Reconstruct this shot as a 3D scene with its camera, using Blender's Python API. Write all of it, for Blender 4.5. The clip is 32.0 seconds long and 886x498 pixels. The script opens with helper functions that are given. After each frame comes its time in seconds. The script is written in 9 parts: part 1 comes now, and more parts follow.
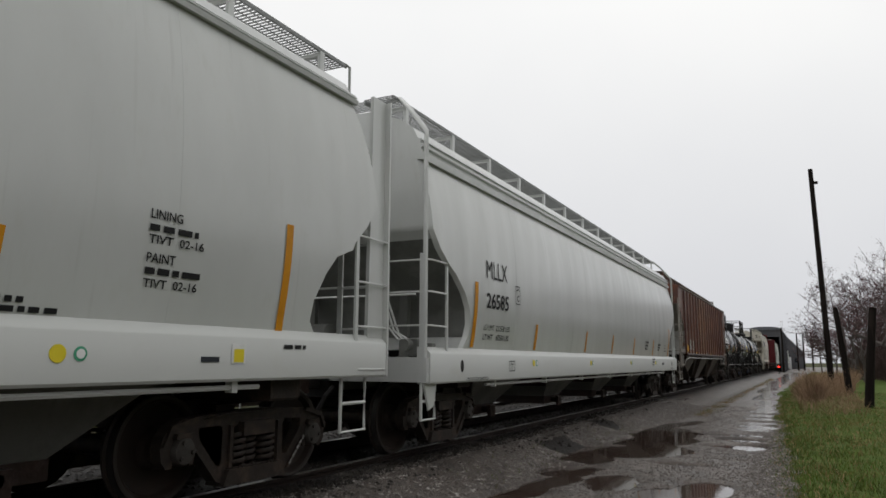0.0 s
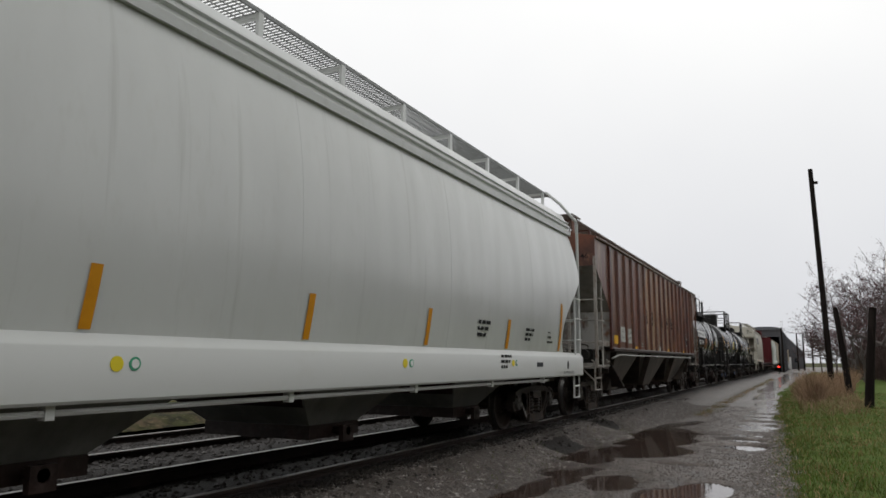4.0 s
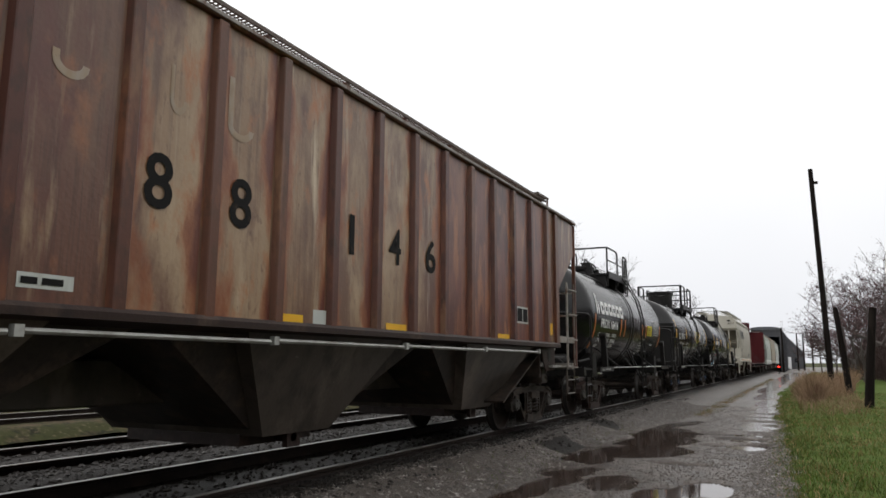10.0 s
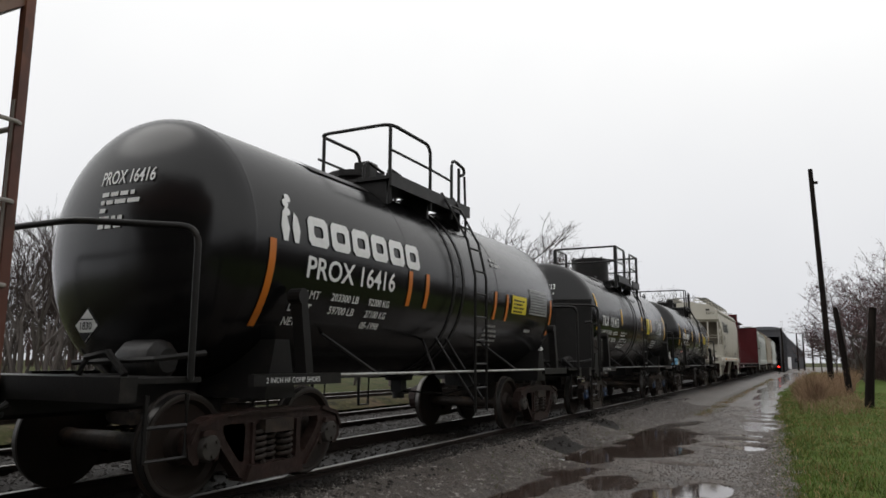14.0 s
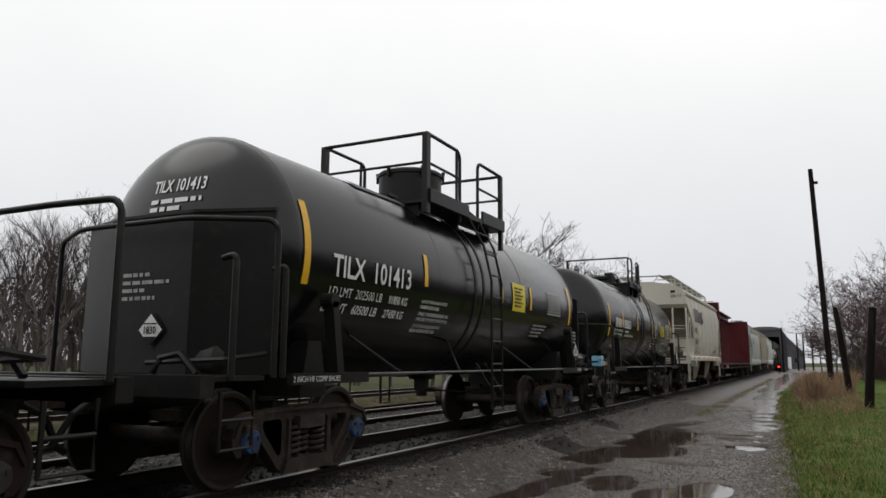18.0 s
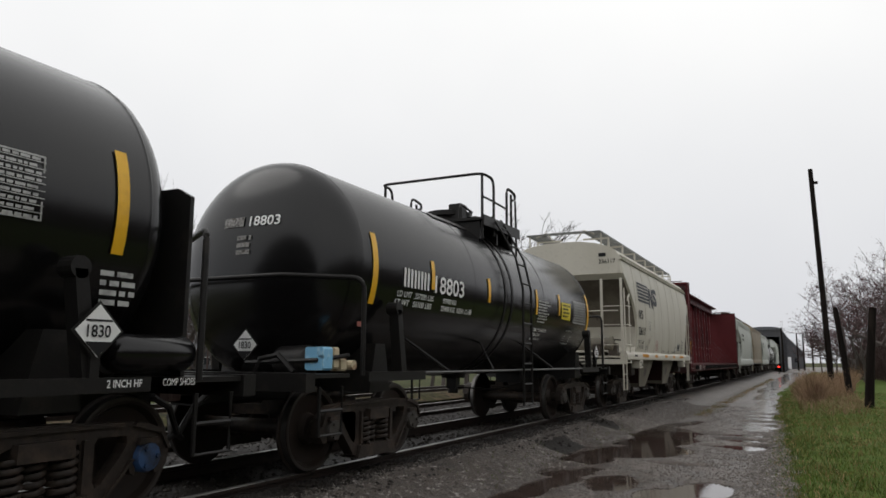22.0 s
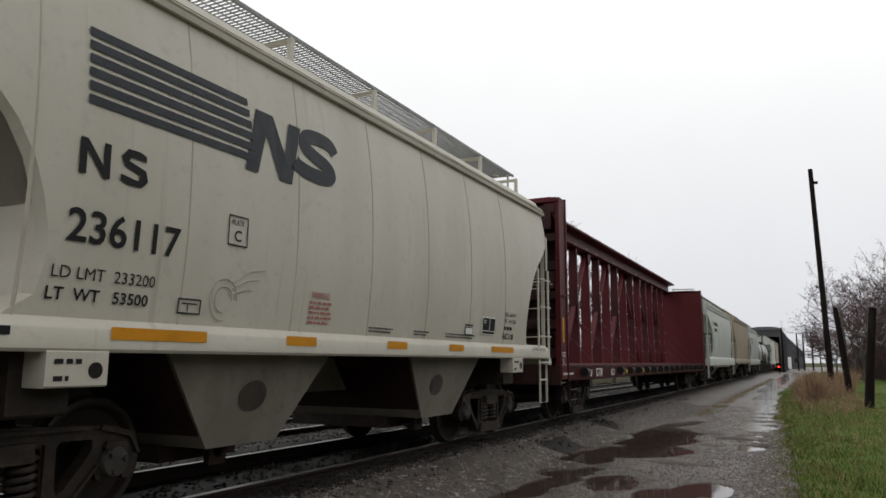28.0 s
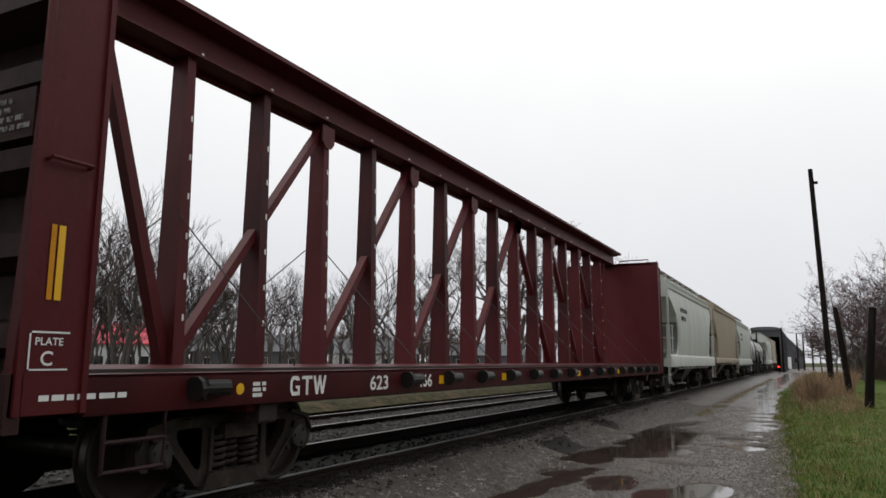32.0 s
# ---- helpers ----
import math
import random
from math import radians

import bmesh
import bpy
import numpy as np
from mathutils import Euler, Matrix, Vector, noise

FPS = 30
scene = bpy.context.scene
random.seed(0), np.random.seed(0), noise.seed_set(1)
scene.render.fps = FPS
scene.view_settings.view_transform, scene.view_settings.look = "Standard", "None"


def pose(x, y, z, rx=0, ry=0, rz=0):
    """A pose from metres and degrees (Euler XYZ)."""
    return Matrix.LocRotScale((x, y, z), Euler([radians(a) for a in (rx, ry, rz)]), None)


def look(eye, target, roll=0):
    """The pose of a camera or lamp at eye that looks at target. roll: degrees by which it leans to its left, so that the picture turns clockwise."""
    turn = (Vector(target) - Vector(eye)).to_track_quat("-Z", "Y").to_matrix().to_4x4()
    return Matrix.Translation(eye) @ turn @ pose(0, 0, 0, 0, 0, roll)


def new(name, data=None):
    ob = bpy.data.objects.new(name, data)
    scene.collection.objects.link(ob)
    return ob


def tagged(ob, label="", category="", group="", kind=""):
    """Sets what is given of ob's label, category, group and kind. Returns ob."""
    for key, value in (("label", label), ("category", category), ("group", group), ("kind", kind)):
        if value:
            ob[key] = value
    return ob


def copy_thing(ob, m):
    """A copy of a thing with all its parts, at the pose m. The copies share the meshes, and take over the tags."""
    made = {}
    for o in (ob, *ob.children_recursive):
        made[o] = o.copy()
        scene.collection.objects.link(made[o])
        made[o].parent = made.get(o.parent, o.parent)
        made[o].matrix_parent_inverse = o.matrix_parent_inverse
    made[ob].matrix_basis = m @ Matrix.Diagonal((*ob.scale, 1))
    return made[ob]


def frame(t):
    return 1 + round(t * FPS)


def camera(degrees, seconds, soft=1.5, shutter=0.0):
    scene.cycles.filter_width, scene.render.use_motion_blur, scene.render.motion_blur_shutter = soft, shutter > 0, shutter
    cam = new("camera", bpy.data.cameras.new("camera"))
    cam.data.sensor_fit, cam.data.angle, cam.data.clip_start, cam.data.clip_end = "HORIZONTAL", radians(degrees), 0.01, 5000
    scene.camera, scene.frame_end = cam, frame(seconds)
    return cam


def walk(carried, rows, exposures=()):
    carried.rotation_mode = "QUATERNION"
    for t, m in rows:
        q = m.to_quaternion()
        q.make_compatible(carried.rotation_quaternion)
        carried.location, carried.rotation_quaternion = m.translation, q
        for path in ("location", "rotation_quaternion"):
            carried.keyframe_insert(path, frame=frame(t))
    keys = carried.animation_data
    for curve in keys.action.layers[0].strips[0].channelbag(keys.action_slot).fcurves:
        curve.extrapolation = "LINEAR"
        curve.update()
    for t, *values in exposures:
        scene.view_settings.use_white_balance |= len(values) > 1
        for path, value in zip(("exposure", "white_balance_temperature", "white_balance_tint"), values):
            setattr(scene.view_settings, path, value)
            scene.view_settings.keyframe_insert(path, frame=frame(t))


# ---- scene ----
# ---------------------------------------------------------------- plan
# y runs along the rails away from the camera, z = 0 is the top of the rails.
EYE = (0.0, 0.0, 1.149)
AHEAD = (-0.44293, 0.88339, 0.15307)      # where the camera looks
XT = -5.5215                              # centre line of the loaded track
XT2 = -8.98                               # centre line of the empty track
XT3 = -15.2                               # centre line of the old siding
GRADE = -0.30                             # level of the gravel road
SECONDS = 32.0
# how far the train has rolled, in metres, at these seconds
ROLLED = [(0, -0.07), (1, 2.862), (2, 5.719), (3, 8.46), (6, 16.87), (7, 19.744), (8, 22.596), (9, 25.484),
          (10, 28.321), (11, 31.102), (12, 33.909), (13, 36.69), (14, 39.473), (17, 47.595), (18, 50.311),
          (19, 53.001), (20, 55.642), (21, 58.29), (22, 61.05), (23, 63.82), (24, 66.55), (25, 69.277),
          (28, 77.567), (29, 80.19), (30, 82.779), (31, 85.303), (32, 87.85)]
WHEEL_R = 0.435

# ---------------------------------------------------------------- camera
cam = camera(63.1, SECONDS, soft=1.6, shutter=0.0)
stand = look(EYE, tuple(e + 10 * a for e, a in zip(EYE, AHEAD)), 0.284)
walk(cam, [(0, stand), (SECONDS, stand)], [(0, -0.11), (1.5, -0.09), (3, -0.04), (6.2, 0.0), (8, 0.2), (10.5, 0.26), (12, 0.24), (13, 0.18), (14, 0.01), (17, -0.02), (20, -0.04), (25, -0.05), (28, 0.04), (30, 0.04), (32, 0.04)])

# ---------------------------------------------------------------- light
SUN_UP, SUN_TURN = 55.0, 250.0
world = bpy.data.worlds.new("overcast")
scene.world = world
world.use_nodes = True
wn, wl = world.node_tree.nodes, world.node_tree.links
wn.clear()
sky = wn.new("ShaderNodeTexSky")
sky.sky_type = "NISHITA"
sky.sun_disc = False
sky.sun_elevation, sky.sun_rotation = radians(SUN_UP), radians(SUN_TURN)
grey = wn.new("ShaderNodeHueSaturation")
grey.inputs["Saturation"].default_value = 0.12
dim = wn.new("ShaderNodeVectorMath")
dim.operation = "SCALE"
dim.inputs["Scale"].default_value = 0.06
coord = wn.new("ShaderNodeTexCoord")
cloud = wn.new("ShaderNodeTexNoise")
cloud.inputs["Scale"].default_value = 1.7
cloud.inputs["Detail"].default_value = 4
ramp = wn.new("ShaderNodeValToRGB")
ramp.color_ramp.elements[0].position, ramp.color_ramp.elements[1].position = 0.3, 0.72
ramp.color_ramp.elements[0].color = (0.95, 0.955, 0.97, 1)
ramp.color_ramp.elements[1].color = (1.06, 1.06, 1.06, 1)
# a cloud deck that is a little darker towards the horizon
sep = wn.new("ShaderNodeSeparateXYZ")
lift = wn.new("ShaderNodeValToRGB")
lift.color_ramp.elements[0].position, lift.color_ramp.elements[1].position = 0.0, 0.45
lift.color_ramp.elements[0].color = (0.72, 0.73, 0.765, 1)
lift.color_ramp.elements[1].color = (1.08, 1.08, 1.07, 1)
deck = wn.new("ShaderNodeMix")
deck.data_type, deck.blend_type = "RGBA", "MULTIPLY"
deck.inputs["Factor"].default_value = 1.0
mix = wn.new("ShaderNodeMix")
mix.data_type = "RGBA"
mix.inputs["Factor"].default_value = 0.9
back = wn.new("ShaderNodeBackground")
back.inputs["Strength"].default_value = 1.0
out = wn.new("ShaderNodeOutputWorld")
wl.new(sky.outputs["Color"], grey.inputs["Color"])
wl.new(grey.outputs["Color"], dim.inputs[0])
wl.new(coord.outputs["Generated"], cloud.inputs["Vector"])
wl.new(cloud.outputs["Fac"], ramp.inputs["Fac"])
wl.new(coord.outputs["Generated"], sep.inputs["Vector"])
wl.new(sep.outputs["Z"], lift.inputs["Fac"])
wl.new(ramp.outputs["Color"], deck.inputs[6])
wl.new(lift.outputs["Color"], deck.inputs[7])
wl.new(dim.outputs["Vector"], mix.inputs[6])
wl.new(deck.outputs[2], mix.inputs[7])
wl.new(mix.outputs[2], back.inputs["Color"])
wl.new(back.outputs["Background"], out.inputs["Surface"])
sun_data = bpy.data.lights.new("sun", "SUN")
sun_data.energy, sun_data.angle, sun_data.color = 0.5, radians(40), (1.0, 0.98, 0.95)
sun = new("sun", sun_data)
away = Vector((math.cos(radians(SUN_UP)) * math.sin(radians(SUN_TURN)), math.cos(radians(SUN_UP)) * math.cos(radians(SUN_TURN)), math.sin(radians(SUN_UP))))
sun.matrix_world = look(away * 50, (0, 0, 0))
scene.view_settings.exposure = 0.0


# ---------------------------------------------------------------- materials
def material(name, base, rough=0.6, metal=0.0, vary=(), bump=0.0, bump_scale=40.0, coat=0.0, spec=0.5, glow=0.0, bump_stretch=None, own=None):
    """vary: (scale, stretch (x, y, z), colour, low, high) layers that mix over the base by noise in the thing's own space.
    own: a colour that tints each piece by a random share, its stains shifted too."""
    m = bpy.data.materials.new(name)
    m.use_nodes = True
    n, l = m.node_tree.nodes, m.node_tree.links
    b = n["Principled BSDF"]
    b.inputs["Base Color"].default_value = (*base, 1)
    b.inputs["Roughness"].default_value = rough
    b.inputs["Metallic"].default_value = metal
    b.inputs["Specular IOR Level"].default_value = spec
    b.inputs["Coat Weight"].default_value = coat
    b.inputs["Coat Roughness"].default_value = 0.12
    if glow:
        b.inputs["Emission Color"].default_value = (*base, 1)
        b.inputs["Emission Strength"].default_value = glow
    tc = n.new("ShaderNodeTexCoord")
    last, place = None, tc.outputs["Object"]
    if own:
        info, shift, spot = n.new("ShaderNodeObjectInfo"), n.new("ShaderNodeMath"), n.new("ShaderNodeVectorMath")
        shift.operation, shift.inputs[1].default_value = "MULTIPLY", 61.0
        l.new(info.outputs["Random"], shift.inputs[0])
        l.new(tc.outputs["Object"], spot.inputs[0])
        l.new(shift.outputs["Value"], spot.inputs[1])
        place = spot.outputs["Vector"]
    for scale, stretch, colour, low, high in vary:
        mp = n.new("ShaderNodeMapping")
        mp.inputs["Scale"].default_value = stretch
        mp.inputs["Location"].default_value = (3.1 * scale, 1.7, 0.6 * scale)
        tx = n.new("ShaderNodeTexNoise")
        tx.inputs["Scale"].default_value, tx.inputs["Detail"].default_value = scale, 6
        tx.inputs["Roughness"].default_value = 0.6
        rp = n.new("ShaderNodeMapRange")
        rp.inputs["From Min"].default_value, rp.inputs["From Max"].default_value = low, high
        mx = n.new("ShaderNodeMix")
        mx.data_type = "RGBA"
        l.new(place, mp.inputs["Vector"])
        l.new(mp.outputs["Vector"], tx.inputs["Vector"])
        l.new(tx.outputs["Fac"], rp.inputs["Value"])
        l.new(rp.outputs["Result"], mx.inputs["Factor"])
        if last:
            l.new(last, mx.inputs[6])
        else:
            mx.inputs[6].default_value = (*base, 1)
        mx.inputs[7].default_value = (*colour, 1)
        last = mx.outputs[2]
    if own:
        share, mx = n.new("ShaderNodeMath"), n.new("ShaderNodeMix")
        share.operation, share.inputs[1].default_value = "MULTIPLY", 0.38
        mx.data_type = "RGBA"
        mx.inputs[7].default_value = (*own, 1)
        l.new(info.outputs["Random"], share.inputs[0])
        l.new(share.outputs["Value"], mx.inputs["Factor"])
        l.new(last, mx.inputs[6])
        last = mx.outputs[2]
    if last:
        l.new(last, b.inputs["Base Color"])
    if bump:
        tx = n.new("ShaderNodeTexNoise")
        tx.inputs["Scale"].default_value, tx.inputs["Detail"].default_value = bump_scale, 0.6 if bump_stretch else 5
        bp = n.new("ShaderNodeBump")
        bp.inputs["Strength"].default_value, bp.inputs["Distance"].default_value = bump, 0.06 if bump_stretch else 0.02
        if bump_stretch:
            bm_ = n.new("ShaderNodeMapping")
            bm_.inputs["Scale"].default_value = bump_stretch
            l.new(tc.outputs["Object"], bm_.inputs["Vector"])
            l.new(bm_.outputs["Vector"], tx.inputs["Vector"])
        else:
            l.new(tc.outputs["Object"], tx.inputs["Vector"])
        l.new(tx.outputs["Fac"], bp.inputs["Height"])
        l.new(bp.outputs["Normal"], b.inputs["Normal"])
    return m


STREAK = (1, 3.0, 0.12)      # tall stains that run down a side
GREY = material("grey_paint", (0.56, 0.57, 0.555), 0.30, vary=[(0.8, (1, 1, 0.5), (0.49, 0.50, 0.485), 0.35, 0.75), (2.2, STREAK, (0.42, 0.425, 0.405), 0.60, 0.80), (9, (1, 1, 0.4), (0.50, 0.505, 0.48), 0.55, 0.85)], bump=1.0, bump_scale=1.9, coat=0.5, bump_stretch=(1, 1, 0.22))
GREY_SILL = material("grey_sill_paint", (0.52, 0.53, 0.51), 0.4, vary=[(2.0, (1, 0.6, 1), (0.48, 0.48, 0.44), 0.55, 0.8)], bump=0.04, bump_scale=5, coat=0.2)
GREY_DULL = material("light_grey_paint", (0.50, 0.52, 0.48), 0.55, vary=[(1.5, STREAK, (0.36, 0.37, 0.34), 0.45, 0.75)], bump=0.05, bump_scale=6)
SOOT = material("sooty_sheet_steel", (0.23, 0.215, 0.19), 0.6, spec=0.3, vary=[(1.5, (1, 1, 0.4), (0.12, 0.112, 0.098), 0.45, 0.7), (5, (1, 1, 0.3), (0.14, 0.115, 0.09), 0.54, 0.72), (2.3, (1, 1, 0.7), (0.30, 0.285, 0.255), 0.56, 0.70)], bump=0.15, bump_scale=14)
DULL_GREY = material("dull_grey_sheet_steel", (0.33, 0.32, 0.30), 0.6, spec=0.25, vary=[(1.1, (1, 1, 0.6), (0.15, 0.138, 0.122), 0.45, 0.65), (5, (1, 1, 0.5), (0.09, 0.06, 0.045), 0.56, 0.70), (2.4, (1, 1, 1), (0.17, 0.085, 0.05), 0.56, 0.70)])
RED_RUST = material("orange_rust_paint", (0.155, 0.055, 0.032), 0.5, spec=0.3, bump=0.2, bump_scale=20, vary=[(1.1, (1, 1, 0.7), (0.075, 0.035, 0.027), 0.44, 0.60), (1.9, (1, 1, 0.8), (0.27, 0.13, 0.085), 0.54, 0.68), (3, (1, 1, 0.6), (0.10, 0.04, 0.028), 0.45, 0.7), (9, (1, 1, 0.4), (0.21, 0.09, 0.05), 0.6, 0.8)])
RUST = material("weathered_brown_paint", (0.125, 0.052, 0.034), 0.36, spec=0.5, own=(0.17, 0.095, 0.06), vary=[(3.3, (1, 5.5, 0.12), (0.055, 0.020, 0.016), 0.46, 0.60), (4.2, (1, 6.0, 0.11), (0.34, 0.20, 0.11), 0.68, 0.82), (0.8, (1, 1.3, 0.7), (0.18, 0.105, 0.065), 0.44, 0.62), (1.3, (1, 1.5, 0.6), (0.105, 0.028, 0.022), 0.48, 0.62), (2.6, (1, 2.2, 0.25), (0.40, 0.28, 0.17), 0.57, 0.74), (2.9, (1, 1.4, 0.7), (0.27, 0.10, 0.04), 0.56, 0.72), (6, (1, 1.2, 0.5), (0.16, 0.07, 0.045), 0.5, 0.8), (13, (1, 1, 0.5), (0.09, 0.035, 0.025), 0.60, 0.78)], bump=0.12, bump_scale=30)
RUST_RED = material("streaked_maroon_paint", (0.15, 0.043, 0.031), 0.36, spec=0.5, own=(0.16, 0.05, 0.03), vary=[(3.0, (1, 5.0, 0.13), (0.075, 0.022, 0.018), 0.48, 0.62), (4.4, (1, 6.0, 0.11), (0.30, 0.15, 0.075), 0.60, 0.74), (0.8, (1, 1.3, 0.7), (0.21, 0.085, 0.045), 0.46, 0.64), (1.4, (1, 1.5, 0.55), (0.06, 0.016, 0.014), 0.44, 0.58), (2.3, (1, 1.6, 0.4), (0.36, 0.14, 0.05), 0.55, 0.68), (2.5, (1, 2.2, 0.22), (0.44, 0.33, 0.22), 0.66, 0.80), (13, (1, 1, 0.5), (0.07, 0.028, 0.02), 0.6, 0.78)], bump=0.12, bump_scale=30)
RIB = material("dark_rib_paint", (0.072, 0.022, 0.018), 0.42, spec=0.4, own=(0.20, 0.095, 0.048), vary=[(1.3, (1, 1, 0.3), (0.30, 0.16, 0.08), 0.56, 0.68), (5, (1, 1, 0.3), (0.17, 0.06, 0.03), 0.55, 0.7), (9, (1, 1, 0.5), (0.03, 0.013, 0.012), 0.5, 0.68)], bump=0.1, bump_scale=30)
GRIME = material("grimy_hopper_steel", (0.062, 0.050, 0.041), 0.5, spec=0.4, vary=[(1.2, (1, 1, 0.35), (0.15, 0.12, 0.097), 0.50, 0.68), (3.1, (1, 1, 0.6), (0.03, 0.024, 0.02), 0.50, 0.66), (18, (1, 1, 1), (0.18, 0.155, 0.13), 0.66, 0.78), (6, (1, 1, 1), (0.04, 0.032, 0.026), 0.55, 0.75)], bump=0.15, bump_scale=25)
BLACK = material("black_tank_paint", (0.0060, 0.0057, 0.0061), 0.20, vary=[(1.4, (1, 1, 0.6), (0.0062, 0.0058, 0.0056), 0.5, 0.8), (7, (1, 2, 0.2), (0.010, 0.009, 0.009), 0.68, 0.85)], bump=0.012, bump_scale=3, spec=0.40)
BLACK_STEEL = material("black_steel", (0.0132, 0.0122, 0.0118), 0.42, vary=[(4, (1, 1, 1), (0.034, 0.029, 0.025), 0.55, 0.8), (1.3, (1, 1, 0.6), (0.012, 0.011, 0.0105), 0.5, 0.7)], bump=0.1, bump_scale=40, spec=0.2)
BEIGE = material("warm_grey_paint", (0.52, 0.49, 0.42), 0.5, vary=[(0.9, (1, 1.4, 0.5), (0.455, 0.425, 0.355), 0.4, 0.7), (2.6, STREAK, (0.35, 0.32, 0.26), 0.60, 0.8), (12, (1, 1, 1), (0.41, 0.385, 0.33), 0.55, 0.8)], bump=1.0, bump_scale=1.3, bump_stretch=(1, 1, 0.25))
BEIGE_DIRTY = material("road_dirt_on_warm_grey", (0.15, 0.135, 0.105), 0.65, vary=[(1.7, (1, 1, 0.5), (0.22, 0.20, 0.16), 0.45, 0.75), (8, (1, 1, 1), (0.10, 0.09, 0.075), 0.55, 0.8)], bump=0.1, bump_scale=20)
# dirty tones that also carry the slope sheets' shade in their colour
GREY_DIRT_SHADE = material("road_dirt_and_shade_on_grey", (0.13, 0.132, 0.122), 0.6, vary=[(1.7, (1, 1, 0.5), (0.23, 0.235, 0.215), 0.45, 0.75), (8, (1, 1, 1), (0.11, 0.11, 0.1), 0.55, 0.8)], bump=0.1, bump_scale=20)
BROWN_DIRT_SHADE = material("brown_dirt_and_shade_on_warm_grey", (0.16, 0.14, 0.112), 0.6, spec=0.25, vary=[(1.2, (1, 1, 0.5), (0.085, 0.07, 0.055), 0.45, 0.62), (4, (1, 1, 0.4), (0.05, 0.03, 0.022), 0.60, 0.72)])
RUSTY_PALE = material("rust_stained_pale_steel", (0.24, 0.215, 0.19), 0.6, vary=[(3, (1, 1, 0.5), (0.36, 0.345, 0.32), 0.5, 0.7), (7, (1, 1, 0.6), (0.11, 0.055, 0.035), 0.55, 0.68)], bump=0.15, bump_scale=30)
TAN = material("tan_paint", (0.33, 0.27, 0.19), 0.55, vary=[(1.8, STREAK, (0.22, 0.18, 0.13), 0.45, 0.75)], bump=0.06, bump_scale=8)
MAROON = material("oxide_red_paint", (0.088, 0.0125, 0.015), 0.5, vary=[(1.6, (1, 1, 0.4), (0.07, 0.008, 0.010), 0.45, 0.7), (6, (1, 1, 0.3), (0.12, 0.03, 0.028), 0.62, 0.84), (22, (1, 1, 1), (0.045, 0.010, 0.010), 0.6, 0.8)], bump=0.1, bump_scale=25, spec=0.2)
MAROON_DARK = material("darker_oxide_red", (0.062, 0.0085, 0.0105), 0.5, spec=0.2, vary=[(1.6, (1, 1, 0.4), (0.035, 0.007, 0.008), 0.45, 0.7), (6, (1, 1, 0.3), (0.09, 0.022, 0.02), 0.62, 0.84)], bump=0.1, bump_scale=25)
# shaded copy of the oxide red, for surfaces that lie in shade
MAROON_SHADE = material("shaded_oxide_red", (0.040, 0.018, 0.018), 0.55, vary=[(3, (1, 1, 0.5), (0.022, 0.012, 0.012), 0.45, 0.7), (1.2, (1, 1, 1), (0.07, 0.042, 0.040), 0.55, 0.7)], bump=0.1, bump_scale=25, spec=0.15)
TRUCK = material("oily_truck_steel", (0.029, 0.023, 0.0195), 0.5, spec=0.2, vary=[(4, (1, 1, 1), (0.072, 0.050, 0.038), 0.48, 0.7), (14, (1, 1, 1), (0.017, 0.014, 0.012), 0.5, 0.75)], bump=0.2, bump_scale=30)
TRUCK_RED = material("rusty_truck_steel", (0.024, 0.0145, 0.0122), 0.5, spec=0.2, vary=[(4, (1, 1, 1), (0.045, 0.022, 0.018), 0.5, 0.75), (12, (1, 1, 1), (0.05, 0.034, 0.03), 0.5, 0.75)], bump=0.2, bump_scale=30)
RIM = material("worn_wheel_rim", (0.035, 0.029, 0.025), 0.5, 0.4)
WHEEL = material("wheel_steel", (0.026, 0.020, 0.017), 0.5, 0.0, spec=0.15, vary=[(5, (1, 1, 1), (0.03, 0.02, 0.016), 0.5, 0.75)], bump=0.1, bump_scale=25)
TREAD = material("polished_tread", (0.13, 0.125, 0.12), 0.42, 0.9)
BLUE = material("blue_bearing_paint", (0.022, 0.06, 0.15), 0.45, vary=[(9, (1, 1, 1), (0.014, 0.02, 0.035), 0.42, 0.62)])
LIGHT_BLUE = material("pale_blue_paint", (0.20, 0.46, 0.68), 0.5, vary=[(12, (1, 1, 1), (0.42, 0.62, 0.74), 0.55, 0.7), (7, (1, 1, 1), (0.06, 0.13, 0.2), 0.66, 0.72)])
CREAM = material("worn_cream_paint", (0.5, 0.42, 0.28), 0.6, vary=[(10, (1, 1, 1), (0.2, 0.1, 0.05), 0.55, 0.65)])
CAP = material("greasy_bearing_cap", (0.045, 0.04, 0.035), 0.5, 0.1, vary=[(9, (1, 1, 1), (0.018, 0.014, 0.012), 0.45, 0.7)])
GALV = material("galvanised_grating", (0.21, 0.215, 0.21), 0.5, 0.4, vary=[(8, (1, 1, 1), (0.13, 0.13, 0.125), 0.5, 0.75)])
DARK_GRATE = material("rusty_grating", (0.10, 0.075, 0.06), 0.6, 0.2, vary=[(8, (1, 1, 1), (0.045, 0.033, 0.03), 0.5, 0.75)])
INK = material("dark_lettering", (0.012, 0.012, 0.013), 0.6, spec=0.2)
NAVY = material("charcoal_stripe_paint", (0.022, 0.025, 0.032), 0.5, spec=0.25, vary=[(5, (1, 1, 1), (0.038, 0.042, 0.05), 0.5, 0.75)])
WHITE = material("white_lettering", (0.75, 0.75, 0.74), 0.5, vary=[(7, (1, 1, 1), (0.6, 0.6, 0.59), 0.5, 0.8)])
FADED = material("faded_white_panel", (0.52, 0.54, 0.51), 0.6, vary=[(6, (1, 2, 0.4), (0.38, 0.37, 0.33), 0.5, 0.8)])
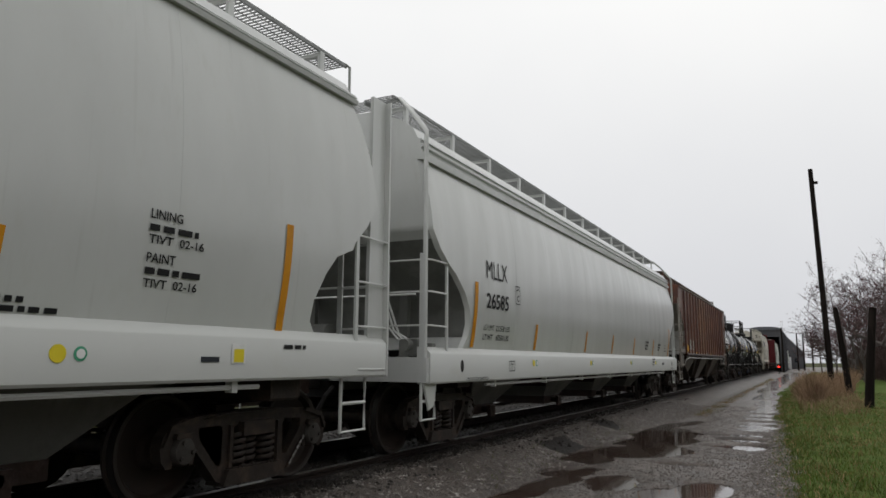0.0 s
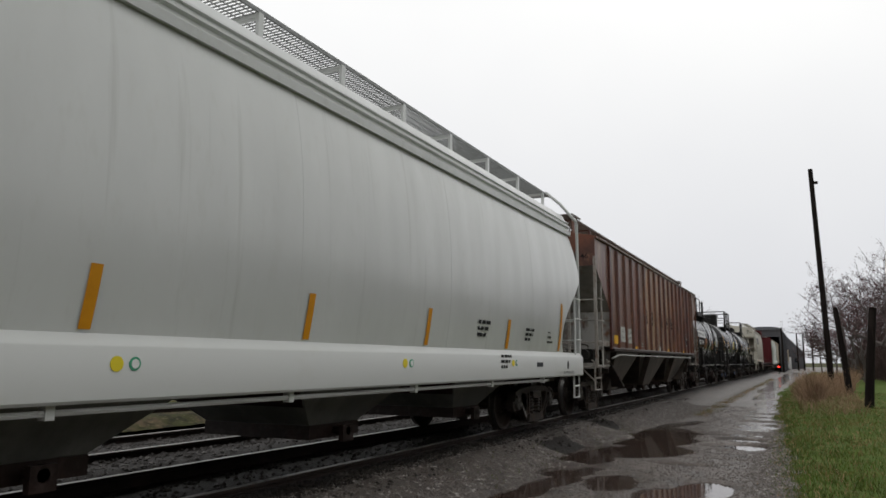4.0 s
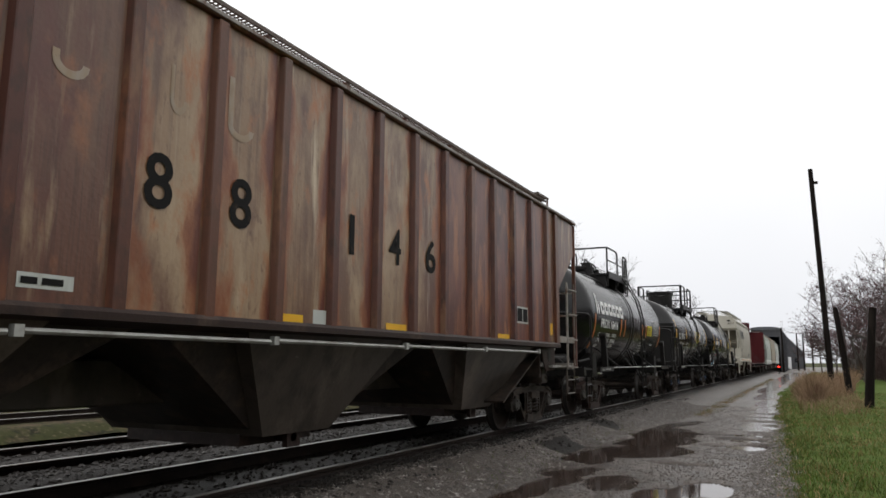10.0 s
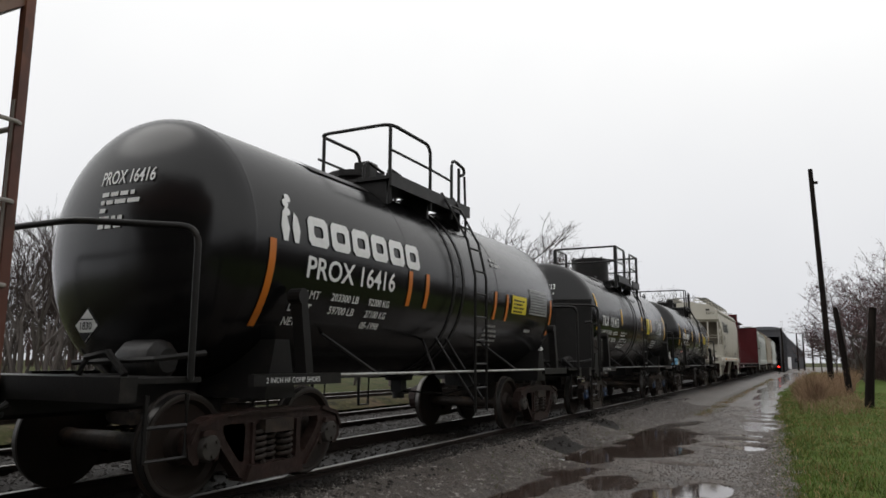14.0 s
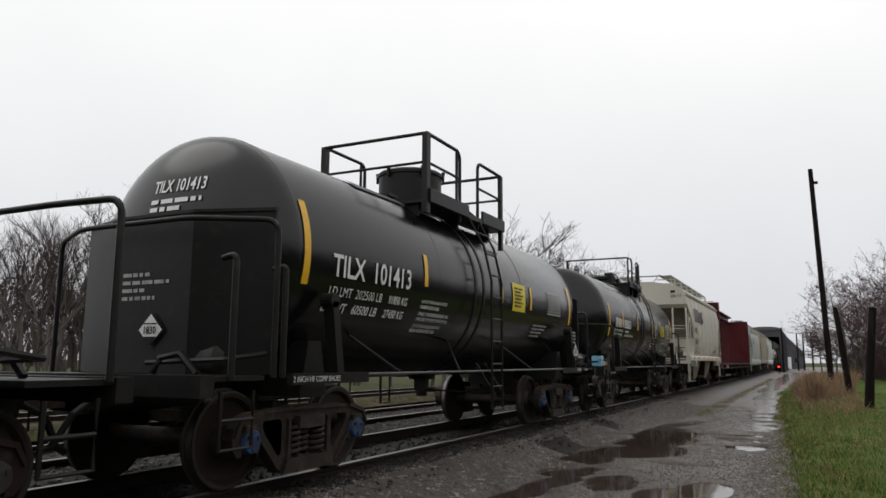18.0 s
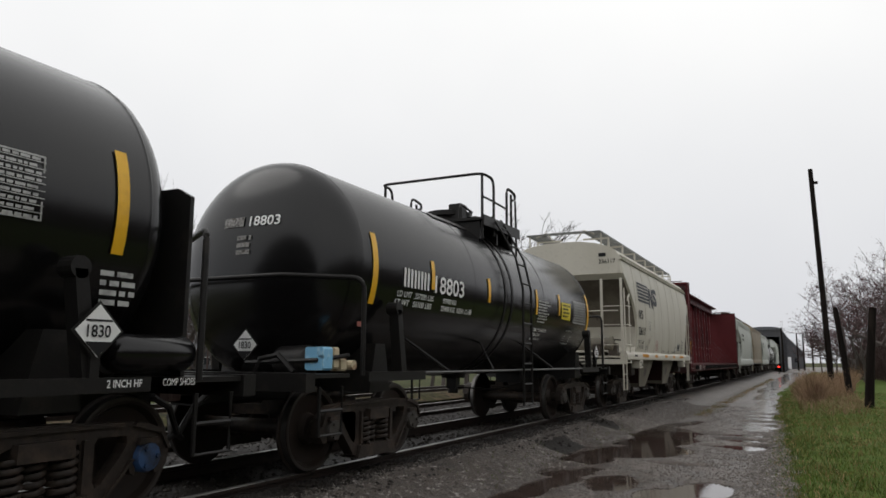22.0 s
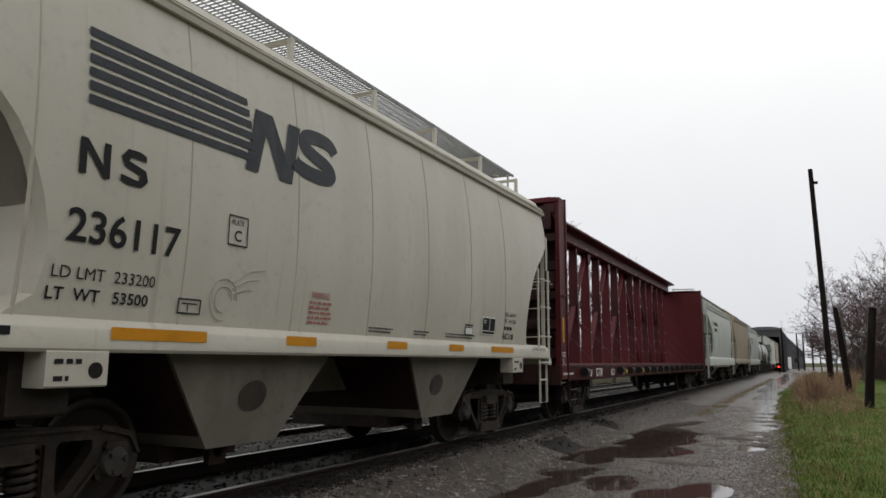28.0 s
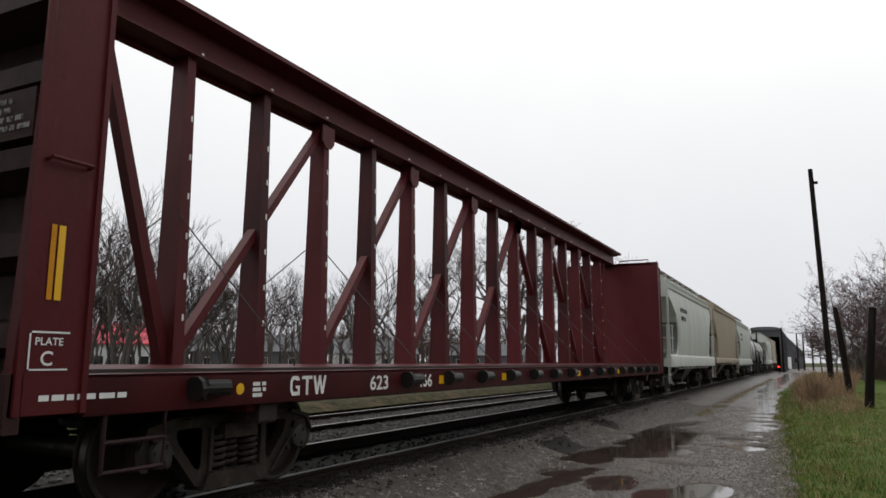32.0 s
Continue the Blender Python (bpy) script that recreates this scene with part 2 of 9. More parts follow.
WORN_INK = material("worn_dark_lettering", (0.010, 0.009, 0.009), 0.7, spec=0.15, vary=[(9, (1, 1, 1), (0.05, 0.034, 0.026), 0.6, 0.75)])
YELLOW = material("yellow_reflective_sheet", (0.78, 0.43, 0.012), 0.4, vary=[(9, (1, 1, 1), (0.66, 0.34, 0.01), 0.5, 0.8)])
ORANGE = material("amber_reflective_sheet", (0.56, 0.235, 0.006), 0.5, spec=0.25, vary=[(9, (1, 1, 1), (0.44, 0.175, 0.006), 0.5, 0.8)])
BURNT = material("orange_reflective_sheet", (0.55, 0.155, 0.012), 0.42, vary=[(9, (1, 1, 1), (0.42, 0.12, 0.01), 0.5, 0.8)])
FAINT = material("rubbed_thin_lettering", (0.16, 0.15, 0.14), 0.7, vary=[(11, (1, 1, 1), (0.40, 0.41, 0.38), 0.50, 0.62)])
SILL_RED = material("oily_maroon_sill", (0.030, 0.017, 0.014), 0.5, spec=0.22, vary=[(1.5, (1, 1, 0.6), (0.085, 0.055, 0.04), 0.54, 0.7), (6, (1, 1, 0.5), (0.018, 0.012, 0.011), 0.5, 0.7)], bump=0.15, bump_scale=30)
PLACARD = material("yellow_placard", (0.72, 0.58, 0.02), 0.45)
DIM_WHITE = material("thin_white_print", (0.40, 0.40, 0.39), 0.55, vary=[(14, (1, 1, 1), (0.22, 0.22, 0.215), 0.48, 0.65)])
WORN_CHALK = material("rubbed_chalk", (0.28, 0.27, 0.26), 0.8, vary=[(30, (1, 1, 1), (0.05, 0.045, 0.04), 0.48, 0.6)])
GHOST = material("rubbed_out_paint", (0.32, 0.235, 0.16), 0.6, vary=[(5, (1, 1, 0.5), (0.36, 0.31, 0.27), 0.5, 0.7), (3, (1, 1, 0.6), (0.19, 0.11, 0.075), 0.55, 0.7)])
GREEN = material("green_sticker", (0.05, 0.3, 0.17), 0.5)
RED_INK = material("red_lettering", (0.36, 0.12, 0.095), 0.6)
SEAM = material("dirt_along_seams", (0.38, 0.345, 0.285), 0.6, vary=[(3, (1, 1, 0.6), (0.48, 0.45, 0.38), 0.45, 0.7)])
WET_BAR = material("wet_dark_rod", (0.09, 0.088, 0.085), 0.35, 0.3, vary=[(6, (1, 1, 1), (0.04, 0.037, 0.034), 0.5, 0.75)])
BARE = material("bare_bright_rod", (0.42, 0.42, 0.40), 0.42, 0.4, vary=[(6, (1, 1, 1), (0.2, 0.18, 0.16), 0.5, 0.75)])
RAIL_SIDE = material("rusty_rail", (0.016, 0.011, 0.009), 0.65, spec=0.15, vary=[(3, (4, 1, 1), (0.03, 0.02, 0.015), 0.5, 0.75)], bump=0.1, bump_scale=30)
RAIL_TOP = material("polished_rail_head", (0.30, 0.29, 0.28), 0.38, 1.0, vary=[(2.5, (3, 0.4, 1), (0.16, 0.14, 0.12), 0.45, 0.7)])
TIE = material("wet_timber_tie", (0.018, 0.014, 0.011), 0.55, spec=0.2, vary=[(5, (0.5, 4, 4), (0.06, 0.048, 0.04), 0.5, 0.75)], bump=0.3, bump_scale=20)
BALLAST = material("wet_ballast", (0.017, 0.014, 0.012), 0.6, spec=0.1, vary=[(9, (1, 1, 1), (0.04, 0.036, 0.032), 0.52, 0.74), (30, (1, 1, 1), (0.012, 0.010, 0.009), 0.5, 0.7)], bump=0.9, bump_scale=28)
POLE = material("creosote_timber", (0.010, 0.0075, 0.0065), 0.85, spec=0.1, vary=[(3, (3, 3, 0.3), (0.026, 0.02, 0.017), 0.5, 0.75)], bump=0.3, bump_scale=18)
BARK = material("dark_bark", (0.075, 0.062, 0.056), 0.85, vary=[(3, (1, 1, 0.4), (0.12, 0.105, 0.095), 0.5, 0.75)], bump=0.3, bump_scale=12)
TWIG = material("bare_twigs", (0.055, 0.043, 0.04), 0.9, spec=0.1)
PINK_TWIG = material("budding_twigs", (0.066, 0.043, 0.042), 0.9, spec=0.1)
BUD = material("mauve_buds", (0.15, 0.08, 0.085), 0.85)
SHRUB = material("thicket_twigs", (0.07, 0.048, 0.044), 0.9, spec=0.1)
GRASS_SOIL = material("short_grass_ground", (0.06, 0.095, 0.016), 0.9, spec=0.1, vary=[(0.8, (1, 1, 1), (0.095, 0.125, 0.025), 0.45, 0.7), (4, (1, 1, 1), (0.14, 0.11, 0.055), 0.58, 0.75), (30, (1, 1, 1), (0.03, 0.055, 0.014), 0.5, 0.7)], bump=0.6, bump_scale=30)
MEADOW = material("green_meadow", (0.036, 0.052, 0.015), 0.9, spec=0.1, vary=[(0.12, (1, 1, 1), (0.06, 0.072, 0.022), 0.4, 0.62), (0.9, (1, 1, 0.6), (0.085, 0.066, 0.034), 0.48, 0.62), (2.6, (1, 1, 1), (0.022, 0.028, 0.010), 0.50, 0.64), (7, (1, 1, 1), (0.12, 0.10, 0.055), 0.58, 0.70)], bump=0.5, bump_scale=12)
FIELD = material("field_grass", (0.036, 0.042, 0.014), 0.9, spec=0.1, vary=[(0.12, (1, 1, 1), (0.05, 0.042, 0.02), 0.4, 0.62), (1.1, (1, 1, 1), (0.085, 0.060, 0.038), 0.48, 0.62), (3.2, (1, 1, 1), (0.018, 0.018, 0.010), 0.50, 0.62), (9, (1, 1, 1), (0.11, 0.085, 0.05), 0.57, 0.68), (6, (1, 1, 1), (0.028, 0.03, 0.012), 0.55, 0.72)], bump=0.5, bump_scale=12)
BLADE = material("green_blades", (0.068, 0.105, 0.017), 0.65, spec=0.2, vary=[(1.1, (1, 1, 1), (0.11, 0.15, 0.024), 0.4, 0.66), (2.7, (1, 1, 1), (0.05, 0.09, 0.016), 0.54, 0.68), (0.7, (1.4, 1, 1), (0.20, 0.15, 0.06), 0.52, 0.66), (6, (1, 1, 1), (0.27, 0.21, 0.085), 0.54, 0.70), (23, (1, 1, 1), (0.03, 0.05, 0.01), 0.52, 0.66)])
FIELD_BLADE = material("rough_field_blades", (0.075, 0.11, 0.022), 0.8, spec=0.15, vary=[(0.7, (1, 1, 1), (0.12, 0.11, 0.04), 0.42, 0.66)])
WEED = material("dry_reddish_weeds", (0.27, 0.175, 0.112), 0.85, spec=0.15, vary=[(0.6, (1, 1, 0.6), (0.15, 0.088, 0.06), 0.45, 0.62), (1.9, (1, 1, 1), (0.33, 0.235, 0.145), 0.52, 0.68), (1.1, (1, 1, 1), (0.10, 0.085, 0.035), 0.56, 0.68)])
STRAW = material("dry_stalks", (0.36, 0.225, 0.12), 0.8, vary=[(1.2, (1, 1, 1), (0.20, 0.105, 0.057), 0.45, 0.7)])
WATER = material("rain_puddle", (0.058, 0.041, 0.034), 0.03, spec=0.8, vary=[(0.9, (1, 1, 1), (0.085, 0.066, 0.056), 0.5, 0.75)], bump=0.03, bump_scale=10)
WET_RUT = material("trickling_rain_water", (0.075, 0.06, 0.05), 0.13, spec=0.8, vary=[(0.9, (1, 1, 1), (0.11, 0.09, 0.075), 0.5, 0.75)], bump=0.28, bump_scale=6)
SHED = material("dark_corrugated_sheet", (0.055, 0.055, 0.062), 0.6, vary=[(0.5, (1, 1, 0.4), (0.085, 0.08, 0.085), 0.45, 0.7)])
SHED_ROOF = material("grey_roof_sheet", (0.09, 0.095, 0.105), 0.55, vary=[(0.5, (1, 1, 0.4), (0.13, 0.135, 0.145), 0.45, 0.7)])
DOORWHITE = material("white_door_paint", (0.75, 0.75, 0.76), 0.5, vary=[(1.5, (1, 1, 1), (0.66, 0.66, 0.67), 0.5, 0.8)])
RED_ROOF = material("red_metal_roof", (0.50, 0.04, 0.07), 0.5, vary=[(0.6, (1, 1, 1), (0.40, 0.035, 0.05), 0.5, 0.75)])
WALLWHITE = material("pale_siding", (0.5, 0.5, 0.5), 0.7, vary=[(0.8, (1, 1, 1), (0.4, 0.4, 0.4), 0.5, 0.75)])
GLASS = material("dark_window_glass", (0.02, 0.022, 0.025), 0.08)
LAMP_RED = material("red_lamp", (1.0, 0.03, 0.02), 0.3, glow=3.5)
CHAR = material("charcoal_car_paint", (0.05, 0.052, 0.055), 0.4, coat=0.3)


def rib_edge_tint(m, edge, glow_rust, lo, hi):
    """Darkens a side panel unevenly to maroon towards its two ribs, with an orange rust fringe."""
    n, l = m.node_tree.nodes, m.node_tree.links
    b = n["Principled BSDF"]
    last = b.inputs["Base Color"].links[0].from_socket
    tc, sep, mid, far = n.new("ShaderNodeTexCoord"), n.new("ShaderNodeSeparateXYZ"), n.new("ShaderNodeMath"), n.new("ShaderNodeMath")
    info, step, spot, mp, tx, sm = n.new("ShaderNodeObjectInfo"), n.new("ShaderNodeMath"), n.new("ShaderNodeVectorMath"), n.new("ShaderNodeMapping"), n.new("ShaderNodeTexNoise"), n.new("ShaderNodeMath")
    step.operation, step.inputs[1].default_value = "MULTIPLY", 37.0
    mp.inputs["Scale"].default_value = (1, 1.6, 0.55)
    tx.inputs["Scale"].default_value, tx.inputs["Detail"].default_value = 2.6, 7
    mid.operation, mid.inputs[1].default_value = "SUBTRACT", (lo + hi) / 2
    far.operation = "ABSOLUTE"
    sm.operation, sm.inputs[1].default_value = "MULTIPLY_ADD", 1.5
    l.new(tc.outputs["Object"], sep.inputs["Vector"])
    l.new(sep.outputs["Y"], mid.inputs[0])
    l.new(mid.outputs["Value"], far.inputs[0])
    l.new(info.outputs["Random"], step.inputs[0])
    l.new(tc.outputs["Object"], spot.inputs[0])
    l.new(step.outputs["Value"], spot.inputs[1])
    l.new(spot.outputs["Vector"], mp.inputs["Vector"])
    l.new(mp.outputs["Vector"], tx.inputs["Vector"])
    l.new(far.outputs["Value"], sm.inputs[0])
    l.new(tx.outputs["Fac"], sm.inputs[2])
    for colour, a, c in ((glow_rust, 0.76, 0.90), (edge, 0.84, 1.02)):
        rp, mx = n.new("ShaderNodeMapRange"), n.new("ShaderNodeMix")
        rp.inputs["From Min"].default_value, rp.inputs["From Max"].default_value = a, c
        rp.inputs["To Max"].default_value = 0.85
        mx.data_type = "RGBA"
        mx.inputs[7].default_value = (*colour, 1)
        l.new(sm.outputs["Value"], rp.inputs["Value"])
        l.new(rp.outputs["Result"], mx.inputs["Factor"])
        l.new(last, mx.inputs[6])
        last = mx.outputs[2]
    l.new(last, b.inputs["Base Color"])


PANEL = material("weathered_tan_panel_paint", (0.245, 0.145, 0.082), 0.36, spec=0.5, own=(0.34, 0.24, 0.15), vary=[(3.2, (1, 5.5, 0.12), (0.13, 0.068, 0.042), 0.48, 0.62), (4.1, (1, 6.5, 0.10), (0.46, 0.38, 0.27), 0.60, 0.74), (0.8, (1, 1.3, 0.7), (0.40, 0.285, 0.18), 0.40, 0.62), (1.3, (1, 1.5, 0.6), (0.105, 0.038, 0.026), 0.46, 0.62), (2.6, (1, 2.2, 0.22), (0.55, 0.44, 0.31), 0.57, 0.72), (2.9, (1, 1.4, 0.7), (0.36, 0.125, 0.04), 0.55, 0.70), (13, (1, 1, 0.5), (0.09, 0.035, 0.025), 0.58, 0.76)], bump=0.12, bump_scale=30)
rib_edge_tint(PANEL, (0.095, 0.022, 0.016), (0.30, 0.10, 0.035), 0.05, 0.67)
rib_edge_tint(RUST_RED, (0.055, 0.012, 0.011), (0.24, 0.085, 0.035), 0.05, 0.67)


def gravel_material():
    """Wet grit of many greys, with a finer and a coarser grain."""
    m = material("wet_gravel_road", (0.062, 0.042, 0.031), 0.42, vary=[(0.45, (1, 0.6, 1), (0.118, 0.092, 0.074), 0.46, 0.66), (9, (1, 1, 1), (0.03, 0.022, 0.017), 0.54, 0.66), (20, (1, 1, 1), (0.16, 0.142, 0.125), 0.57, 0.70), (48, (1, 1, 1), (0.026, 0.019, 0.015), 0.52, 0.70), (2.2, (1, 1, 1), (0.028, 0.021, 0.017), 0.50, 0.66), (1.0, (1, 0.5, 1), (0.15, 0.125, 0.105), 0.56, 0.70)], bump=1.0, bump_scale=40)
    # black cinders spilled from the track over the edge of the road
    n, l = m.node_tree.nodes, m.node_tree.links
    b = n["Principled BSDF"]
    last = b.inputs["Base Color"].links[0].from_socket
    tc, sep, tx, sm, rp, mx = n.new("ShaderNodeTexCoord"), n.new("ShaderNodeSeparateXYZ"), n.new("ShaderNodeTexNoise"), n.new("ShaderNodeMath"), n.new("ShaderNodeMapRange"), n.new("ShaderNodeMix")
    tx.inputs["Scale"].default_value, tx.inputs["Detail"].default_value = 2.2, 6
    sm.operation, sm.inputs[1].default_value = "MULTIPLY_ADD", -0.9
    rp.inputs["From Min"].default_value, rp.inputs["From Max"].default_value = 3.75, 4.05
    mx.data_type = "RGBA"
    mx.inputs[7].default_value = (0.018, 0.014, 0.012, 1)
    l.new(tc.outputs["Object"], sep.inputs["Vector"])
    l.new(tc.outputs["Object"], tx.inputs["Vector"])
    away_x = n.new("ShaderNodeMath")
    away_x.operation, away_x.inputs[1].default_value = "MULTIPLY", -1.0
    l.new(sep.outputs["X"], away_x.inputs[0])
    l.new(tx.outputs["Fac"], sm.inputs[0])
    l.new(away_x.outputs["Value"], sm.inputs[2])
    l.new(sm.outputs["Value"], rp.inputs["Value"])
    l.new(rp.outputs["Result"], mx.inputs["Factor"])
    l.new(last, mx.inputs[6])
    l.new(mx.outputs[2], b.inputs["Base Color"])
    return m


GRAVEL = gravel_material()
STONE_DARK = material("oily_wet_stone", (0.015, 0.012, 0.010), 0.55, spec=0.15, vary=[(3.1, (1, 1, 1), (0.05, 0.044, 0.038), 0.52, 0.66), (2.3, (1, 1, 1), (0.014, 0.012, 0.011), 0.5, 0.64)], bump=0.3, bump_scale=60)
BED_STONE = material("grey_bed_stone", (0.045, 0.04, 0.037), 0.6, spec=0.2, vary=[(3.1, (1, 1, 1), (0.12, 0.113, 0.107), 0.52, 0.66), (2.3, (1, 1, 1), (0.02, 0.017, 0.015), 0.5, 0.64)], bump=0.3, bump_scale=60)
STONE = material("loose_stone", (0.105, 0.088, 0.075), 0.5, vary=[(9.1, (1, 1, 1), (0.34, 0.315, 0.29), 0.55, 0.62), (7.3, (1, 1, 1), (0.045, 0.035, 0.029), 0.52, 0.66)], bump=0.3, bump_scale=60)


# ---------------------------------------------------------------- building tools
class Geo:
    """Collects corners and faces for one mesh."""

    def __init__(self):
        self.v, self.f = [], []

    def add(self, verts, faces):
        k = len(self.v)
        self.v += [tuple(p) for p in verts]
        self.f += [tuple(i + k for i in fc) for fc in faces]
        return self

    def box(self, x0, x1, y0, y1, z0, z1, c=0.0):
        """An upright block; c: chamfer of its long edges along y."""
        if c:
            return self.prism([(x0 + c, z0), (x1 - c, z0), (x1, z0 + c), (x1, z1 - c), (x1 - c, z1), (x0 + c, z1), (x0, z1 - c), (x0, z0 + c)], y0, y1, "y")
        v = [(x, y, z) for z in (z0, z1) for y in (y0, y1) for x in (x0, x1)]
        return self.add(v, [(0, 2, 3, 1), (4, 5, 7, 6), (0, 1, 5, 4), (2, 6, 7, 3), (0, 4, 6, 2), (1, 3, 7, 5)])

    def prism(self, poly, a, b, axis="x"):
        """A flat outline drawn out from a to b along x (outline in y, z), y (x, z) or z (x, y)."""
        put = {"x": lambda p, t: (t, p[0], p[1]), "y": lambda p, t: (p[0], t, p[1]), "z": lambda p, t: (p[0], p[1], t)}[axis]
        n = len(poly)
        v = [put(p, a) for p in poly] + [put(p, b) for p in poly]
        f = [tuple(range(n - 1, -1, -1)), tuple(range(n, 2 * n))] + [(i, (i + 1) % n, n + (i + 1) % n, n + i) for i in range(n)]
        return self.add(v, f)

    def tube(self, pts, r, n=6, r1=None, closed=True):
        """A round bar along points, tapering to r1."""
        pts = [Vector(p) for p in pts]
        r1 = r if r1 is None else r1
        v, f = [], []
        for i, p in enumerate(pts):
            d = (pts[min(i + 1, len(pts) - 1)] - pts[max(i - 1, 0)]).normalized()
            s = d.cross(Vector((0, 0, 1)) if abs(d.z) < 0.9 else Vector((0, 1, 0))).normalized()
            u = s.cross(d)
            rad = r + (r1 - r) * i / max(1, len(pts) - 1)
            v += [p + (s * math.cos(2 * math.pi * k / n) + u * math.sin(2 * math.pi * k / n)) * rad for k in range(n)]
        for i in range(len(pts) - 1):
            f += [(i * n + k, i * n + (k + 1) % n, (i + 1) * n + (k + 1) % n, (i + 1) * n + k) for k in range(n)]
        if closed:
            f += [tuple(range(n - 1, -1, -1)), tuple((len(pts) - 1) * n + k for k in range(n))]
        return self.add(v, f)

    def lathe(self, prof, centre, axis="x", n=24, cap=True):
        """A turned body: prof holds (distance along the axis, radius)."""
        cx, cy, cz = centre
        v, f = [], []
        for t, r in prof:
            for k in range(n):
                a = 2 * math.pi * k / n
                if axis == "x":
                    v.append((cx + t, cy + r * math.cos(a), cz + r * math.sin(a)))
                elif axis == "y":
                    v.append((cx + r * math.cos(a), cy + t, cz + r * math.sin(a)))
                else:
                    v.append((cx + r * math.cos(a), cy + r * math.sin(a), cz + t))
        m = len(prof)
        for i in range(m - 1):
            for k in range(n):
                q = (i * n + k, i * n + (k + 1) % n, (i + 1) * n + (k + 1) % n, (i + 1) * n + k)
                f.append(q if axis == "x" or axis == "z" else q[::-1])
        ends = [tuple(range(n - 1, -1, -1)), tuple((m - 1) * n + k for k in range(n))]
        if cap:
            f += ends if axis != "y" else [e[::-1] for e in ends]
        return self.add(v, f)

    def loft(self, rings, cap=True):
        """Skins a row of closed rings of equal count."""
        n = len(rings[0])
        v = [p for r in rings for p in r]
        f = [(i * n + k, i * n + (k + 1) % n, (i + 1) * n + (k + 1) % n, (i + 1) * n + k) for i in range(len(rings) - 1) for k in range(n)]
        if cap:
            f += [tuple(range(n - 1, -1, -1)), tuple((len(rings) - 1) * n + k for k in range(n))]
        return self.add(v, f)

    def mesh(self, name, mat, smooth=False):
        me = bpy.data.meshes.new(name)
        me.from_pydata(self.v, [], self.f)
        me.materials.append(mat)
        bm = bmesh.new()
        bm.from_mesh(me)
        bmesh.ops.recalc_face_normals(bm, faces=bm.faces)
        bm.to_mesh(me)
        bm.free()
        if smooth:
            me.polygons.foreach_set("use_smooth", [True] * len(me.polygons))
            me.set_sharp_from_angle(angle=radians(smooth if smooth > 1 else 40))
        return me


def thing(name, label, category, group="", kind=""):
    return tagged(new(name), label, category, group, kind)


def solid(name, geo, mat, label, category, group="", kind="", smooth=False):
    return tagged(new(name, geo.mesh(name, mat, smooth)), label, category, group, kind)


def part(name, geo, mat, parent, label="", smooth=False):
    ob = new(name, geo if isinstance(geo, bpy.types.Mesh) else geo.mesh(name, mat, smooth))
    ob.parent = parent
    if label:
        ob["label"] = label
    return ob


def at(ob, *m):
    ob.matrix_basis = pose(*m)
    return ob


TEXTS = {}


def text_points(words, height):
    """Corners and faces of words in the built-in font, capital height given, from (0, 0) to the right."""
    if words not in TEXTS:
        cu = bpy.data.curves.new("words", "FONT")
        cu.body, cu.size, cu.resolution_u, cu.offset = words, 1.0, 3, 0.0 if "M" in words else 0.016
        ob = new("words", cu)
        me = bpy.data.meshes.new_from_object(ob.evaluated_get(bpy.context.evaluated_depsgraph_get()))
        vs = [(v.co.x, v.co.y) for v in me.vertices]
        TEXTS[words] = (vs, [tuple(p.vertices) for p in me.polygons])
        bpy.data.objects.remove(ob)
        bpy.data.curves.remove(cu)
        bpy.data.meshes.remove(me)
    vs, fs = TEXTS[words]
    x0, hi = min(p[0] for p in vs), max(p[1] for p in vs)
    k = height / hi
    return [((x - x0) * k, y * k) for x, y in vs], fs


def write(parent, words, y, z, height, mat, wrap, width=None, name="lettering", label=""):
    """Words painted on a side: (y, z) is the foot of the first letter, wrap(y, z) the place on the skin."""
    vs, fs = text_points(words, height)
    w = max(p[0] for p in vs)
    k = width / w if width else 1.0
    g = Geo().add([wrap(y + a * k, z + b) for a, b in vs], fs)
    return part(name, g, mat, parent, label)


def bars(parent, y, z, rows, mat, wrap, height, gap, seed=1, name="small_print", label="", width=None):
    """Writing too small to read: rows of word-long bars. rows: the length of each row in metres."""
    rnd = random.Random(seed)
    g = Geo()
    for i, length in enumerate(rows):
        zz, a = z - i * (height + gap), y
        while a < y + length - 0.02:
            b = min(y + length, a + height * rnd.uniform(1.2, 4.0))
            g.add([wrap(a, zz), wrap(b, zz), wrap(b, zz + height), wrap(a, zz + height)], [(0, 1, 2, 3)])
            a = b + height * rnd.uniform(0.5, 0.8)
    return part(name, g, mat, parent, label)


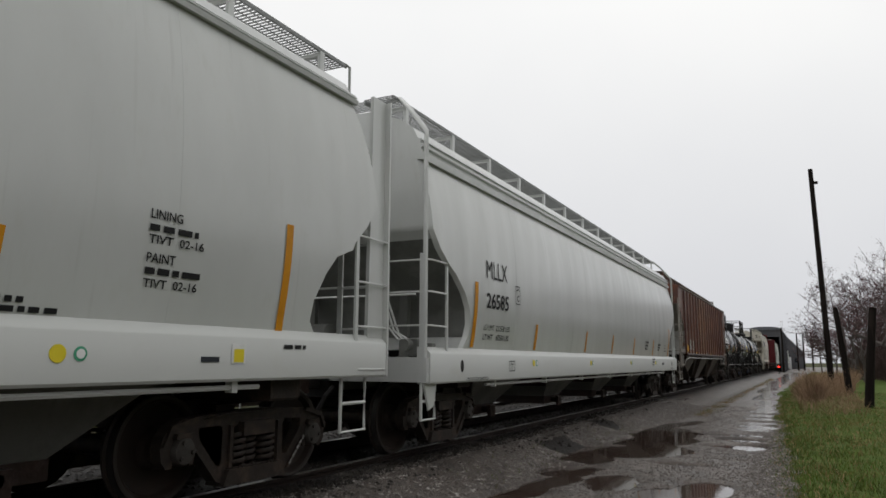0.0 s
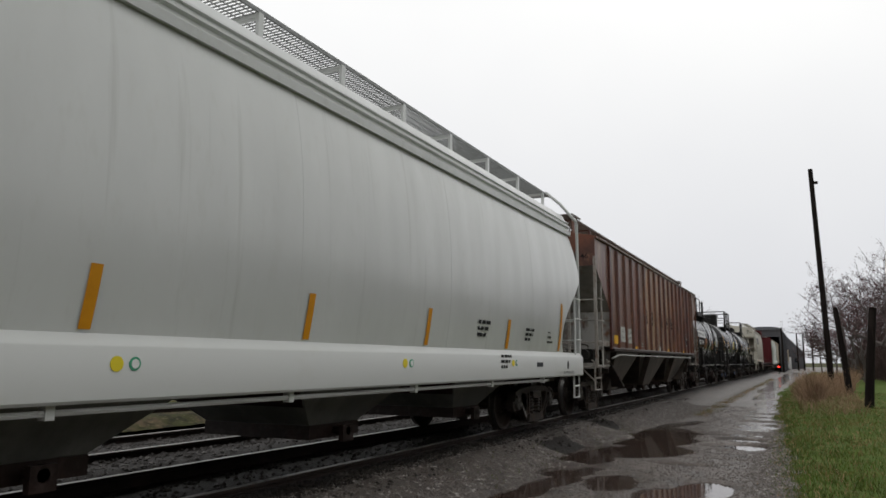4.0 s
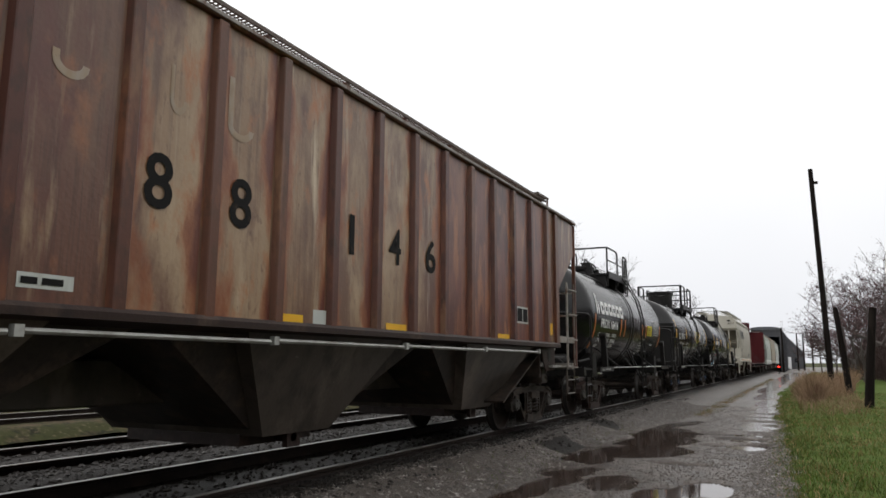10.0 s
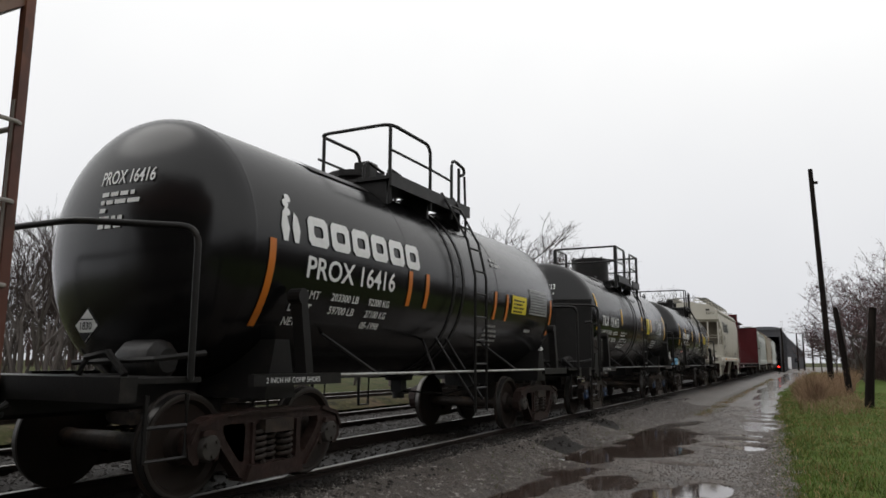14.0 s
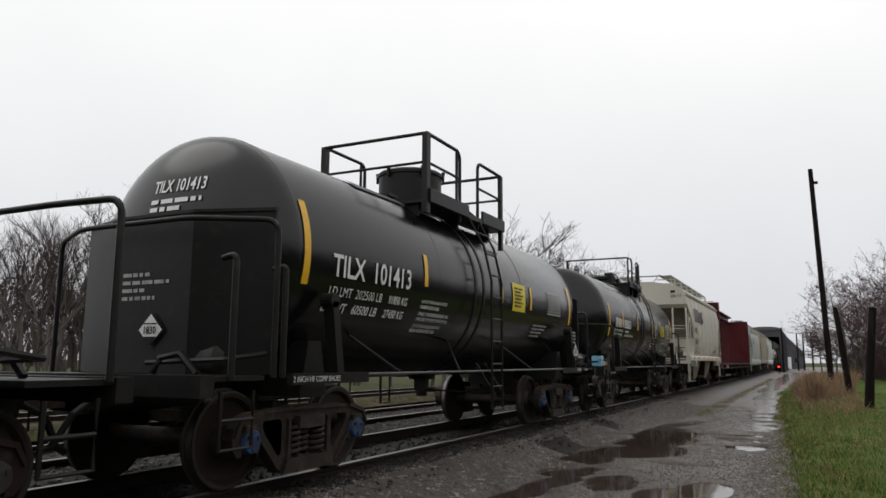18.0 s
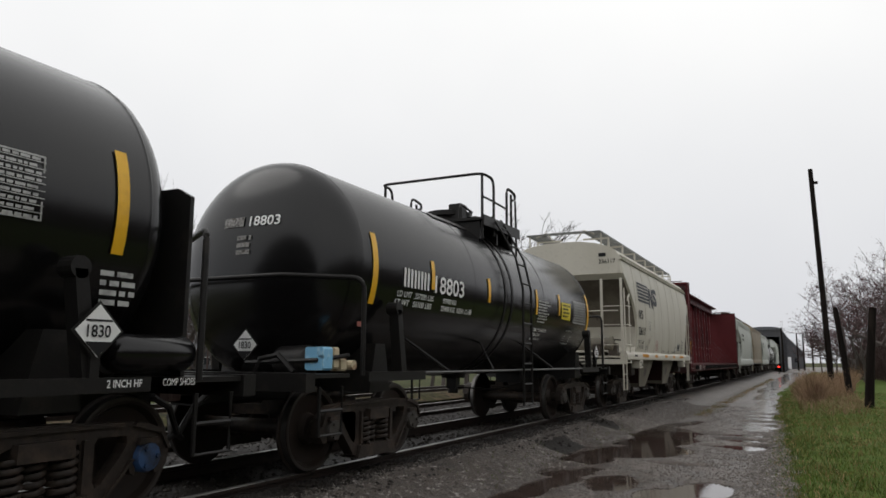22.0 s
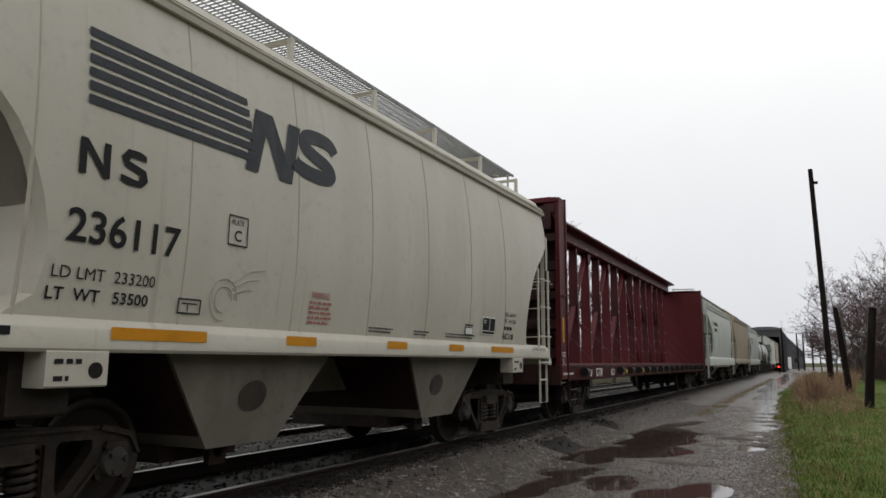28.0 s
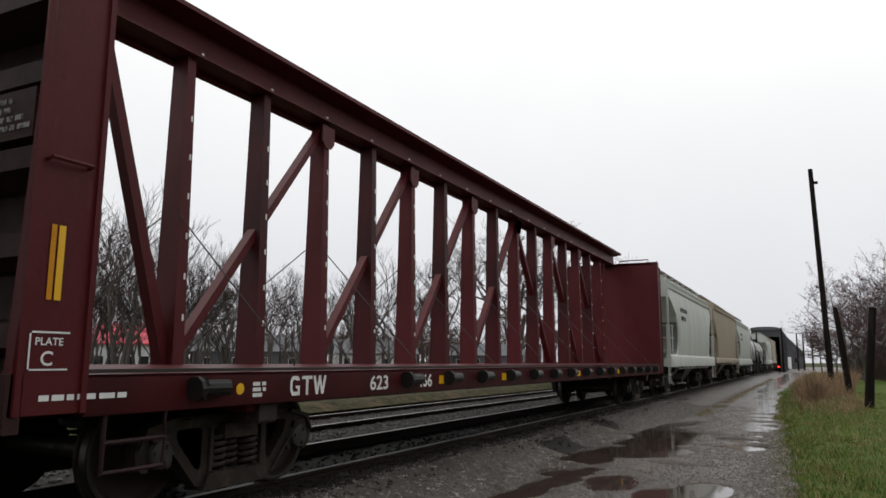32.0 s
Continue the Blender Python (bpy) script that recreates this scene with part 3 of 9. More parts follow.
def table(parent, y0, y1, z0, z1, rows, wrap, seed):
    """A printed data table: a thin white frame, ruled lines and bars for its figures."""
    g = Geo()
    t = 0.012
    lines = [(y0, y1, z1 - t, z1), (y0, y1, z0, z0 + t), (y0, y0 + t, z0, z1), (y1 - t, y1, z0, z1), (y0 + (y1 - y0) * 0.34, y0 + (y1 - y0) * 0.34 + t * 0.7, z0, z1 - (z1 - z0) * 0.2)]
    lines += [(y0, y1, z0 + (z1 - z0) * k / rows, z0 + (z1 - z0) * k / rows + t * 0.5) for k in range(1, rows)]
    for a, b, c, d in lines:
        g.add([wrap(a, c), wrap(b, c), wrap(b, d), wrap(a, d)], [(0, 1, 2, 3)])
    part("data_table", g, DIM_WHITE, parent, "ruled white data table")
    h = (z1 - z0) / rows
    bars(parent, y0 + 0.03, z1 - h * 0.75, [y1 - y0 - 0.06] * rows, DIM_WHITE, wrap, h * 0.4, h * 0.6, seed)


def patch(parent, name, y0, y1, z0, z1, mat, wrap, label="", n=1, lean=0.0):
    """A sheet stuck on a side, following it in n steps."""
    g = Geo()
    pts = []
    for i in range(n + 1):
        z = z0 + (z1 - z0) * i / n
        pts += [wrap(y0 + lean * i / n, z), wrap(y1 + lean * i / n, z)]
    g.add(pts, [(2 * i, 2 * i + 1, 2 * i + 3, 2 * i + 2) for i in range(n)])
    return part(name, g, mat, parent, label)


def bent(pts, r):
    """Rounds the corners of a bar."""
    q = [Vector(p) for p in pts]
    out = [q[0]]
    for a, b, c in zip(q, q[1:], q[2:]):
        u, v = a - b, c - b
        d = min(r, u.length * 0.48, v.length * 0.48)
        s, e = b + u.normalized() * d, b + v.normalized() * d
        out += [s * (1 - t) ** 2 + b * 2 * t * (1 - t) + e * t * t for t in (0, 0.2, 0.4, 0.6, 0.8, 1)]
    return out + [q[-1]]


# ---------------------------------------------------------------- running gear shared by all cars
def sideframe_geo():
    """A cast three-piece truck's sideframe, outline in y, z round the truck's centre: arched top, jaws over the bearings, slanting arms down to the spring seat."""
    a, b = 0.955, 1.065
    half = [(0.37, 0.125), (0.45, 0.15), (0.60, 0.31), (0.69, 0.395), (0.705, 0.33), (0.745, 0.31), (0.755, 0.54), (0.915, 0.54), (0.925, 0.31), (0.985, 0.31), (1.035, 0.37), (1.05, 0.46), (1.025, 0.56), (0.955, 0.635), (0.84, 0.68), (0.62, 0.695), (0.34, 0.705), (0.20, 0.72)]
    line = half + [(-y, z) for y, z in reversed(half)]
    # three windows, each joined to the rim by a slit
    tri = [(0.655, 0.60), (0.665, 0.545), (0.625, 0.475), (0.46, 0.285), (0.415, 0.265), (0.395, 0.31), (0.39, 0.56), (0.42, 0.605)]
    box = [(0.20, 0.60), (0.275, 0.57), (0.285, 0.245), (-0.285, 0.245), (-0.275, 0.57), (-0.20, 0.60)]
    for rim, hole in (((0.62, 0.695), tri), ((-0.62, 0.695), [(-y, z) for y, z in tri]), ((0.20, 0.72), box)):
        k = line.index(rim)
        line = line[:k + 1] + hole + [hole[0]] + line[k:]
    g = Geo().prism(line, a, b)
    # spring seat, column lips and the ribs that stiffen the arms
    g.prism([(-0.40, 0.105), (0.40, 0.105), (0.34, 0.235), (-0.34, 0.235)], a - 0.05, b + 0.045)
    for s in (-1, 1):
        g.prism([(s * 0.29, 0.25), (s * 0.325, 0.25), (s * 0.325, 0.60), (s * 0.29, 0.60)], b - 0.005, b + 0.03)
        g.prism([(s * 0.44, 0.155), (s * 0.475, 0.16), (s * 0.72, 0.43), (s * 0.69, 0.43)], b - 0.005, b + 0.028)
        g.prism([(s * 0.70, 0.665), (s * 0.95, 0.60), (s * 1.02, 0.48), (s * 1.045, 0.48), (s * 0.97, 0.635), (s * 0.72, 0.695)], b - 0.005, b + 0.03)
        g.prism([(s * 0.74, 0.53), (s * 0.93, 0.53), (s * 0.915, 0.575), (s * 0.755, 0.575)], a, b + 0.04)
    g.prism([(-0.62, 0.672), (0.62, 0.672), (0.34, 0.70), (-0.34, 0.70)], b - 0.005, b + 0.03)
    return g


def spring_geo():
    """One coil spring as a wound bar."""
    pts = [(0.078 * math.cos(k * 0.9), 0.078 * math.sin(k * 0.9), 0.24 + 0.30 * k / 38) for k in range(39)]
    return Geo().tube(pts, 0.021, 6)


def bolster_geo():
    g = Geo()
    g.prism([(-0.2, 0.50), (0.2, 0.50), (0.2, 0.62), (-0.2, 0.62)], -1.13, 1.13)
    g.box(-0.35, 0.35, -0.3, 0.3, 0.55, 0.78)
    for s in (-1, 1):
        g.box(s * 0.62 - 0.1, s * 0.62 + 0.1, -0.12, 0.12, 0.62, 0.74)
    return g


def brake_geo():
    g = Geo()
    for y in (-0.36, 0.36):
        g.tube([(-0.8, y, 0.36), (0, y * 0.8, 0.30), (0.8, y, 0.36)], 0.03, 6)
        for s in (-1, 1):
            g.prism([(y * 1.05 - 0.05, 0.26), (y * 1.05 + 0.05, 0.26), (y * 1.1 + 0.05, 0.5), (y * 1.1 - 0.05, 0.5)], s * 0.68 - 0.06, s * 0.68 + 0.06)
    return g


def wheel_geo():
    r = WHEEL_R
    return Geo().lathe([(-0.075, r - 0.10), (-0.06, r - 0.03), (-0.05, r + 0.022), (-0.025, r + 0.024), (-0.012, r + 0.004), (0.06, r - 0.002), (0.062, r - 0.055), (0.012, r - 0.085), (-0.012, 0.17), (0.05, 0.14), (0.06, 0.09)], (0, 0, 0), "x", 36)


def tread_geo():
    r = WHEEL_R
    return Geo().lathe([(-0.008, r + 0.0045), (0.03, r + 0.003), (0.055, r + 0.0005)], (0, 0, 0), "x", 36, False)


def cap_geo():
    g = Geo().lathe([(0, 0.115), (0.085, 0.115), (0.11, 0.10), (0.115, 0.05)], (1.0, 0, 0), "x", 18)
    for k in range(3):
        q = 2 * math.pi * k / 3
        g.lathe([(0.105, 0.02), (0.13, 0.018)], (1.0, 0.07 * math.cos(q), 0.07 * math.sin(q)), "x", 6)
    return g


SIDEFRAME = {m: sideframe_geo().mesh("sideframe", m) for m in (TRUCK, TRUCK_RED)}
SPRING = spring_geo().mesh("spring", TRUCK, 60)
BOLSTER = bolster_geo().mesh("bolster", TRUCK)
BRAKE = brake_geo().mesh("brake_beam", TRUCK)
WHEEL_ME = wheel_geo().mesh("wheel", WHEEL, 30)
TREAD_ME = tread_geo().mesh("tread", TREAD, 30)
RIM_ME = Geo().lathe([(0.0635, WHEEL_R - 0.004), (0.066, WHEEL_R - 0.010), (0.066, WHEEL_R - 0.030), (0.0635, WHEEL_R - 0.036)], (0, 0, 0), "x", 36, False).mesh("rim", RIM, 30)
AXLE_ME = Geo().lathe([(-0.95, 0.08), (-0.75, 0.1), (-0.6, 0.085), (0.6, 0.085), (0.75, 0.1), (0.95, 0.08)], (0, 0, 0), "x", 12).mesh("axle", TRUCK, 30)
CAP_ME = {m: cap_geo().mesh("bearing_cap", m, 40) for m in (CAP, BLUE)}


def truck(car, y, frame_mat=TRUCK, caps=(CAP, CAP), half=0.835, chalk=0):
    """One four-wheel truck under a car: its frame, and two wheelsets that turn."""
    t = part("truck", BOLSTER, None, car, "dark oily cast-steel truck")
    at(t, 0, y, 0)
    for s in (0, 180):
        at(part("sideframe", SIDEFRAME[frame_mat], None, t), 0, 0, 0, 0, 0, s)
        for dy, dx in ((-0.19, 0.0), (0.0, -0.05), (0.19, 0.0)):
            at(part("spring", SPRING, None, t), 1.02 + dx if s == 0 else -1.02 - dx, dy, 0)
    part("brake_beam", BRAKE, None, t)
    if chalk:
        bars(t, 0, 0, [0.34], WORN_CHALK, lambda a, b: (1.098, chalk * (-0.69 + a * 0.66 + b * 0.7), 0.42 - a * 0.75 + b * 0.7), 0.026, 0.01, int(y * 10), "chalk_mark", "white chalk scrawl")
    for k, s in enumerate((-1, 1)):
        w = part("wheelset", AXLE_ME, None, car, "steel axle with two wheels")
        at(w, 0, y + s * half, WHEEL_R)
        for side in (0, 180):
            at(part("wheel", WHEEL_ME, None, w), 0.757 if side == 0 else -0.757, 0, 0, 0, 0, side)
            at(part("rim", RIM_ME, None, w, "worn rim edge"), 0.757 if side == 0 else -0.757, 0, 0, 0, 0, side)
            at(part("tread", TREAD_ME, None, w, "polished steel wheel tread"), 0.757 if side == 0 else -0.757, 0, 0, 0, 0, side)
            at(part("bearing_cap", CAP_ME[caps[k]], None, w, "blue painted bearing cap" if caps[k] is BLUE else ""), 0, 0, 0, 0, 0, side)


def coupler(car, y, s, hose=True):
    """A knuckle coupler, its draft box and air hose at an end; s: -1 towards the camera."""
    g = Geo()
    g.box(-0.22, 0.22, min(y, y - s * 0.9), max(y, y - s * 0.9), 0.70, 1.0, 0.03)
    g.box(-0.09, 0.09, min(y, y + s * 0.34), max(y, y + s * 0.34), 0.80, 0.96, 0.02)
    c = part("draft_box", g, BLACK_STEEL, car)
    k = Geo()
    k.prism([(-0.15, y + s * 0.28), (0.15, y + s * 0.30), (0.14, y + s * 0.46), (0.02, y + s * 0.50), (-0.16, y + s * 0.44)], 0.76, 1.0, "z")
    part("coupler", k, TRUCK_RED, c, "rusty knuckle coupler")
    if hose:
        h = Geo().tube([(0.28, y, 0.82), (0.30, y + s * 0.18, 0.72), (0.26, y + s * 0.32, 0.48), (0.20, y + s * 0.44, 0.42)], 0.03, 7)
        part("air_hose", h, BLACK_STEEL, c, "black rubber air hose")


def ladder(car, x, y0, y1, z0, z1, rungs, mat, r=0.016, name="ladder", flat=0.03):
    """Upright ladder on a side: two flat stiles and rungs between them."""
    g = Geo()
    for y in (y0, y1):
        g.box(x - 0.012, x + 0.012, y - flat, y + flat, z0, z1)
    ob = part(name, g, mat, car)
    rung = Geo().tube([(x + 0.03, y0, 0), (x + 0.05, y0 + 0.03, 0), (x + 0.05, y1 - 0.03, 0), (x + 0.03, y1, 0)], r, 6).mesh("rung", mat, 60)
    for z in rungs:
        at(part("rung", rung, None, ob), 0, 0, z)
    return ob


def cross_ladder(car, y, x0, x1, z0, z1, rungs, mat, r=0.016, name="end_ladder"):
    """Upright ladder on an end of a car."""
    g = Geo()
    for x in (x0, x1):
        g.box(x - 0.03, x + 0.03, y - 0.012, y + 0.012, z0, z1)
    ob = part(name, g, mat, car)
    rung = Geo().tube([(x0, y, 0), (x1, y, 0)], r, 6).mesh("rung", mat, 60)
    for z in rungs:
        at(part("rung", rung, None, ob), 0, 0, z)
    return ob


def brake_wheel(car, x, y, z):
    """A spoked hand-brake wheel on an end of a car."""
    g = Geo().tube([(x + 0.26 * math.cos(t), y, z + 0.26 * math.sin(t)) for t in [2 * math.pi * k / 20 for k in range(21)]], 0.017, 6)
    for k in range(6):
        q = math.pi * k / 3 + 0.3
        g.tube([(x + 0.05 * math.cos(q), y, z + 0.05 * math.sin(q)), (x + 0.25 * math.cos(q), y, z + 0.25 * math.sin(q))], 0.012, 5)
    g.lathe([(-0.03, 0.055), (0.03, 0.055)], (x, y, z), "y", 10)
    part("brake_wheel", g, BLACK_STEEL, car, "spoked hand-brake wheel", 50)


def stirrup(car, x, y0, y1, z0, z1, mat, name="sill_step"):
    g = Geo()
    g.tube([(x, y0, z1), (x, y0, z0), (x, y1, z0), (x, y1, z1)], 0.02, 6)
    g.tube([(x, y0, (z0 + z1) / 2), (x, y1, (z0 + z1) / 2)], 0.018, 6)
    return part(name, g, mat, car)


def grating(parent, x0, x1, y0, y1, z, mat, pitch=0.06, name="running_board"):
    """An open steel walkway: cross bars on long bearers."""
    g = Geo()
    for x in (x0, x1):
        g.box(x - 0.012, x + 0.012, y0, y1, z - 0.04, z)
    for k in range(1, 4):
        x = x0 + (x1 - x0) * k / 4
        g.box(x - 0.003, x + 0.003, y0, y1, z - 0.012, z - 0.001)
    n = int((y1 - y0) / (pitch * 0.75))
    for k in range(n + 1):
        y = y0 + (y1 - y0) * k / n
        g.box(min(x0, x1), max(x0, x1), y - 0.006, y + 0.006, z - 0.016, z - 0.003)
    return part(name, g, mat, parent, "open steel grating walkway")


def pyramid(car, yc, top, foot, x_top, x_foot, z1, z0, mat, gate=0.14):
    """One hopper bay hanging under a car, with its outlet gate."""
    rings = [[(-x_foot, yc - foot, z0), (x_foot, yc - foot, z0), (x_foot, yc + foot, z0), (-x_foot, yc + foot, z0)],
             [(-x_top, yc - top, z1), (x_top, yc - top, z1), (x_top, yc + top, z1), (-x_top, yc + top, z1)]]
    b = part("hopper_bay", Geo().loft(rings), mat, car)
    # dark sheets put the shade of the down-facing slopes into colour
    if mat in (BEIGE_DIRTY, GREY_DIRT_SHADE):
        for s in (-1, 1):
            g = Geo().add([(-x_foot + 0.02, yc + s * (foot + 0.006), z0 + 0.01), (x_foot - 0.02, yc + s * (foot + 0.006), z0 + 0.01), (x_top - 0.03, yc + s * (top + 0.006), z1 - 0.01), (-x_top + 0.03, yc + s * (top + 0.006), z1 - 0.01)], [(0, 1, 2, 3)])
            part("chute_slope", g, MAROON_SHADE, b, "sloping chute sheet with shade in its colour")
    g = Geo().box(-min(x_foot, 0.7) - 0.04, min(x_foot, 0.7) + 0.04, yc - foot - 0.02, yc + foot + 0.02, z0 - gate, z0 + 0.01)
    x_foot = min(x_foot, 0.75)
    g.tube([(x_foot, yc, z0 - gate / 2), (x_foot + 0.2, yc, z0 - gate / 2)], 0.05, 8)
    g.box(x_foot + 0.14, x_foot + 0.2, yc - 0.1, yc + 0.1, z0 - gate - 0.04, z0)
    part("outlet_gate", g, TRUCK_RED, b, "rusty sliding outlet gate")
    return b


# ---------------------------------------------------------------- smooth-sided covered hoppers
def side_x(z, z0, z1, wide, waist, top):
    """Half width of a bulged side at height z."""
    k = (z - z0) / (z1 - z0)
    if k < 0.35:
        return waist + (wide - waist) * math.sin(min(1.0, k / 0.35) * math.pi / 2)
    return wide - (wide - top) * ((k - 0.35) / 0.65) ** 2.4


def smooth_hopper(name, label, length, ends, paint, dirt_shade, sill, eave, tops, seams, bays, truck_in, board, bulge=(1.60, 1.52, 1.44), grate=GALV, bay_z=0.45, lip=1.0, bay_wide=0.42, sheet=(2.62, 1.4), rungs=(1.15, 1.53, 1.92, 2.32), ladder_z=(2.36, 2.36), bay_x=(1.30, 0.72), bay_foot=0.45, far_ladder=(0.05, 0.56), far_ends=None, post="box", far_step=(0.02, 0.36), group="freight cars of the train"):
    """ends: (set back from the end, height) down each end's edge, far_ends for the other end; sill: (low, high); eave and top of the roof in tops; post: how the corner posts are made."""
    car = thing(name, label, "freight car", group)
    z0, z1 = sill[1] - 0.02, eave
    levels = sorted(ends, key=lambda e: e[1])
    far_levels = sorted(far_ends or ends, key=lambda e: e[1])
    zs = sorted(set([e[1] for e in levels + far_levels] + [z0 + (z1 - z0) * k / 14 for k in range(15)]))
    zs = [z for z in zs if z0 <= z <= z1 + 1e-6]
    wrap = lambda y, z, out=0.0: (side_x(min(max(z, z0), z1), z0, z1, *bulge) + 0.006 + out, y, z)

    def inset(z):
        return float(np.interp(z, [e[1] for e in levels], [e[0] for e in levels]))

    def far_inset(z):
        return float(np.interp(z, [e[1] for e in far_levels], [e[0] for e in far_levels]))
    rings = []
    for z in zs:
        x, a, b = side_x(z, z0, z1, *bulge), inset(z), length - far_inset(z)
        c = 0.05
        rings.append([(-x, a + c, z), (-x + c, a, z), (x - c, a, z), (x, a + c, z)] + [(x, a + (b - a) * k / 8, z) for k in range(1, 8)] + [(x, b - c, z), (x - c, b, z), (-x + c, b, z), (-x, b - c, z)] + [(-x, b - (b - a) * k / 8, z) for k in range(1, 8)])
    body = part("body", Geo().loft(rings), paint, car, "", 35)
    # dirty slope sheets under the upright ends, their shade put into the colour
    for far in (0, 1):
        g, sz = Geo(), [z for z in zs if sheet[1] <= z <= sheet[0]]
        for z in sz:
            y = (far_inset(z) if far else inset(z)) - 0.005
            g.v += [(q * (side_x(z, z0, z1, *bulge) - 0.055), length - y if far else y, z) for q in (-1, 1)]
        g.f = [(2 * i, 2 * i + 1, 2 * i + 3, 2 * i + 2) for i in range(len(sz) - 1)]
        part("slope_sheet", g, BROWN_DIRT_SHADE if paint is BEIGE else dirt_shade, body, "dirty slope sheet with shade in its colour", 60)
    for y in seams:
        g = Geo()
        pts = [wrap(y, z0 + (z1 - z0) * k / 12, 0.0 if paint is BEIGE else -0.0055) for k in range(13)]
        for p, q in zip(pts, pts[1:]):
            g.add([(p[0] - 0.012, y - 0.014, p[2]), (p[0] + 0.002, y, p[2]), (p[0] - 0.012, y + 0.014, p[2]), (q[0] - 0.012, y - 0.014, q[2]), (q[0] + 0.002, y, q[2]), (q[0] - 0.012, y + 0.014, q[2])], [(0, 1, 4, 3), (1, 2, 5, 4)])
        part("weld_seam", g, SEAM if paint is BEIGE else paint, body)
    # roof with its stepped eave
    a0, a1 = inset(z1), length - far_inset(z1)
    xe = bulge[2]
    arch = [(xe + 0.05, z1 - 0.02), (xe + 0.06, z1 + lip * 0.06), (xe + 0.02, z1 + lip * 0.08), (xe + 0.005, z1 + lip * 0.13), (xe + 0.04, z1 + lip * 0.145), (xe + 0.04, z1 + lip * 0.175), (xe - 0.005, z1 + lip * 0.185), (xe - 0.01, z1 + lip * 0.22), (xe + 0.02, z1 + lip * 0.23), (xe + 0.015, z1 + lip * 0.25), (xe - 0.04, z1 + lip * 0.26)]
    rise = tops - z1 - lip * 0.25
    arch += [((xe - 0.04) * math.cos(t * math.pi / 2), z1 + lip * 0.25 + rise * math.sin(t * math.pi / 2)) for t in (0.2, 0.4, 0.6, 0.8)]
    outline = arch + [(-x, z) for x, z in reversed(arch)]
    roof = part("roof", Geo().prism(outline, a0 + 0.004, a1 - 0.004, "y"), paint, car, "", 25)
    hatch = Geo().box(-0.28, 0.28, a0 + 0.5, a1 - 0.5, tops - 0.06, tops + 0.07, 0.04)
    part("hatch_cover", hatch, paint, roof)
    # side sills
    for s in (-1, 1):
        g = Geo()
        lo, hi = sill
        poly = [(1.42, lo + 0.02), (1.44, lo), (1.585, lo), (1.60, lo + 0.02), (1.60, hi - 0.085), (1.592, hi - 0.07), (1.535, hi - 0.008), (1.52, hi), (1.42, hi), (1.42, hi - 0.02)]
        g.prism([(s * x, z) for x, z in poly], 0.06, length - (0.15 if paint is BEIGE else 0.06), "y")
        part("side_sill", g, GREY_SILL if paint is GREY else paint, car, "", 30)
    # centre sill, end platforms, shear plates
    part("centre_sill", Geo().box(-0.28, 0.28, 0.25, length - 0.25, 0.78, 1.18, 0.02), dirt_shade, car)
    for y, s in ((0.0, -1), (length, 1)):
        g = Geo()
        g.box(-1.58, 1.58, min(y, y - s * 0.12), max(y, y - s * 0.12), sill[0] + 0.02 if paint is not BEIGE else sill[0] - 0.10, sill[0] + (0.30 if paint is not BEIGE else 0.02), 0.0)
        g.box(-1.42, 1.42, min(y - s * 0.12, y - s * 1.5), max(y - s * 0.12, y - s * 1.5), sill[1] - 0.16, sill[1] - 0.12)
        part("end_sill", g, paint, car)
        coupler(car, y, s)
        # corner posts and ladders, both sides
        for side in (-1, 1):
            x = side * 1.53
            ya = y - s * (0.12 if paint is BEIGE and s > 0 else 0.05)
            yb, yc = (y - s * 0.56, ya) if s < 0 else (y - far_ladder[1], y - far_ladder[0])
            if post == "pipe":
                zb, xo = board
                bend = [(x, ya, sill[0] + 0.02), (x, ya, z1 + 0.27), (x - side * 0.01, ya - s * 0.03, z1 + 0.33), (side * (xo + 0.25), ya - s * 0.12, zb - 0.22), (side * (xo + 0.02), ya - s * 0.26, zb), (side * (xo - 0.2), ya - s * 0.30, zb + 0.02)]
                part("corner_post", Geo().tube(bend, 0.030, 8), paint, car, "", 60)
                g = Geo().box(x + side * 0.03 - 0.012, x + side * 0.03 + 0.012, yb - 0.022, yb + 0.022, rungs[0] - 0.02, ladder_z[0])
                lad = part("side_ladder", g, paint, car)
                rung = Geo().tube([(x + side * 0.03, yb, 0), (x + side * 0.055, yb + (yc - yb) * 0.08, 0), (x + side * 0.055, yc - (yc - yb) * 0.08, 0), (x + side * 0.02, yc, 0)], 0.012, 6).mesh("rung", paint, 60)
                for z in rungs:
                    at(part("rung", rung, None, lad), 0, 0, z)
                if s < 0:
                    part("step_gusset", Geo().prism([(y + 0.02, sill[0] + 0.02), (y + 0.34, sill[0] + 0.02), (y + 0.26, sill[0] - 0.26), (y + 0.14, sill[0] - 0.30)], x - 0.012, x + 0.012), paint, car)
                    for z in (rungs[0] - 0.10,):
                        part("foot_loop", Geo().tube([(x + side * 0.03, ya, z + 0.1), (x + side * 0.06, ya, z), (x + side * 0.06, yb, z - 0.01), (x + side * 0.03, yb, z + 0.09)], 0.012, 6), paint, car, "", 60)
            elif post == "plate" and s > 0:
                g = Geo().prism([(y - 0.35, sill[0]), (y - 0.03, sill[0]), (y - 0.03, z1 + 0.14), (y - 0.31, z1 + 0.14)], x - 0.02, x + 0.02)
                g.box(x + 0.02 if side > 0 else x - 0.075, x + 0.075 if side > 0 else x - 0.02, y - 0.055, y - 0.03, sill[0], z1 + 0.14)
                part("corner_plate", g, paint, car)
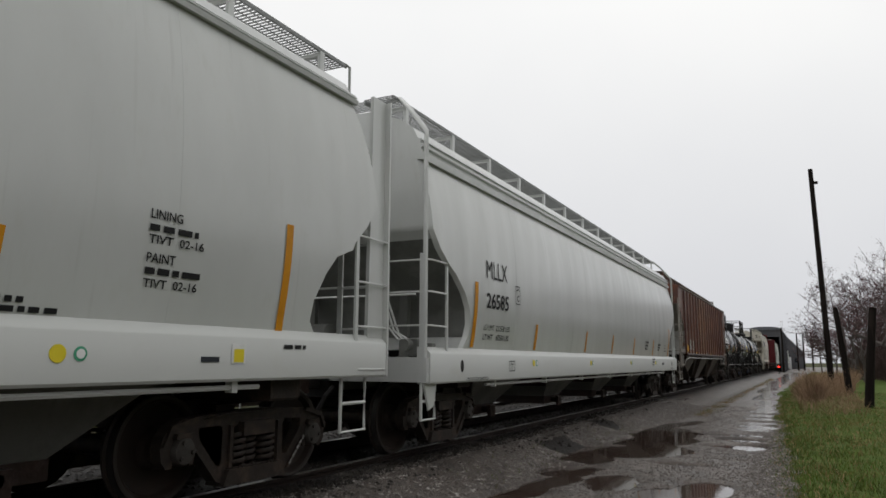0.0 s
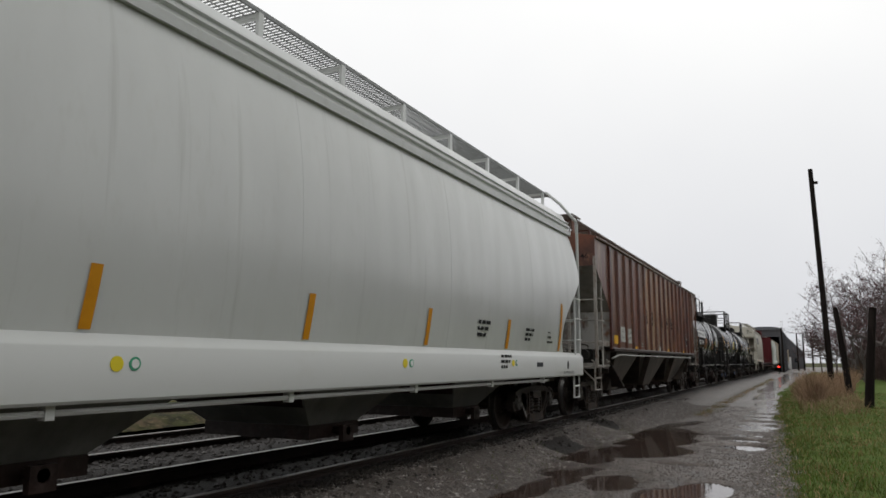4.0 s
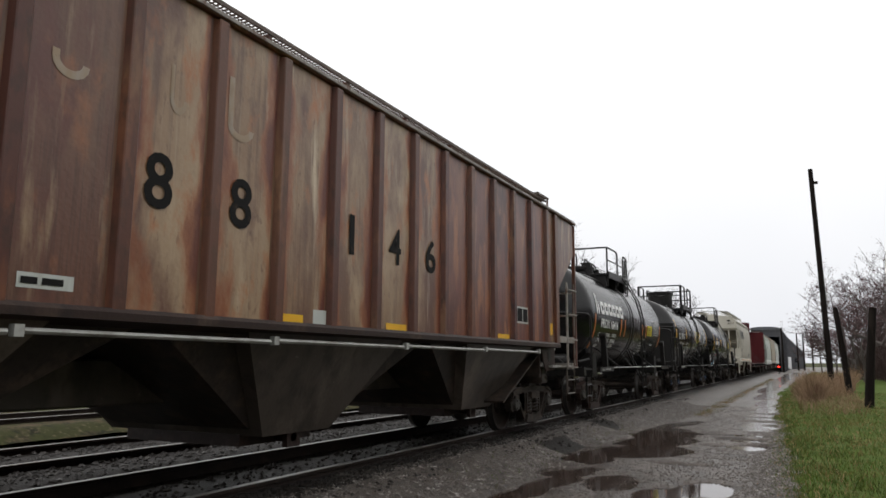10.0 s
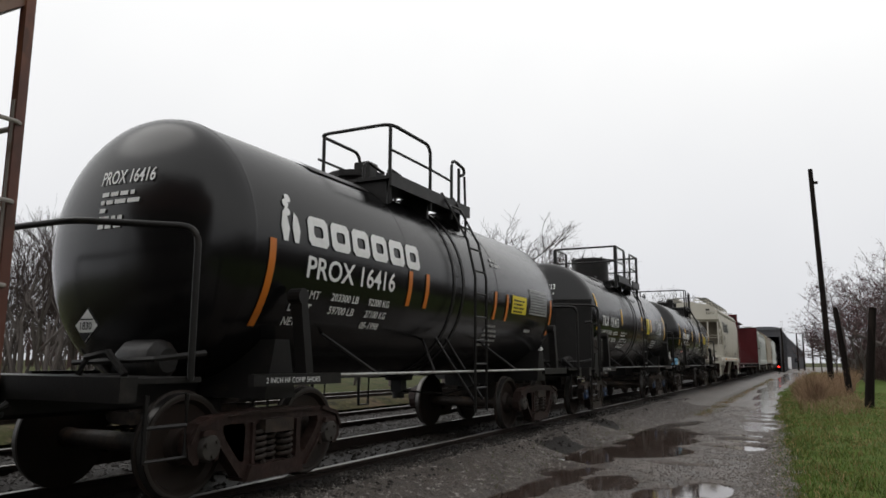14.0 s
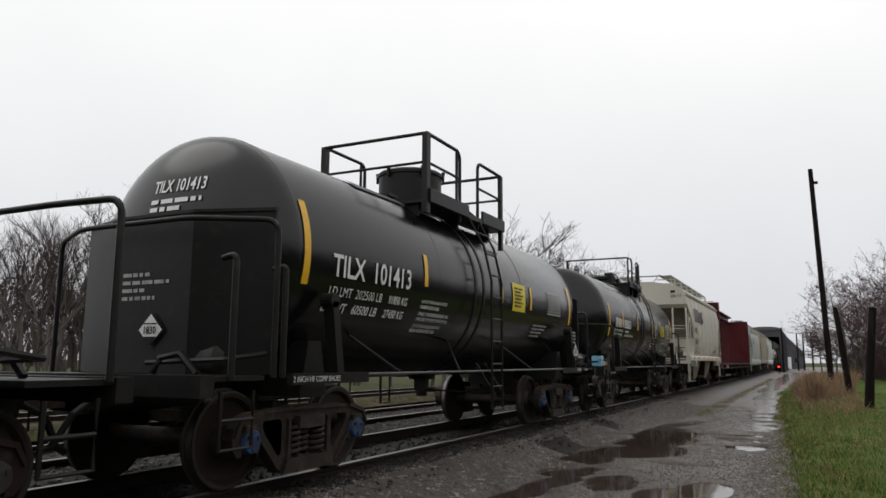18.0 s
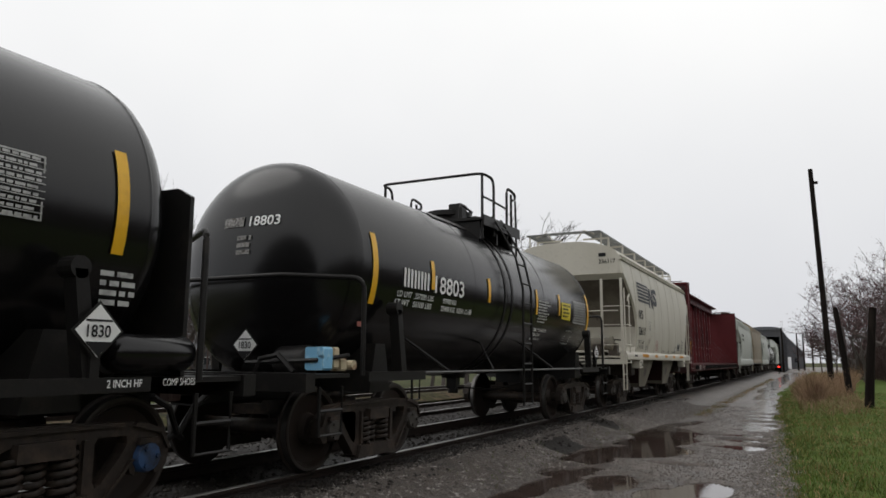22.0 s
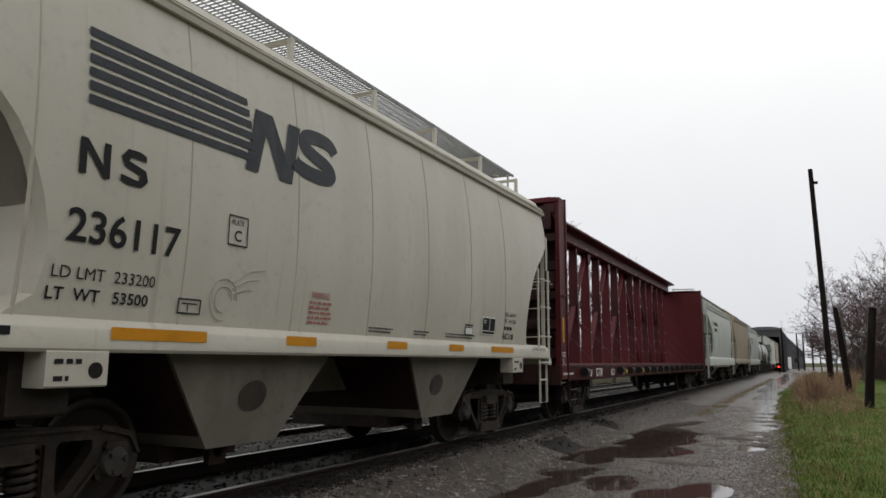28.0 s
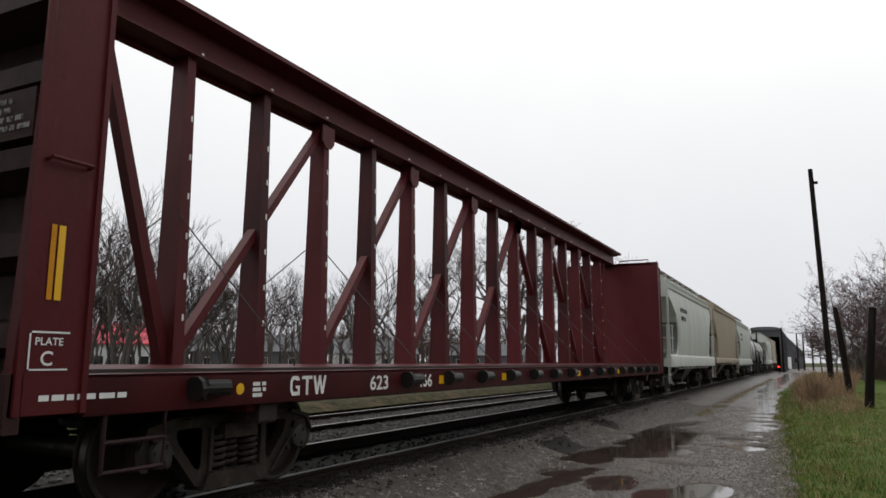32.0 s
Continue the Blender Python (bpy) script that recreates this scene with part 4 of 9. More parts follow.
                lad = part("side_ladder", Geo().box(x + side * 0.045 - 0.012, x + side * 0.045 + 0.012, yb - 0.025, yb + 0.025, rungs[0] - 0.02, ladder_z[0]), paint, car)
                rung = Geo().tube([(x + side * 0.045, yb, 0), (x + side * 0.07, yb + 0.03, 0), (x + side * 0.07, yc - 0.02, 0), (x + side * 0.03, yc, 0)], 0.012, 6).mesh("rung", paint, 60)
                for z in rungs:
                    at(part("rung", rung, None, lad), 0, 0, z)
                part("rail_stay", Geo().tube([(side * (board[1] + 0.02), y + 0.03, z1 + 0.2), (side * (board[1] + 0.02), y + 0.02, board[0] - 0.02), (side * board[1], y - 0.06, board[0])], 0.018, 6), paint, car, "", 60)
            else:
                if paint is not BEIGE:
                    part("corner_post", Geo().box(x - 0.025, x + 0.025, ya - 0.03, ya + 0.03, sill[0], z1 + 0.05), paint, car)
                else:
                    part("ladder_stile", Geo().box(x + side * 0.018, x + side * 0.042, ya - 0.022, ya + 0.022, ladder_z[0], 3.28 if s > 0 else 2.95), paint, car)
                ladder(car, x + side * 0.03, min(yc, yb), max(yc, yb), rungs[0] - 0.02, ladder_z[0], rungs, paint, 0.012, "side_ladder", 0.022)
            if ladder_z[0] > 2.5:
                part("ladder_hook", Geo().tube([(x, yb, ladder_z[0] - 0.03), (x, yb - s * 0.05, ladder_z[0] + 0.05), (x, yb - s * 0.22, ladder_z[0] + 0.18)], 0.026, 6), paint, car)
            cross_ladder(car, ya, side * 1.0, side * 1.49, rungs[0] - 0.02, ladder_z[1], rungs, paint, 0.012)
            step = far_step if s > 0 else (0.02, 0.36)
            stirrup(car, side * 1.50, min(y - s * step[0], y - s * step[1]), max(y - s * step[0], y - s * step[1]), 0.47, sill[0] + 0.02, paint)
        # braces up to the slope sheet
        for x in () if paint is BEIGE else (-0.75, 0.75):
            part("end_brace", Geo().box(x - 0.06, x + 0.06, min(y - s * 0.9, y - s * 0.98), max(y - s * 0.9, y - s * 0.98), sill[1] - 0.12, 2.3), dirt_shade, car)
        part("end_grab", Geo().tube([(-1.4, y - s * 0.05, 2.40 if paint is BEIGE else 1.93), (1.4, y - s * 0.05, 2.40 if paint is BEIGE else 1.93)], 0.014, 6), paint, car)
    # brake gear on the near end
    if paint is BEIGE:
        g = Geo().lathe([(0, 0.07), (0.05, 0.16), (0.96, 0.16), (1.0, 0.19), (1.06, 0.19), (1.10, 0.07)], (0.05, 0.66, sill[1] + 0.19), "x", 16)
        part("brake_valve", Geo().box(0.62, 0.86, 0.5, 0.75, sill[1] - 0.12, sill[1] + 0.18, 0.03).lathe([(0, 0.09), (0.16, 0.09)], (0.74, 0.36, sill[1] + 0.05), "y", 12).box(1.0, 1.22, 0.6, 0.8, sill[1] - 0.12, sill[1] + 0.2, 0.02), GRIME, car, "grimy brake valve", 40)
        part("brake_rod", Geo().tube([(0.5, 0.6, sill[1] + 0.2), (1.0, 0.62, sill[1] + 0.3), (1.3, 0.7, sill[1] + 0.28)], 0.018, 6).tube([(-1.0, 0.6, sill[1] + 0.25), (-0.9, 0.58, sill[1] + 0.29), (-0.7, 0.58, sill[1] + 0.27)], 0.02, 6), BLACK_STEEL, car, "", 60)
    else:
        g = Geo().lathe([(0, 0.09), (0.05, 0.19), (0.34, 0.19), (0.40, 0.09)], (-0.55, 0.62, sill[1] + 0.14), "x", 14)
        for k in range(3):
            o = 0.07 * k
            part("air_pipe", Geo().tube([(0.45 + o, 0.5, sill[1] + 0.78 - o), (0.62 + o, 0.48, sill[1] + 0.74 - o), (0.80 + o, 0.45, sill[1] + 0.25 - o * 0.5), (0.95 + o, 0.42, sill[1] + 0.10), (1.25, 0.40, sill[1] + 0.08)], 0.014, 6), paint, car, "", 60)
        part("brake_valve", Geo().box(1.02, 1.28, 0.34, 0.52, sill[1] - 0.10, sill[1] + 0.10, 0.02).lathe([(0, 0.07), (0.14, 0.07), (0.17, 0.03)], (1.15, 0.22, sill[1] + 0.03), "y", 12).box(1.30, 1.44, 0.40, 0.5, sill[1] - 0.08, sill[1] + 0.05, 0.01), dirt_shade, car, "small grey brake valve", 40)
    part("air_reservoir", g, dirt_shade, car, "", 40)
    brake_wheel(car, -0.9, 0.02, 2.15)
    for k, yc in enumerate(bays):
        pyramid(car, yc, (bays[1] - bays[0]) * bay_wide, bay_foot, bay_x[0], bay_x[1], sill[1] - 0.10, bay_z, dirt_shade)
    for yc in (truck_in, length - truck_in):
        truck(car, yc, chalk=0 if paint is not GREY or yc < 5 else -1 if post == "plate" else 1)
        part("body_bolster", Geo().box(-1.4, 1.4, yc - 0.2, yc + 0.2, 0.80, sill[1] - 0.1, 0.02), TRUCK, car)
    # brake pipe along the sill
    g = Geo().tube([(1.50, 1.9, sill[0] - 0.05), (1.50, length - 1.9, sill[0] - 0.05)], 0.022, 6)
    for k in range(7):
        y = 2.2 + k * (length - 4.4) / 6
        g.box(1.46, 1.53, y - 0.03, y + 0.03, sill[0] - 0.09, sill[0] + 0.01)
    if paint is not BEIGE:
        part("brake_pipe", g, BARE if paint is not GREY else paint, car, "", 40)
    if board:
        zb, xo = board
        for side in (-1, 1):
            grating(car, side * (xo - 0.42), side * xo, 0.15, length - (0.15 if post == "box" else 0.02), zb, grate, 0.07)
        for y in (0.2, length - (0.5 if post == "box" else 0.32)):
            grating(car, -xo + 0.45, xo - 0.45, y, y + 0.3, zb + (0.02 if paint is BEIGE else -0.004), grate, 0.06, "end_walkway")
            if paint is BEIGE:
                for side in (-1, 1):
                    part("walkway_post", Geo().box(side * (xo - 0.02) - 0.015, side * (xo - 0.02) + 0.015, y + 0.12, y + 0.15, z1 + 0.06, zb), paint, car)
                    part("walkway_stay", Geo().tube([(side * (xo - 0.2), y + 0.15, zb - 0.05), (side * 0.5, y + 0.15, zb + 0.06), (side * 0.3, y + 0.15, tops + 0.04)], 0.02, 6), paint, car, "", 60)
        n = int((length - 1.0) / 1.4)
        post = Geo()
        post.box(xo - 0.02, xo + 0.02, -0.035, 0.035, z1 + 0.30, zb - 0.04)
        post.box(0.3, xo, -0.03, 0.03, zb - 0.085, zb - 0.045)
        me = post.mesh("board_bracket", paint)
        for k in range(n + 1):
            for turn in (0, 180):
                at(part("board_bracket", me, None, car), 0, 1.04 + 1.61 * k if paint is BEIGE else 0.5 + (length - 1.0) * k / n, 0, 0, 0, turn)
        for y, s in ((0.02, 1), (length - 0.02, -1)):
            for side in (-1, 1) if post == "box" else ():
                part("grab_rail", Geo().tube([(side * (xo + 0.02), y + s * 0.04, z1 + 0.2), (side * (xo + 0.02), y + s * 0.04, zb), (side * (xo - 0.2), y + s * 0.3, zb + 0.02)], 0.02, 6), paint, car, "", 60)
    return car, wrap, (lambda y, z: (1.606, y, z))


# ---------------------------------------------------------------- ribbed rusty covered hopper
def ribbed_hopper():
    length = 15.57
    car = thing("covered_hopper", "rusty brown ribbed covered hopper car with worn white data panels", "freight car", "freight cars of the train")
    lo, hi, cut, x = 1.42, 3.80, 2.28, 1.55
    a, b = 1.25, length - 1.25
    # body: vertical sides, ends sloping in under a short upright wall
    edge = [(lo, a), (cut, a), (3.20, 0.05), (hi, 0.05)]
    rings = [[(-x, y, z), (x, y, z), (x, length - y, z), (-x, length - y, z)] for z, y in edge]
    body = part("body", Geo().loft(rings), RUST, car)
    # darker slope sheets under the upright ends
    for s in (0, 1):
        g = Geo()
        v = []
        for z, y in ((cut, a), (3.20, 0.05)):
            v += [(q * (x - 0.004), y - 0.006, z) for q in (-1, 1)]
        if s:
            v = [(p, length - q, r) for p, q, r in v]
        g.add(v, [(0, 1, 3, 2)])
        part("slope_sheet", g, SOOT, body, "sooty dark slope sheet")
        g = Geo().box(-x + 0.01, x - 0.01, a - 0.02, a - 0.008, lo, cut - 0.01)
        h = Geo().prism([(-x + 0.01, 3.20), (x - 0.01, 3.20), (x - 0.01, hi + 0.045), (0.5, hi + 0.255), (-0.5, hi + 0.255), (-x + 0.01, hi + 0.045)], 0.038, 0.047, "y")
        if s:
            for q in (g, h):
                q.v = [(p, length - r, t) for p, r, t in q.v]
        part("end_wall", g, DULL_GREY, body, "dull grey lower end sheet")
        part("end_panel", h, RED_RUST, body, "orange-red rusted end panel")
    plate = Geo().box(0.0, 0.004, 0.05, 0.67, lo + 0.01, hi - 0.02).mesh("side_panel", PANEL)
    red = Geo().box(0.0, 0.004, 0.05, 0.67, lo + 0.01, hi - 0.02).mesh("side_panel", RUST_RED)
    brown = Geo().box(0.0, 0.004, 0.05, 0.67, lo + 0.01, hi - 0.02).mesh("side_panel", RUST)
    for k in range(15):
        for turn in (0, 180):
            y = 28.40 - 26.4 + k * 0.788 - 0.01
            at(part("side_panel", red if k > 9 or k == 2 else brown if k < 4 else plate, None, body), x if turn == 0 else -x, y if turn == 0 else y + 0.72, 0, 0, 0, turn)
    rib = Geo()
    rib.prism([(0.0, -0.068), (0.05, -0.052), (0.058, -0.044), (0.058, 0.044), (0.05, 0.052), (0.0, 0.068)], lo, hi - 0.03, "z")
    me = rib.mesh("side_rib", RIB)
    first = 28.43 - 26.4
    for k in range(16):
        y = first + k * 0.788
        at(part("side_rib", me, None, body), x, y - 0.06, 0)
        at(part("side_rib", me, None, body), -x, y - 0.06, 0, 0, 0, 180)
    for y in (a - 0.02, length - a - 0.02):
        for s in (-1, 1):
            part("corner_rib", Geo().box(min(s * x, s * (x + 0.05)), max(s * x, s * (x + 0.05)), y - 0.06, y + 0.10, lo, hi - 0.03), RIB, body)
    # top chord, roof, hatches
    g = Geo()
    for s in (-1, 1):
        g.box(min(s * x, s * (x + 0.06)), max(s * x, s * (x + 0.05)), 0.02, length - 0.02, hi - 0.012, hi + 0.036, 0.008)
    part("top_chord", g, RIB, car)
    part("eave_strip", Geo().box(x + 0.062, x + 0.068, 0.3, length - 0.3, hi - 0.002, hi + 0.030), RUSTY_PALE, car, "pale eave edge")
    roof = part("roof", Geo().prism([(-x, hi), (x, hi), (x, hi + 0.05), (0.5, hi + 0.26), (-0.5, hi + 0.26), (-x, hi + 0.05)], 0.052, length - 0.052, "y"), RUST, car)
    for k in range(5):
        y = 1.2 + k * (length - 3.6) / 4
        part("hatch_cover", Geo().box(-0.35, 0.35, y, y + 1.2, hi + 0.24, hi + 0.36, 0.03), RUST, roof)
    zb = 4.33
    for s in (-1, 1):
        grating(car, s * 0.62, s * 1.02, 0.1, length - 0.1, zb, DARK_GRATE, 0.07)
    for y in (0.06, length - 0.70):
        grating(car, -1.06, 1.06, y, y + 0.64, zb + 0.05, DARK_GRATE, 0.06, "end_walkway")
        for side in (-1, 1):
            part("walkway_post", Geo().box(side * 1.05 - 0.015, side * 1.05 + 0.015, y + 0.02 if y < 1 else y + 0.60, y + 0.05 if y < 1 else y + 0.63, hi + 0.04, zb + 0.02), RIB, car)
    me = Geo().box(0.98, 1.02, -0.03, 0.03, hi + 0.1, zb - 0.04).box(0.4, 1.02, -0.03, 0.03, zb - 0.08, zb - 0.045).mesh("board_bracket", RIB)
    for k in range(12):
        for turn in (0, 180):
            at(part("board_bracket", me, None, car), 0, 0.35 + k * (length - 0.7) / 11, 0, 0, 0, turn)
    # sloping ledge under the sides, with the bright brake rod
    for s in (-1, 1):
        g = Geo().prism([(s * (x + 0.05), lo + 0.05), (s * (x + 0.08), lo + 0.02), (s * (x + 0.08), lo - 0.03), (s * 1.3, lo - 0.06), (s * 1.3, lo + 0.05)], a - 0.02, length - a + 0.02, "y")
        part("side_sill", g, SILL_RED, car)
    pipe = Geo()
    ys = np.linspace(2.3, length - 2.3, 6)
    for p, q in zip(ys, ys[1:]):
        pipe.tube([(1.60, p, 1.305), (1.60, q - 0.09, 1.295)], 0.021, 6)
        pipe.box(1.575, 1.625, q - 0.06, q, 1.27, 1.34)
    pipe.tube([(1.60, 2.3, 1.305), (1.60, 1.9, 1.31), (1.5, 1.5, 1.22)], 0.021, 6)
    part("brake_pipe", pipe, BARE, car, "bright bare steel brake pipe", 60)
    for yc in (3.5, length / 2, length - 3.5):
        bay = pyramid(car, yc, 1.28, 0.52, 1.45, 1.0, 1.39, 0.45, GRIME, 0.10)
        # black colour stands in for the shade between the bays
        part("slope_chute", Geo().loft([[(-0.9, yc - 0.6, 0.52), (0.9, yc - 0.6, 0.52), (0.9, yc + 0.6, 0.52), (-0.9, yc + 0.6, 0.52)], [(-1.28, yc - 2.05, 1.38), (1.28, yc - 2.05, 1.38), (1.28, yc + 2.05, 1.38), (-1.28, yc + 2.05, 1.38)]]), TRUCK, bay, "black sloping floor sheet, shade put in its colour")
    part("centre_sill", Geo().box(-0.28, 0.28, 0.25, length - 0.25, 0.76, 1.15, 0.02), GRIME, car)
    for y, s in ((0.0, -1), (length, 1)):
        g = Geo()
        g.box(-1.5, 1.5, min(y, y - s * 0.12), max(y, y - s * 0.12), 1.0, 1.12)
        g.box(-1.5, 1.5, min(y - s * 0.12, y - s * 1.3), max(y - s * 0.12, y - s * 1.3), 1.04, 1.08)
        for side in (-1, 1):
            part("end_rail", Geo().box(side * 1.52 - 0.02, side * 1.52 + 0.02, min(y - s * 0.02, y - s * 1.28), max(y - s * 0.02, y - s * 1.28), 1.49, 1.60), RUSTY_PALE, car, "rust-stained pale steel rail")
            part("corner_sheet", Geo().prism([(y - s * 0.97, 1.0), (y - s * 1.46, 0.98), (y - s * 1.62, 1.20), (y - s * 1.72, 1.41), (y - s * 0.97, 1.44)], side * 1.42 - 0.01, side * 1.42 + 0.01), SILL_RED, car)
            part("corner_hole", Geo().lathe([(0, 0.085), (0.004, 0.085)], (side * 1.435 - (0.004 if side < 0 else 0), y - s * 1.30, 1.23), "x", 16), BLACK_STEEL, car, "dark round hole")
        part("end_frame", g, DULL_GREY, car, "dull grey steel end platform")
        # two black sheets added to fill the shaded hollow under each end
        part("floor_slope", Geo().prism([(y - s * 1.27, lo), (y - s * 1.30, lo), (y - s * 3.3, 0.55), (y - s * 3.27, 0.52)], -1.36, 1.36), TRUCK, car, "black underside sheet standing in for shade")
        part("end_void_sheet", Geo().box(-1.38, 1.38, min(y - s * 1.66, y - s * 1.62), max(y - s * 1.66, y - s * 1.62), 0.88, lo - 0.06), TRUCK, car)
        coupler(car, y, s)
        for px in (-0.62, 0.62) if s > 0 else ():
            part("end_brace", Geo().box(px - 0.06, px + 0.06, min(y - s * 0.55, y - s * 0.67), max(y - s * 0.55, y - s * 0.67), 1.08, 2.66), GRIME, car)
        for side in (-1, 1):
            px = side * 1.54
            ladder(car, px, min(y - s * 0.03, y - s * 0.52), max(y - s * 0.03, y - s * 0.52), 1.02, 2.62 if s > 0 else 2.80, (1.04, 1.55, 2.02, 2.48), RUSTY_PALE, r=0.013, name="side_ladder", flat=0.032)
            if s < 0:
                part("ladder_hook", Geo().tube(bent([(px, y + 0.52, 2.78), (px, y + 0.51, 2.90), (px - side * 0.06, y + 0.60, 2.98)], 0.05), 0.022, 6), RUSTY_PALE, car, "", 60)
                part("step_brace", Geo().tube([(px - side * 0.36, y + 0.02, 1.04), (px - side * 0.05, y + 0.03, 0.74)], 0.016, 6), RUSTY_PALE, car)
            part("corner_post", Geo().box(px - 0.03, px + 0.03, y - s * 0.03 - 0.028, y - s * 0.03 + 0.028, 1.02, 3.40 if s < 0 else 3.78), RUSTY_PALE if s < 0 else RIB, car)
            part("end_stile", Geo().box(side * 0.95 - 0.03, side * 0.95 + 0.03, y - s * 0.03 - 0.015, y - s * 0.03 + 0.015, 1.02, 3.50), RUSTY_PALE, car)
            part("cross_grab", Geo().tube([(side * 0.2, y - s * 0.03, 2.46), (side * 1.5, y - s * 0.03, 2.46)], 0.016, 6), RUSTY_PALE, car)
            part("cross_grab", Geo().tube([(side * 0.6, y - s * 0.03, 1.55), (side * 1.5, y - s * 0.03, 1.55)], 0.016, 6), RUSTY_PALE, car)
            part("cross_grab", Geo().tube([(side * 0.6, y - s * 0.03, 2.02), (side * 1.5, y - s * 0.03, 2.02)], 0.016, 6), DULL_GREY, car)
            stirrup(car, side * 1.5, min(y - s * 0.0, y - s * 0.48), max(y - s * 0.0, y - s * 0.48), 0.56, 1.05, RUSTY_PALE if s < 0 else GRIME)
    # brake gear on the end platform
    res = Geo().lathe([(-0.62, 0.06), (-0.58, 0.15), (-0.50, 0.20), (0.42, 0.20), (0.46, 0.23), (0.50, 0.23), (0.54, 0.12), (0.66, 0.08)], (-0.42, 0.78, 1.90), "x", 18)
    part("air_reservoir", res, BLACK_STEEL, car, "grimy black air cylinder", 40)
    for px in (-0.75, -0.15):
        part("reservoir_stand", Geo().box(px - 0.05, px + 0.05, 0.62, 0.94, 1.082, 1.74), GRIME, car)
    part("gusset_plate", Geo().prism([(0.02, 1.9), (0.62, 1.40), (0.62, 1.09), (0.40, 1.09)], 0.74, 0.77, "y"), SOOT, car)
    for px, pz in ((0.0, 0.0), (0.06, -0.09)):
        part("brake_lever", Geo().tube([(-0.95 + px, 0.30, 1.93 + pz), (0.35 + px, 0.42, 1.62 + pz), (1.05 + px, 0.50, 1.46 + pz)], 0.017, 6), RUSTY_PALE, car, "", 60)
    part("release_rod", Geo().tube([(-0.3, 0.24, 1.40), (0.9, 0.26, 1.37)], 0.013, 6), RUSTY_PALE, car, "", 60)
    hose = Geo().tube([(0.62, 0.16, 1.12), (0.64, 0.16, 1.24), (0.74, 0.17, 1.31), (0.92, 0.18, 1.32), (1.04, 0.18, 1.26), (1.06, 0.18, 1.14)], 0.03, 8)
    part("bent_pipe", hose, DULL_GREY, car, "grey bent air pipe", 60)
    valve = Geo().box(1.02, 1.30, 0.62, 0.82, 1.10, 1.42, 0.03).lathe([(0, 0.10), (0.14, 0.10), (0.18, 0.05)], (1.16, 0.40, 1.30), "y", 14).box(1.08, 1.26, 0.86, 1.02, 1.16, 1.34, 0.02)
    part("control_valve", valve, BLACK_STEEL, car, "greasy black brake valve", 40)
    part("valve_pipe", Geo().tube([(1.16, 0.72, 1.40), (1.16, 0.74, 1.50), (0.9, 0.8, 1.56), (0.1, 0.82, 1.60)], 0.018, 6), GRIME, car, "", 60)
    for px in (-0.95, -0.62):
        part("platform_bracket", Geo().box(px - 0.07, px + 0.07, 0.05, 0.22, 1.122, 1.40, 0.01), DULL_GREY, car)
    part("platform_pipe", Geo().tube([(-1.2, 0.10, 1.44), (-0.95, 0.10, 1.47), (-0.55, 0.10, 1.47), (-0.3, 0.12, 1.40)], 0.014, 6), GRIME, car, "", 60)
    cut = Geo().tube([(0.50, -0.03, 1.02), (0.52, -0.03, 1.20), (0.60, -0.03, 1.22), (0.66, -0.03, 1.14), (0.68, -0.03, 1.06), (1.36, -0.03, 1.03), (1.46, -0.03, 1.06), (1.50, -0.04, 1.14), (1.44, -0.04, 1.18)], 0.016, 7)
    part("uncoupling_lever", cut, RUSTY_PALE, car, "pale bent uncoupling lever", 60)
    part("rod_clip", Geo().box(1.535, 1.57, 0.86, 1.0, 1.13, 1.17).tube([(1.55, 0.84, 1.15), (1.55, 0.80, 1.20)], 0.012, 6), RUSTY_PALE, car)
    brake_wheel(car, 0.15, length + 0.02, 1.95)
    for yc in (1.18, length - 1.18):
        truck(car, yc)
        part("body_bolster", Geo().box(-1.3, 1.3, yc - 0.14, yc + 0.14, 0.76, 1.05, 0.02), TRUCK, car)
    # paint: panels, numbers, reflective plates
    flat = lambda y, z: (x + 0.008, y, z)
    face = lambda y, z: (x + 0.014, y, z)
    off = 26.4
    patch(car, "data_panel", 28.60 - off, 29.12 - off, 1.62, 1.98, FADED, flat, "faded white painted panel")
    patch(car, "data_panel", 29.34 - off, 29.80 - off, 1.60, 1.96, FADED, flat, "faded white painted panel")
    write(car, "LDLMT", 28.72 - off, 1.85, 0.065, FAINT, face)
    write(car, "LTWT", 28.72 - off, 1.70, 0.065, FAINT, face)
    write(car, "222100", 29.38 - off, 1.82, 0.085, FAINT, face, 0.40)
    write(car, "63900", 29.42 - off, 1.68, 0.085, FAINT, face, 0.34)
    for word, y in (("8", 31.68), ("8", 32.50), ("1", 34.16), ("4", 34.93), ("6", 35.77)):
        write(car, word, y - off, 2.19, 0.39, WORN_INK, face, 0.09 if word == "1" else 0.25)
    for y, z0, w in ((27.92, 1.56, 0.46), (30.07, 1.44, 0.42), (33.05, 1.44, 0.42), (34.88, 1.44, 0.44), (37.99, 1.44, 0.44), (40.14, 1.60, 0.36)):
        patch(car, "reflector", y - off, y + w - off, z0, z0 + (0.20 if z0 > 1.5 else 0.10), YELLOW, face, "yellow reflective plate")
    for y, z, w, h in ((31.86, 2.90, 0.16, 0.36), (32.44, 2.88, 0.30, 0.50), (30.95, 2.86, 0.26, 0.16)):
        # the hook of an old painted letter
        bow = [(w * (0.5 - 0.5 * math.cos(t)), 0.11 - 0.11 * math.sin(t)) for t in [math.pi * k / 8 for k in range(9)]]
        inner = [(w * 0.5 + (p - w * 0.5) * 0.62, q + 0.05 * (1 - q / 0.11) + 0.004) for p, q in bow]
        g = Geo()
        v = [flat(y - off + p, z + q) for p, q in bow] + [flat(y - off + p, z + q) for p, q in inner]
